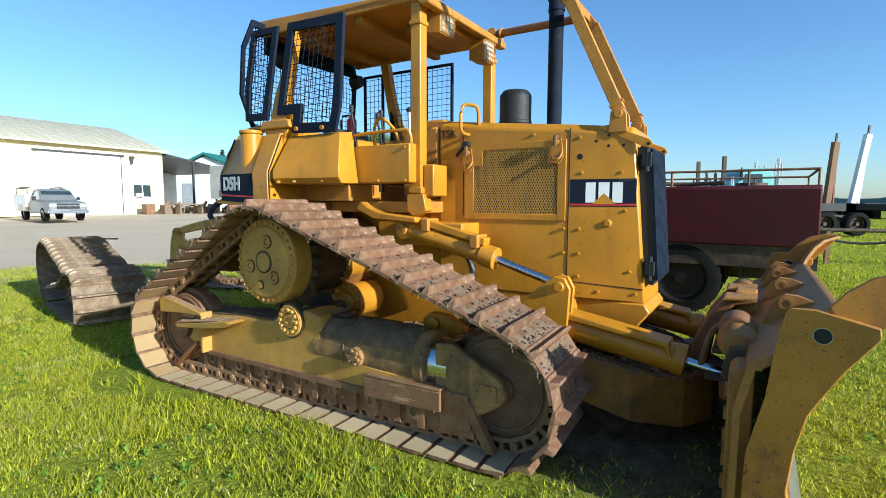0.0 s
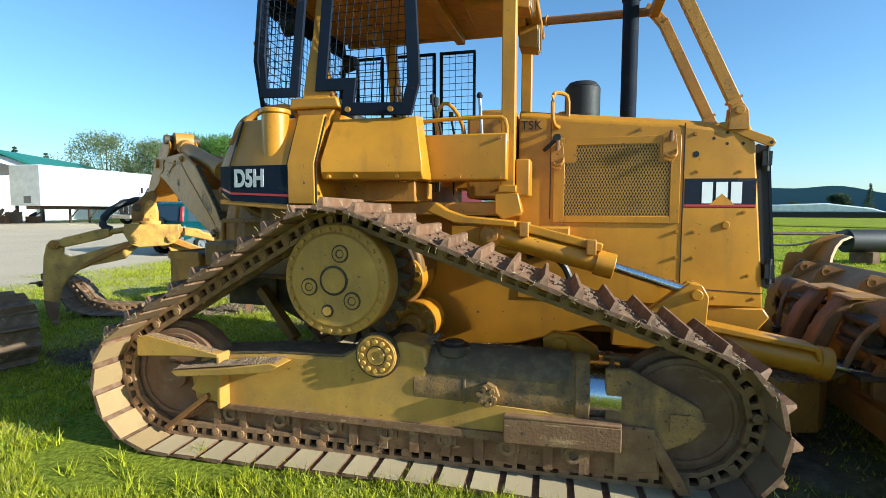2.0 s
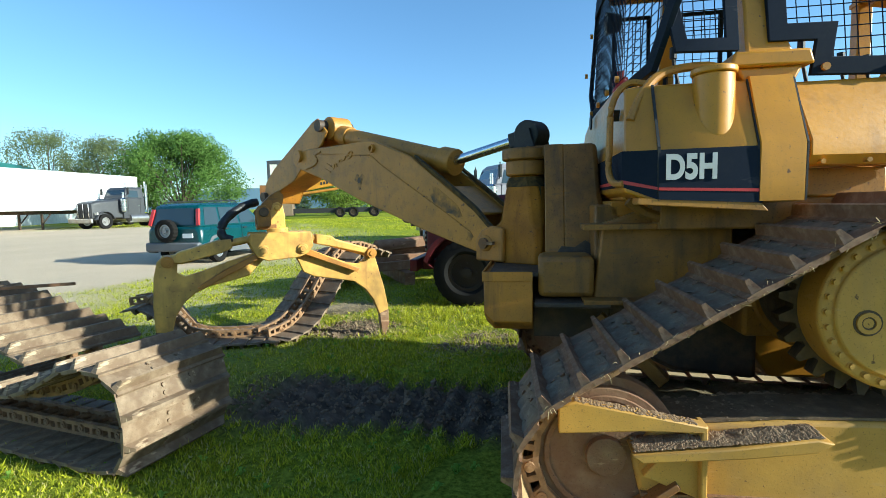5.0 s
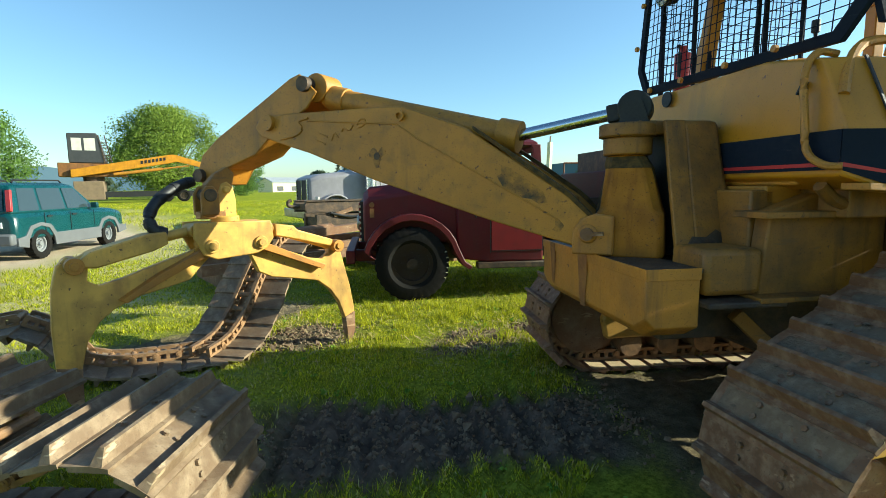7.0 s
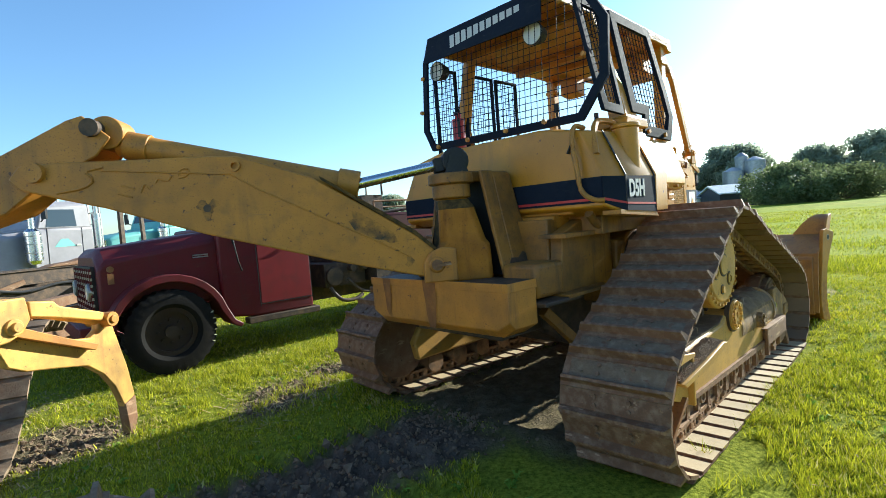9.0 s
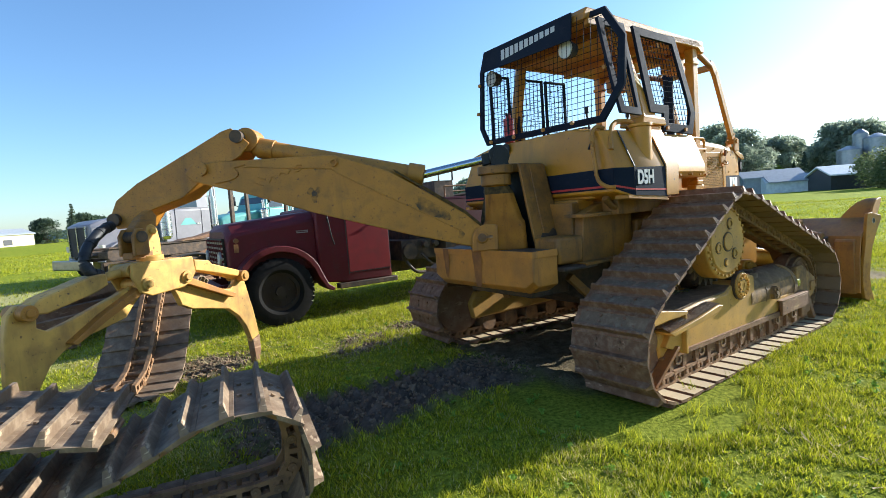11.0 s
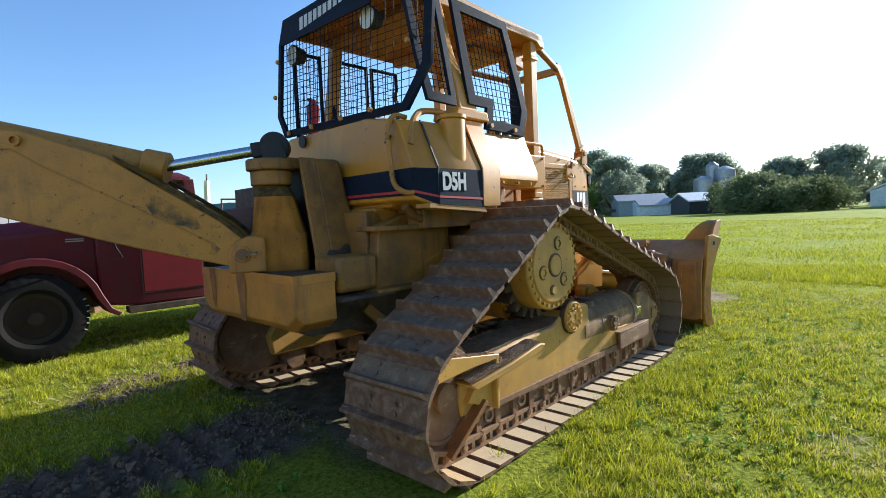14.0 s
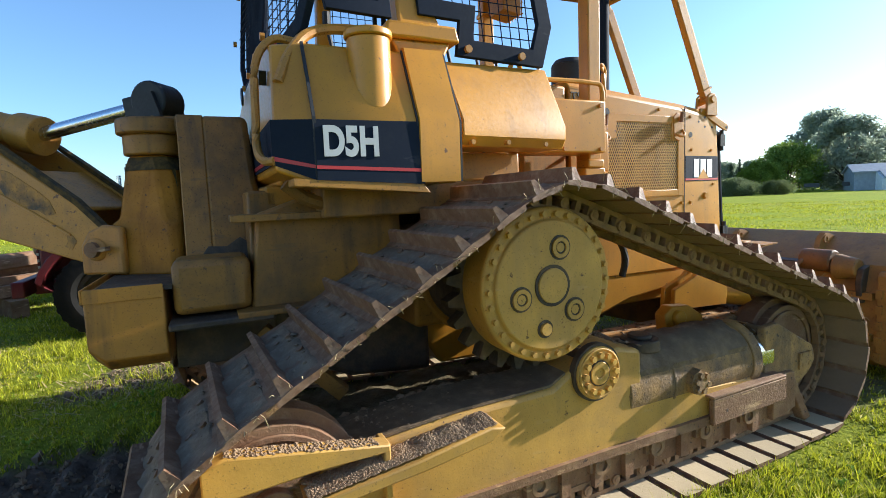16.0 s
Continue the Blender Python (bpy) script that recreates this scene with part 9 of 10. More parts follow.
# silver service pickup by the shop
PICK = pose(-21.4, 29.0, 0.36, 0, 0, 143)
pk = thing("service_pickup", PICK, "silver pickup with a white service body parked by the shop", "pickup")
s = loft([cs(0.0, 0.88, 0.5, 1.05), cs(0.12, 0.96, 0.45, 1.12), cs(1.5, 0.98, 0.45, 1.22), cs(3.4, 0.98, 0.45, 1.22)])
pb = part("cab_body", s, PICKUP_SHADED, pk, "silver pickup front", bevel=0.06)
s = loft([[(1.35, -0.90, 1.18), (1.35, 0.90, 1.18), (3.38, 0.90, 1.18), (3.38, -0.90, 1.18)], [(2.0, -0.76, 1.78), (2.0, 0.76, 1.78), (3.3, 0.76, 1.80), (3.3, -0.76, 1.80)], [(2.2, -0.6, 1.86), (2.2, 0.6, 1.86), (3.2, 0.6, 1.87), (3.2, -0.6, 1.87)]])
pt = part("cab_top", s, PICKUP_SHADED, pb, "silver cab roof", bevel=0.06)
part("windscreen", Shape().add([(1.44, -0.82, 1.24), (1.44, 0.82, 1.24), (1.955, 0.72, 1.74), (1.955, -0.72, 1.74)], [(0, 1, 2, 3)]), GLASS, pt, "dark windscreen")
for sy in (-1, 1):
    part("side_window", Shape().add([(1.75, sy * 0.885, 1.26), (3.2, sy * 0.885, 1.26), (3.15, sy * 0.785, 1.72), (2.1, sy * 0.785, 1.72)], [(0, 1, 2, 3)]), GLASS, pt, "dark side window")
    part("headlight", Shape().box((-0.02, sy * 0.72 - 0.16, 0.82), (0.06, sy * 0.72 + 0.16, 1.0)), LAMP_LENS, pb, "pale headlight")
    wheel(pk, (0.95, sy * 0.85, 0.40), 0.40, 0.26, rim_mat=SILVER, seg=24)
    wheel(pk, (4.6, sy * 0.85, 0.40), 0.40, 0.26, rim_mat=SILVER, seg=24)
    part("service_box", Shape().box((3.5, sy * 0.98 - 0.24, 0.55), (5.9, sy * 0.98 + 0.1, 1.55)), CREAM_ROOF, pk, "off-white tool box side", bevel=0.02)
    for x0, x1 in ((3.55, 4.1), (4.15, 5.05), (5.1, 5.85)):
        part("box_door", Shape().box((x0, sy * 1.085 - 0.008, 0.98 if x0 == 4.15 else 0.6), (x1, sy * 1.085 + 0.008, 1.5)), WHITE, pk, bevel=0.006)
    part("door_mirror", Shape().box((1.85, sy * 1.08 - 0.1, 1.2), (1.95, sy * 1.08 + 0.08, 1.42)), MATT_BLACK, pb, bevel=0.02)
    s = Shape()
    for k in range(9):
        s.bar((3.6 + 0.28 * k, sy * 0.95, 1.9), (3.6 + 0.28 * k, sy * 0.75, 2.0), 0.03, 0.03)
    s.tube([(3.5, sy * 0.95, 1.9), (5.9, sy * 0.95, 1.9)], 0.025).tube([(3.5, sy * 0.75, 2.0), (5.9, sy * 0.75, 2.0)], 0.025).tube([(3.6, sy * 0.95, 1.5), (3.6, sy * 0.95, 1.9)], 0.025).tube([(5.8, sy * 0.95, 1.5), (5.8, sy * 0.95, 1.9)], 0.025)
    part("ladder_rack", s, STEEL_DARK, pk, "rusty ladder rack over the service body")
part("grille", Shape().box((-0.03, -0.55, 0.72), (0.02, 0.55, 1.02)), MATT_BLACK, pb, "dark grille with a bright bar")
part("grille_bar", Shape().box((-0.05, -0.6, 0.86), (0.0, 0.6, 0.92)), CHROME, pb)
part("bumper", Shape().box((-0.18, -0.95, 0.45), (0.05, 0.95, 0.66)), CHROME, pk, "chrome bumper", bevel=0.04)
part("bed_floor", Shape().box((3.4, -0.75, 0.7), (5.9, 0.75, 0.85)), WHITE, pk)

# yellow loader with a long arm, far across the yard
LOADER = pose(2.5, 58.5, 0.45, 0, 0, -12)
ld = thing("log_loader", LOADER, "old yellow log loader with a long low arm on wheels", "loader")
lc = part("cab", Shape().prism([(-2.6, 3.5), (-2.6, 6.0), (-0.5, 6.05), (0.1, 3.5)], -1.0, 1.0, "y"), GREY_TRUCK, ld, "weathered dark grey cab", bevel=0.05)
for a, b in ((-2.3, -1.6), (-1.4, -0.6)):
    part("cab_window", Shape().box((a, -1.02, 4.55), (b, -0.985, 5.6)), LAMP_LENS, lc, "pale cab window")
s = Shape().bar((0.0, -1.0, 3.4), (-0.35, -1.0, 5.9), 0.08, 0.08).bar((0.55, -1.0, 3.4), (0.10, -1.0, 5.9), 0.08, 0.08)
for k in range(8):
    s.bar((-0.02 - 0.04 * k, -1.0, 3.6 + 0.28 * k), (0.52 - 0.05 * k, -1.0, 3.6 + 0.28 * k), 0.05, 0.05)
part("ladder", s, STEEL_DARK, ld, "dark steel ladder beside the cab")
part("turntable", Shape().prism([(-3.4, 2.3), (-3.4, 3.5), (0.8, 3.4), (1.6, 2.3)], -1.1, 1.1, "y"), ORANGE_RUST, ld, "rusty brown turntable deck", bevel=0.05)
arm_ob = part("arm", Shape().prism([(-2.5, 2.2), (-2.5, 2.9), (1.0, 3.55), (5.2, 4.3), (5.6, 4.25), (9.3, 3.1), (9.2, 2.7), (5.6, 3.65), (5.0, 3.5), (1.0, 2.8)], -1.45, -1.1, "y"), YELLOW, ld, "long bent yellow arm", bevel=0.04)
part("arm_cylinder", Shape().cyl((0.6, -1.28, 2.5), (4.4, -1.28, 3.0), 0.14, seg=14).cyl((4.4, -1.28, 3.0), (6.6, -1.28, 3.3), 0.07, seg=12), YELLOW_OLD, arm_ob, "yellow arm cylinder")
for k in range(7):
    x = 2.7 + 0.30 * k
    part("arm_mark", Shape().prism([(x, 3.40 + 0.18 * (x - 2.7)), (x, 3.68 + 0.18 * (x - 2.7)), (x + 0.2, 3.72 + 0.18 * (x - 2.7)), (x + 0.2, 3.44 + 0.18 * (x - 2.7))], -1.47, -1.452, "y"), MATT_BLACK, arm_ob, "dark plain mark on the arm")
part("support", Shape().box((-3.2, -0.9, 0.5), (9.0, 0.9, 1.0)), MATT_BLACK, ld, "dark chassis")
part("pedestal", Shape().cyl((-1.0, 0, 1.0), (-1.0, 0, 2.3), 0.8, seg=20), STEEL_DARK, ld)
part("front_box", Shape().box((-2.4, -1.3, 0.3), (-0.2, 1.2, 1.9)), WOOD, ld, "rusty brown weight box", bevel=0.04)
for x in (-3.6, 4.6, 6.0, 8.2):
    for y in (-1.1, 1.1):
        wheel(ld, (x, y, 0.55), 0.55, 0.4, seg=18)

# masts and low trailers across the field
for k, (x, y, h, lean, mat) in enumerate(((30.6, 40.4, 6.0, 0.25, RUST), (32.6, 40.4, 6.6, 0.75, WHITE), (42.4, 40.2, 6.0, 0.15, CREAM))):
    t = thing("derrick_mast", pose(x, y, 0.35), "tall leaning lattice mast on a low trailer", "mast", group="masts across the field")
    part("mast", Shape().bar((-0.15, 0, 1.2), (lean, 0, h), 0.42, 0.42).bar((0.35, 0, 1.2), (lean + 0.12, 0, h), 0.12, 0.12), mat, t, "tapering mast")
    part("mast_head", Shape().bar((lean, 0, h), (lean + 0.05, 0, h + 0.7), 0.12, 0.12), STEEL_DARK, t)
    part("trailer_bed", Shape().box((-1.5, -1.2, 0.6), (1.9, 1.2, 1.2)).box((-1.2, -1.0, 0.0), (-0.6, 1.0, 0.7)).box((0.8, -1.0, 0.0), (1.4, 1.0, 0.7)), MATT_BLACK, t)
t = thing("lowbed_trailer", pose(40, 33.5, 0.35, 0, 0, -42), "long dark low trailer with a white load across the field", "trailer")
part("bed", Shape().box((-14, -1.2, 0.7), (14, 1.2, 1.15)), MATT_BLACK, t, "long dark trailer bed")
part("load", Shape().prism([(-5, 1.15), (-4, 1.7), (2, 1.9), (5, 1.5), (6, 1.15)], -1.0, 1.0, "y"), WHITE, t, "white sheeted load", bevel=0.1)
for x in (-12, -10.5, 10, 11.5):
    for y in (-1, 1):
        wheel(t, (x, y, 0.5), 0.5, 0.4, seg=18)
t = thing("long_pole", pose(11.0, 12.0, 0.04, 0, 0, -16), "long dark steel pole with a thick drum end on stands", "pole")
part("pole", Shape().cyl((-2.2, 0, 0.84), (2.8, 0, 0.82), 0.05, seg=12), STEEL_DARK, t)
part("drum", Shape().cyl((2.7, 0, 0.62), (6.0, 0, 0.62), 0.33, seg=24).cyl((2.4, 0, 0.80), (2.75, 0, 0.72), 0.08, 0.25, seg=20), MATT_BLACK, t, "thick black drum", bevel=0.02)
for s in (Shape().bar((-1.6, 0, 0), (-1.6, 0, 0.8), 0.1, 0.1), Shape().box((3.2, -0.4, 0), (3.4, 0.4, 0.32)), Shape().box((5.2, -0.4, 0), (5.4, 0.4, 0.32))):
    part("stand", s, RUST, t)
part("cable", Shape().tube([(-2.2, 0.1, 0.8), (-1.0, 0.2, 0.45), (0.2, 0.1, 0.62), (1.2, 0.2, 0.42), (2.4, 0.1, 0.72)], 0.03, smooth=2), HOSE, t)

# bare log trailer between the pale tractor and the tank truck
t = thing("log_trailer", pose(0.6, 15.7, 0.05, 0, 0, -7), "bare rusty log trailer frame with a hooked drawbar", "trailer")
for y in (0.0, 0.85):
    part("rail", Shape().box((0.3, y - 0.05, 0.90), (8.4, y + 0.05, 1.16)).box((0.3, y - 0.09, 1.15), (8.4, y + 0.09, 1.18)).box((0.3, y - 0.09, 0.88), (8.4, y + 0.09, 0.91)), STEEL_DARK, t, "dark rusted steel rail", bevel=0.006)
    part("lower_beam", Shape().box((0.55, y - 0.06, 0.48), (8.2, y + 0.06, 0.83)), STEEL_DARK, t, "dark lower beam", bevel=0.01)
s = Shape().tube([(0.34, 0.42, 1.02), (0.10, 0.42, 1.02), (0.0, 0.42, 1.06), (0.0, 0.42, 1.16), (0.09, 0.42, 1.19)], 0.045, smooth=2).box((0.28, -0.05, 0.95), (0.36, 0.90, 1.10))
part("hook", s, STEEL_DARK, t, "thick dark towing hook", bevel=0.008)
for x in (0.6, 2.0, 3.5, 5.0):
    part("cross_member", Shape().box((x, 0.0, 0.92), (x + 0.10, 0.85, 1.12)).box((x, 0.0, 0.55), (x + 0.08, 0.85, 0.75)), STEEL_DARK, t)
for x in (1.0, 2.4, 3.9):
    part("strut", Shape().bar((x, -0.07, 0.80), (x + 0.5, -0.07, 0.95), 0.05, 0.10), RUST, t)
s = Shape().prism([(1.9, 1.18), (2.1, 1.24), (2.5, 1.27), (2.9, 1.36), (3.3, 1.40), (3.3, 1.30), (2.9, 1.25), (2.5, 1.18)], -0.12, 0.25, "y")
part("bent_plate", s, RUST, t, "bent brown plate lying across the rails", bevel=0.02)
s = Shape().tube([(0.9, -0.10, 0.86), (1.5, -0.12, 0.72), (2.2, -0.10, 0.88), (3.0, -0.12, 0.70)], 0.03, smooth=2)
part("air_hose", s, HOSE, t)
for x in (3.1, 4.35):
    for y in (-0.35, 1.2):
        wheel(t, (x, y, 0.50), 0.50, 0.42, rim_mat=TRUCK_RIM, label="worn black trailer tyre")

# ---- buildings ----


# cream steel shop: local x along its front wall, y into it
SHOP = pose(-38.4, 21.8, 0.42, 0, 0, math.degrees(math.atan2(45.1 - 35.1, -24.9 + 30.6)))
shop = thing("workshop", SHOP, "cream steel workshop with large white roller doors", "building")
L0, EAVE, DEEP, RISE = 27.2, 5.55, 16.0, 2.4
s = Shape().prism([(0, 0), (0, EAVE), (DEEP / 2, EAVE + RISE), (DEEP, EAVE), (DEEP, 0)], 0.0, L0, "x")
w = part("wall", s, CREAM, shop, "cream ribbed steel walls")
for k in range(68):
    x = 0.2 + k * 0.4
    part("wall_rib", Shape().box((x, -0.03, 0.0), (x + 0.05, 0.0, EAVE - 0.02)), CREAM, w) if k % 2 == 0 else None
s = Shape().add([(-0.3, -0.5, EAVE - 0.06), (L0 + 0.3, -0.5, EAVE - 0.06), (L0 + 0.3, DEEP / 2, EAVE + RISE + 0.1), (-0.3, DEEP / 2, EAVE + RISE + 0.1), (L0 + 0.3, DEEP + 0.5, EAVE - 0.06), (-0.3, DEEP + 0.5, EAVE - 0.06), (-0.3, -0.5, EAVE - 0.16), (L0 + 0.3, -0.5, EAVE - 0.16)],
                [(0, 1, 2, 3), (3, 2, 4, 5), (6, 7, 1, 0)])
rf = part("roof", s, CREAM_ROOF, shop, "pale ribbed sheet roof")
for k in range(34):
    x = 0.2 + 0.8 * k
    part("roof_rib", Shape().bar((x, -0.48, EAVE - 0.03), (x, DEEP / 2, EAVE + RISE + 0.13), 0.05, 0.05), CREAM_ROOF, rf)
part("gutter", Shape().box((-0.3, -0.62, EAVE - 0.20), (L0 + 0.3, -0.48, EAVE - 0.06)), CREAM_ROOF, rf)
for x0, x1 in ((2.2, 8.4), (10.4, 15.0), (17.8, 23.6)):
    d = part("roller_door", Shape().box((x0, -0.06, 0), (x1, 0.05, 4.75)), WHITE, shop, "wide white roller door")
    part("door_rail", Shape().box((x0 - 0.3, -0.14, 4.75), (x1 + 0.3, -0.03, 4.9)), GREY_TRUCK, d, "dark door track")
    part("door_edge", Shape().box((x1, -0.08, 0), (x1 + 0.07, -0.03, 4.75)), GREY_TRUCK, d)
win = part("window", Shape().box((24.6, -0.05, 1.5), (26.0, 0.03, 2.5)), GLASS, shop, "dark sliding window")
part("window_frame", Shape().box((25.25, -0.08, 1.45), (25.33, -0.04, 2.5)).box((24.55, -0.08, 1.42), (26.05, -0.04, 1.5)).box((24.55, -0.08, 2.5), (26.05, -0.04, 2.56)), WHITE, win)
part("air_unit", Shape().box((24.7, -0.35, 1.5), (25.2, -0.05, 1.8)), WHITE, win, "white window air unit")
part("wall_lamp", Shape().box((24.3, -0.35, 4.6), (24.6, -0.02, 4.85)).box((24.35, -0.3, 4.2), (24.5, -0.1, 4.6)), GREY_TRUCK, shop)
# lean-to beside it
lt = thing("lean_to", SHOP @ Matrix.Translation((27.5, 0, 0)), "open lean-to roof on dark posts beside the workshop", "shelter")
part("roof", Shape().prism([(0, 5.2), (0, 5.35), (7.2, 4.15), (7.2, 4.0)], 0.0, 10.0, "y"), GREY_TRUCK, lt, "dark sloping sheet roof")
for x, h in ((2.6, 4.8), (5.0, 4.4), (7.1, 4.0)):
    part("post", Shape().box((x, 0.0, 0), (x + 0.16, 0.16, h)), GREY_TRUCK, lt)
part("back_wall", Shape().box((0, 9.8, 0), (7.2, 10.0, 4.2)), WHITE, lt)
# clutter before the workshop
rng = random.Random(2)
for k in range(7):
    x = 25.0 + 1.25 * k
    t = thing("junk_pile", SHOP @ Matrix.Translation((x, -1.6 + rng.uniform(-0.3, 0.3), 0)), "rusty machine parts and crates beside the workshop", "scrap", group="scrap beside the workshop")
    part("crate", Shape().box((-0.4, -0.4, 0), (0.35, 0.35, rng.uniform(0.4, 0.9))), WOOD if k % 2 else RUST, t, bevel=0.03)
    part("scrap", Shape().cyl((-0.2, 0.0, 0.5), (0.3, 0.1, rng.uniform(0.8, 1.2)), 0.18, 0.1, seg=10).bar((-0.5, 0.2, 0.1), (0.5, -0.2, 0.9), 0.08, 0.08), RUST if k % 3 else MATT_BLACK, t)
t = thing("work_bench", SHOP @ Matrix.Translation((27.5, -3.2, 0)), "low timber bench on legs", "bench")
part("top", Shape().box((-1.2, -0.4, 0.8), (1.2, 0.4, 0.92)), WOOD, t)
for x in (-1.0, 1.0):
    part("leg", Shape().box((x - 0.08, -0.3, 0), (x + 0.08, 0.3, 0.8)), WOOD, t)
# white building with a green roof
wb2 = thing("white_barn", pose(-32.5, 60.5, 0.45, 0, 0, -6), "white metal barn with green roof edges", "building")
part("wall", Shape().prism([(0, 0), (0, 4.4), (4.6, 6.4), (9.2, 4.6), (9.2, 0)], 0, 18, "y"), WHITE, wb2, "white sheet walls")
part("roof", Shape().prism([(-0.4, 4.3), (4.6, 6.55), (9.6, 4.45), (9.6, 4.65), (4.6, 6.8), (-0.4, 4.5)], -0.4, 18.4, "y"), GREEN_TRIM, wb2, "green sheet roof")
part("door", Shape().box((1.6, -0.05, 0), (3.0, 0.0, 3.2)), GREY_WALL, wb2)
part("post", Shape().box((8.2, -0.3, 0), (8.35, -0.1, 3.8)), GREY_TRUCK, wb2)


# farm sheds and silos at the field's far edge
def shed(x, y, turn, w, d, h, roof_h, wall_mat, roof_mat, label):
    t = thing("farm_shed", pose(x, y, 0, 0, 0, turn), label, "shed", group="farm sheds at the field edge")
    part("wall", Shape().prism([(0, 0), (0, h), (d / 2, h + roof_h), (d, h), (d, 0)], 0, w, "x"), wall_mat, t)
    part("roof", Shape().prism([(-0.4, h - 0.1), (d / 2, h + roof_h + 0.1), (d + 0.4, h - 0.1), (d + 0.4, h + 0.1), (d / 2, h + roof_h + 0.35), (-0.4, h + 0.1)], -0.3, w + 0.3, "x"), roof_mat, t)
    for k in range(max(2, int(w / 5))):
        part("opening", Shape().box((1.5 + 5 * k, -0.05, 0.8), (3.6 + 5 * k, 0.02, min(2.2, h - 0.4))), GREY_TRUCK, t, "dark opening")
    return t


shed(96.8, -27.2, 100, 11, 8, 2.2, 1.2, GREY_TRUCK, WHITE, "long low dark shed with a white roof")
shed(100, -10.0, 95, -8, 6, 1.8, 0.9, WHITE, GREY_WALL, "low pale farm shed")
shed(105, -16.0, 95, 9, 7, 2.8, 1.0, GREY_WALL, GREY_WALL, "grey farm shed with a low roof")
shed(95, -54.0, 110, 8, 6, 2.6, 0.8, WHITE, WHITE, "small white farmhouse among trees")
shed(124.5, -17.0, 95, 11, 8, 2.6, 0.9, GREY_WALL, GREY_WALL, "grey farm shed beyond the field")
shed(56, 152, 10, 14, 8, 3.4, 1.2, CREAM, GREY_WALL, "cream shed far across the field")
shed(36, 150, 10, 9, 8, 2.6, 1.0, WHITE, GREY_WALL, "low white shed far across the field")
for x, y, r, h in ((108.0, -25.4, 1.9, 6.6), (108.5, -29.5, 1.9, 8.4), (110.0, -27.6, 1.2, 9.5)):
    t = thing("grain_silo", pose(x, y, 0), "pale steel grain silo behind a shed", "silo", group="silos")
    part("drum", Shape().cyl((0, 0, 0), (0, 0, h), r, seg=24), SILVER, t, "pale ribbed silo drum")
    part("roof", Shape().cyl((0, 0, h), (0, 0, h + 0.8), r * 1.03, 0.3, seg=24), SILVER, t)
    for k in range(6):
        part("hoop", Shape().cyl((0, 0, 0.9 + k * (h - 1) / 6), (0, 0, 1.0 + k * (h - 1) / 6), r + 0.03, seg=24), SILVER, t)


# ---- trees ----
def leaf_cloud(centres, per, size, rng):
    """Many small leaf quads round clump centres (x, y, z, radius)."""
    s = Shape()
    for cx, cy, cz, r in centres:
        for k in range(per):
            d = Vector((rng.gauss(0, 1), rng.gauss(0, 1), rng.gauss(0, 1))).normalized() * r * rng.uniform(0.45, 1.05)
            p = Vector((cx, cy, cz)) + d
            a = Vector((rng.gauss(0, 1), rng.gauss(0, 1), rng.gauss(0, 1))).normalized() * size * rng.uniform(0.6, 1.3)
            b = a.orthogonal().normalized() * a.length * rng.uniform(0.45, 0.8)
            s.add([p - a, p + b * 0.8, p + a, p - b * 0.8], [(0, 1, 2, 3)])
    return s


def tree(name, m, height, spread, label, mat, seed, clumps=60, per=70, leaf=0.16, category="tree", trunk=0.28, group=""):
    rng = random.Random(seed)
    t = thing(name, m, label, category, group)
    s = Shape()
    th = height * trunk
    r0 = 0.035 * height
    s.tube([(0, 0, -0.2), (0.02 * height, 0, th), (0, 0.02 * height, height * 0.62)], [r0, r0 * 0.7, r0 * 0.3], seg=9)
    cl = []
    for k in range(clumps):
        a, v = rng.uniform(0, 6.283), rng.uniform(0, 1) ** 0.8
        z = th * 0.8 + (height - th * 0.8) * v
        prof = math.sin(math.pi * min(1, 0.12 + 0.86 * v)) ** 0.6
        rr = spread * prof * rng.uniform(0.45, 1.0)
        x, y = rr * math.cos(a), rr * math.sin(a)
        cr = spread * rng.uniform(0.16, 0.30)
        cl.append((x, y, min(z, height - cr * 0.5), cr))
        if k % 4 == 0:
            s.tube([(0, 0, th * rng.uniform(0.7, 1.1)), (x * 0.45, y * 0.45, (z + th) * 0.5), (x, y, z)], [r0 * 0.35, r0 * 0.2, r0 * 0.06], seg=5)
    part("trunk", s, BARK, t)
    me = bpy.data.meshes.new("crown")
    lc = leaf_cloud(cl, per, leaf, rng)
    me.from_pydata(lc.v, [], lc.f)
    me.materials.append(mat)
    c = new("crown", me)
    c.parent = t
    return t


def conifer(name, m, height, label, seed, group=""):
    rng = random.Random(seed)
    t = thing(name, m, label, "tree", group)
    part("trunk", Shape().tube([(0, 0, -0.2), (0, 0, height * 0.95)], [0.02 * height, 0.004 * height], seg=7), BARK, t)
    s = Shape()
    tiers = 24
    for i in range(tiers):
        z = height * (0.10 + 0.89 * i / tiers)
        rad = height * 0.22 * (1 - i / tiers) ** 0.85 + 0.05
        for k in range(9):
            a = rng.uniform(0, 6.283)
            l = rad * rng.uniform(0.65, 1.15)
            for j in range(10):
                q = l * (j + 1) / 10
                p = Vector((math.cos(a) * q, math.sin(a) * q, z - q * 0.28 + rng.uniform(-0.1, 0.1)))
                d = Vector((rng.gauss(0, 1), rng.gauss(0, 1), rng.gauss(0, 0.5))).normalized() * height * 0.022
                e = d.orthogonal().normalized() * height * 0.010
                s.add([p - d, p + e, p + d, p - e], [(0, 1, 2, 3)])
    me = bpy.data.meshes.new("crown")
    me.from_pydata(s.v, [], s.f)
    me.materials.append(LEAF_C)
    c = new("crown", me)
    c.parent = t
    return t


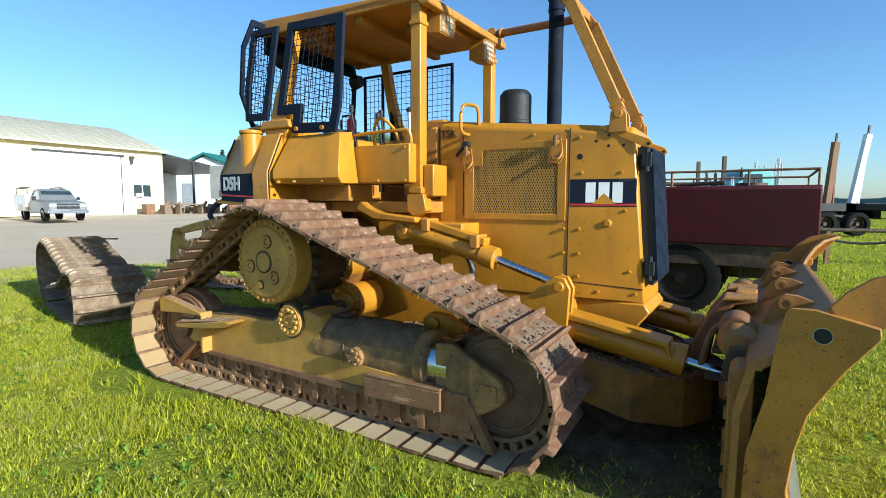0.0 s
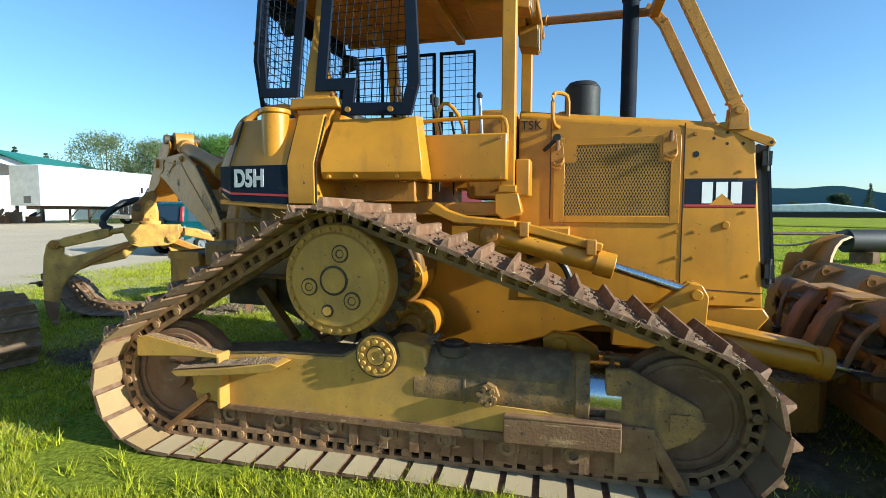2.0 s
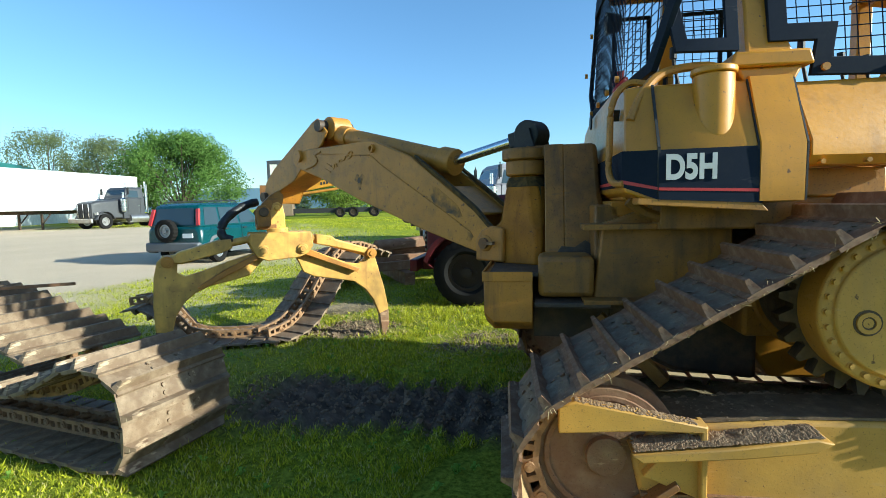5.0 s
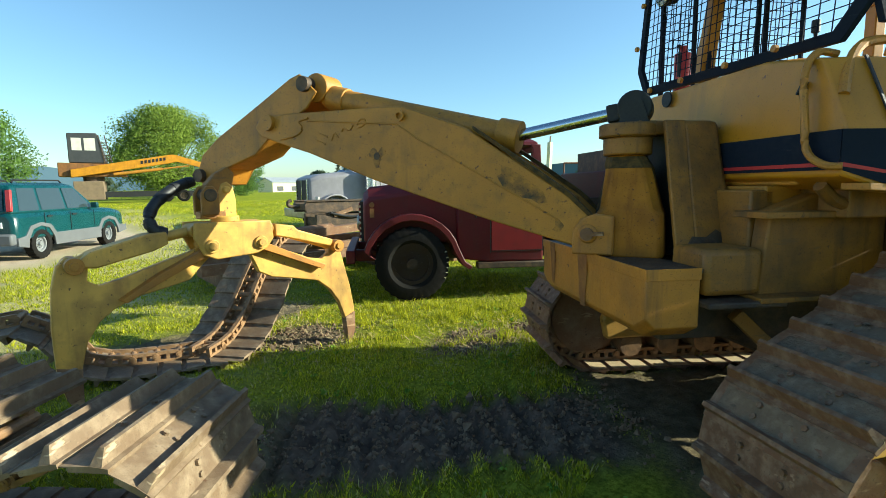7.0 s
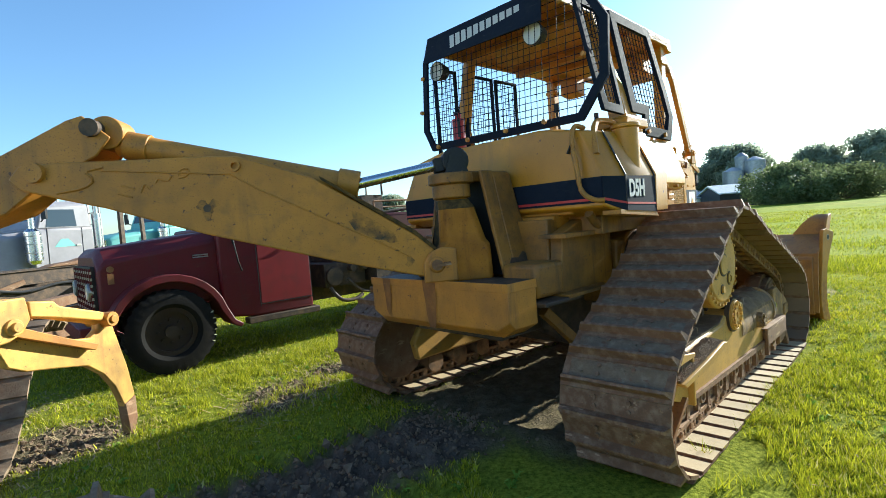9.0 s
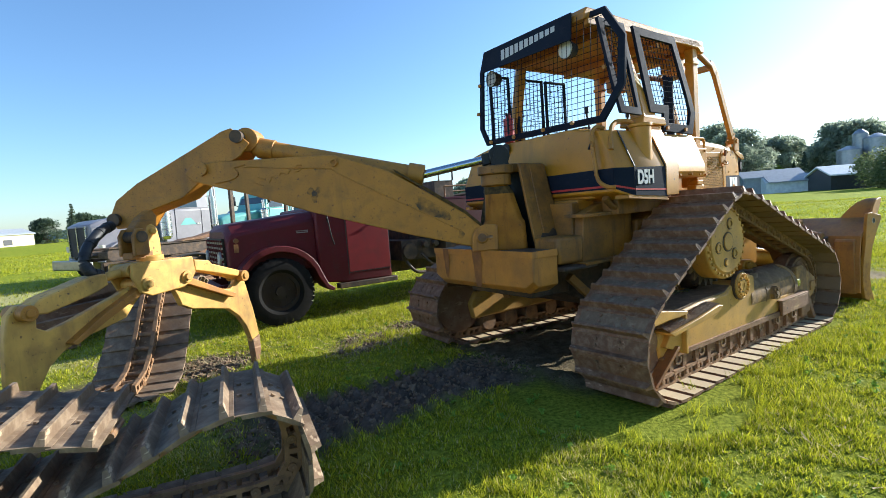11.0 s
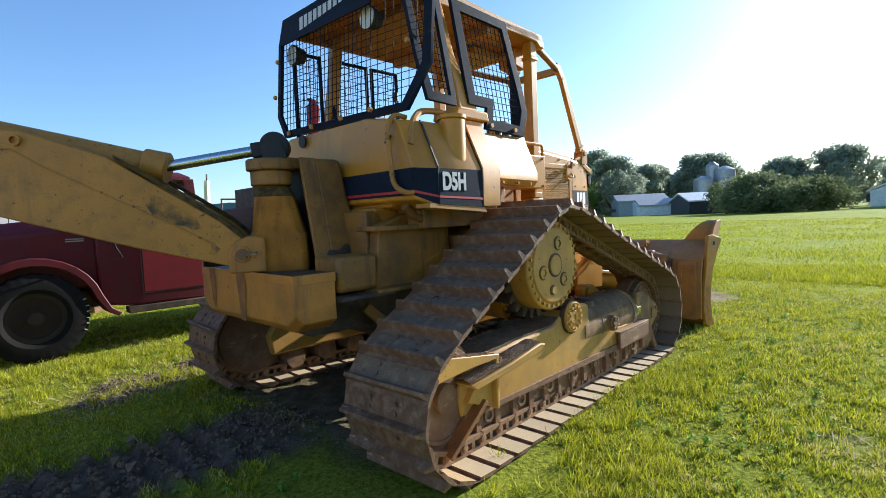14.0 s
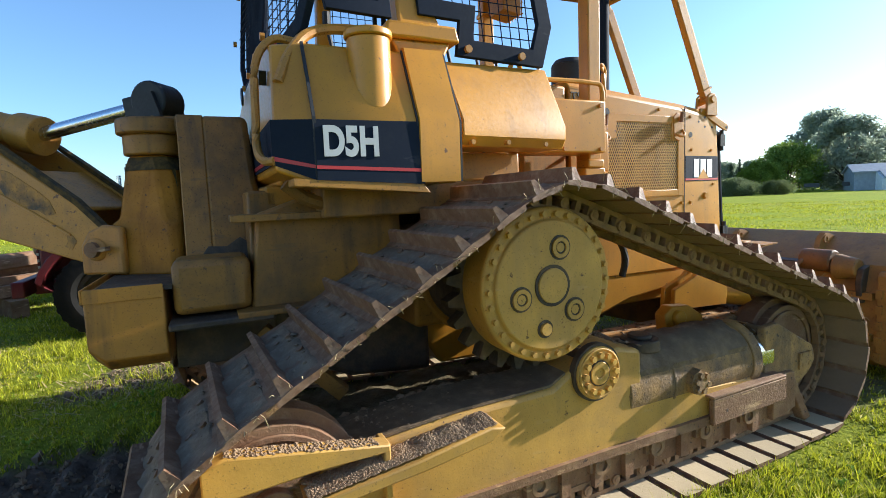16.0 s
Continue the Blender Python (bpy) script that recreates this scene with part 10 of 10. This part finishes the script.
tree("broadleaf_tree", pose(-8.2, 58.5, 0.3), 8.3, 5.6, "broad round green tree beyond the yard", LEAF_A, 1, 130, 330, 0.115, trunk=0.12)
tree("broadleaf_tree", pose(10.2, 71.0, 0.3), 10.4, 6.4, "large leafy green tree behind the loader", LEAF_E, 2, 150, 330, 0.13, trunk=0.12)
tree("broadleaf_tree", pose(-16.5, 70, 0.3), 9.2, 4.6, "open olive-green tree behind the trailer", LEAF_B, 3, 70, 200, 0.105, trunk=0.2)
tree("broadleaf_tree", pose(-23.5, 76, 0.3), 10.6, 5.6, "open olive-green tree behind the trailer", LEAF_B, 4, 75, 170, 0.105, trunk=0.2)
tree("broadleaf_tree", pose(21.5, 84, 0.3), 7.0, 4.6, "low green tree beyond the field", LEAF_A, 6, 80, 220, 0.15, trunk=0.1)
big = tree("broadleaf_tree", pose(142, -6.8, 0), 17.0, 8.0, "tall tree by the far sheds, haze put into its grey-green leaves", LEAF_HAZED, 7, 100, 120, 0.42, trunk=0.1)
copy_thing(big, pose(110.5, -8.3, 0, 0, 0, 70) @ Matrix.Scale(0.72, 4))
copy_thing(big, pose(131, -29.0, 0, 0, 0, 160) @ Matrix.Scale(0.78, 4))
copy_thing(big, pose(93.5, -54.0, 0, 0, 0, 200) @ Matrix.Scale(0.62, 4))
green = tree("broadleaf_tree", pose(108, 0.4, 0), 8.2, 5.5, "rounded green tree at the field edge", LEAF_E, 8, 80, 160, 0.24, trunk=0.08)
copy_thing(green, pose(98, 4.5, 0, 0, 0, 100) @ Matrix.Scale(0.62, 4))
copy_thing(green, pose(112, -13.5, 0, 0, 0, 100) @ Matrix.Scale(0.62, 4))
bush = tree("large_bush", pose(78, -25.0, 0), 5.2, 6.6, "wide sprawling dark green bush at the field edge", LEAF_B, 9, 120, 120, 0.22, "bush", 0.02)
copy_thing(bush, pose(79, -32.0, 0, 0, 0, 110) @ Matrix.Scale(0.85, 4))
copy_thing(bush, pose(82, 7.5, 0, 0, 0, 40) @ Matrix.Scale(0.45, 4))
copy_thing(bush, pose(84, 2.5, 0, 0, 0, 140) @ Matrix.Scale(0.36, 4))
fir = conifer("conifer", pose(-42, 108, 0.4), 11.5, "dark pointed conifer far beyond the yard", 10, "far conifers")
frng = random.Random(77)
for x, y, h in ((-47, 109, 1.1), (-37, 112, .9), (-30, 110, 1.05), (117, -20.5, .65), (119.5, -19.2, .5), (124, 8.9, .62), (126, 10.6, .55), (125, 6.2, .5), (128, 3.4, .6)):
    copy_thing(fir, pose(x, y, 0.3, 0, 0, frng.uniform(0, 360)) @ Matrix.Scale(h, 4))
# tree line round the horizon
pale = tree("broadleaf_tree", pose(150, -22, 0), 13.0, 7.5, "tree far across the field, haze put into its pale grey-green leaves", LEAF_HAZED, 17, 90, 100, 0.5, trunk=0.08)
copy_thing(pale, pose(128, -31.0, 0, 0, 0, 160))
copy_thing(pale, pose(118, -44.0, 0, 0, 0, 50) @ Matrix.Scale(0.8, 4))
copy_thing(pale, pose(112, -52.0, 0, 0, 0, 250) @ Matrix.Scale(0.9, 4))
dark = tree("broadleaf_tree", pose(96, 178, -0.3), 9.0, 5.5, "dark green tree in the distant tree line", LEAF_C, 18, 70, 110, 0.34, trunk=0.08)
for k in range(70):
    a = radians(frng.uniform(-55, 118))
    if radians(88) < a < radians(104):
        continue
    d = frng.uniform(170, 330)
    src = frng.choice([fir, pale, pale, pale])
    sc = frng.uniform(0.7, 1.25) * (1.0 if src is not fir else 1.3)
    if a > radians(30):
        src, sc = (dark if src is pale else fir), sc * 0.85
    copy_thing(src, pose(d * math.cos(a), d * math.sin(a), -0.4, 0, 0, frng.uniform(0, 360)) @ Matrix.Scale(sc, 4))


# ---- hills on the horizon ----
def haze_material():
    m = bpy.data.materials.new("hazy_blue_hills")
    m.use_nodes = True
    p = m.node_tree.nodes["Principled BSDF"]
    # Distance haze is put into the flat blue base colour.
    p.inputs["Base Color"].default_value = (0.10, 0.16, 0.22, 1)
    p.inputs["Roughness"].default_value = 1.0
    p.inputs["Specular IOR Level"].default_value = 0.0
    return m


s = Shape()
n = 150
vs = []
for i in range(n + 1):
    a = radians(20 + 130 * i / n)
    h = 70 + 45 * math.sin(i * 0.11) + 22 * math.sin(i * 0.31 + 1) + 9 * math.sin(i * 0.83)
    vs += [(2900 * math.cos(a), 2900 * math.sin(a), -20), (2900 * math.cos(a), 2900 * math.sin(a), max(25, h)), (3150 * math.cos(a), 3150 * math.sin(a), -20)]
fs = []
for i in range(n):
    fs += [(i * 3, i * 3 + 3, i * 3 + 4, i * 3 + 1), (i * 3 + 1, i * 3 + 4, i * 3 + 5, i * 3 + 2)]
s.add(vs, fs)
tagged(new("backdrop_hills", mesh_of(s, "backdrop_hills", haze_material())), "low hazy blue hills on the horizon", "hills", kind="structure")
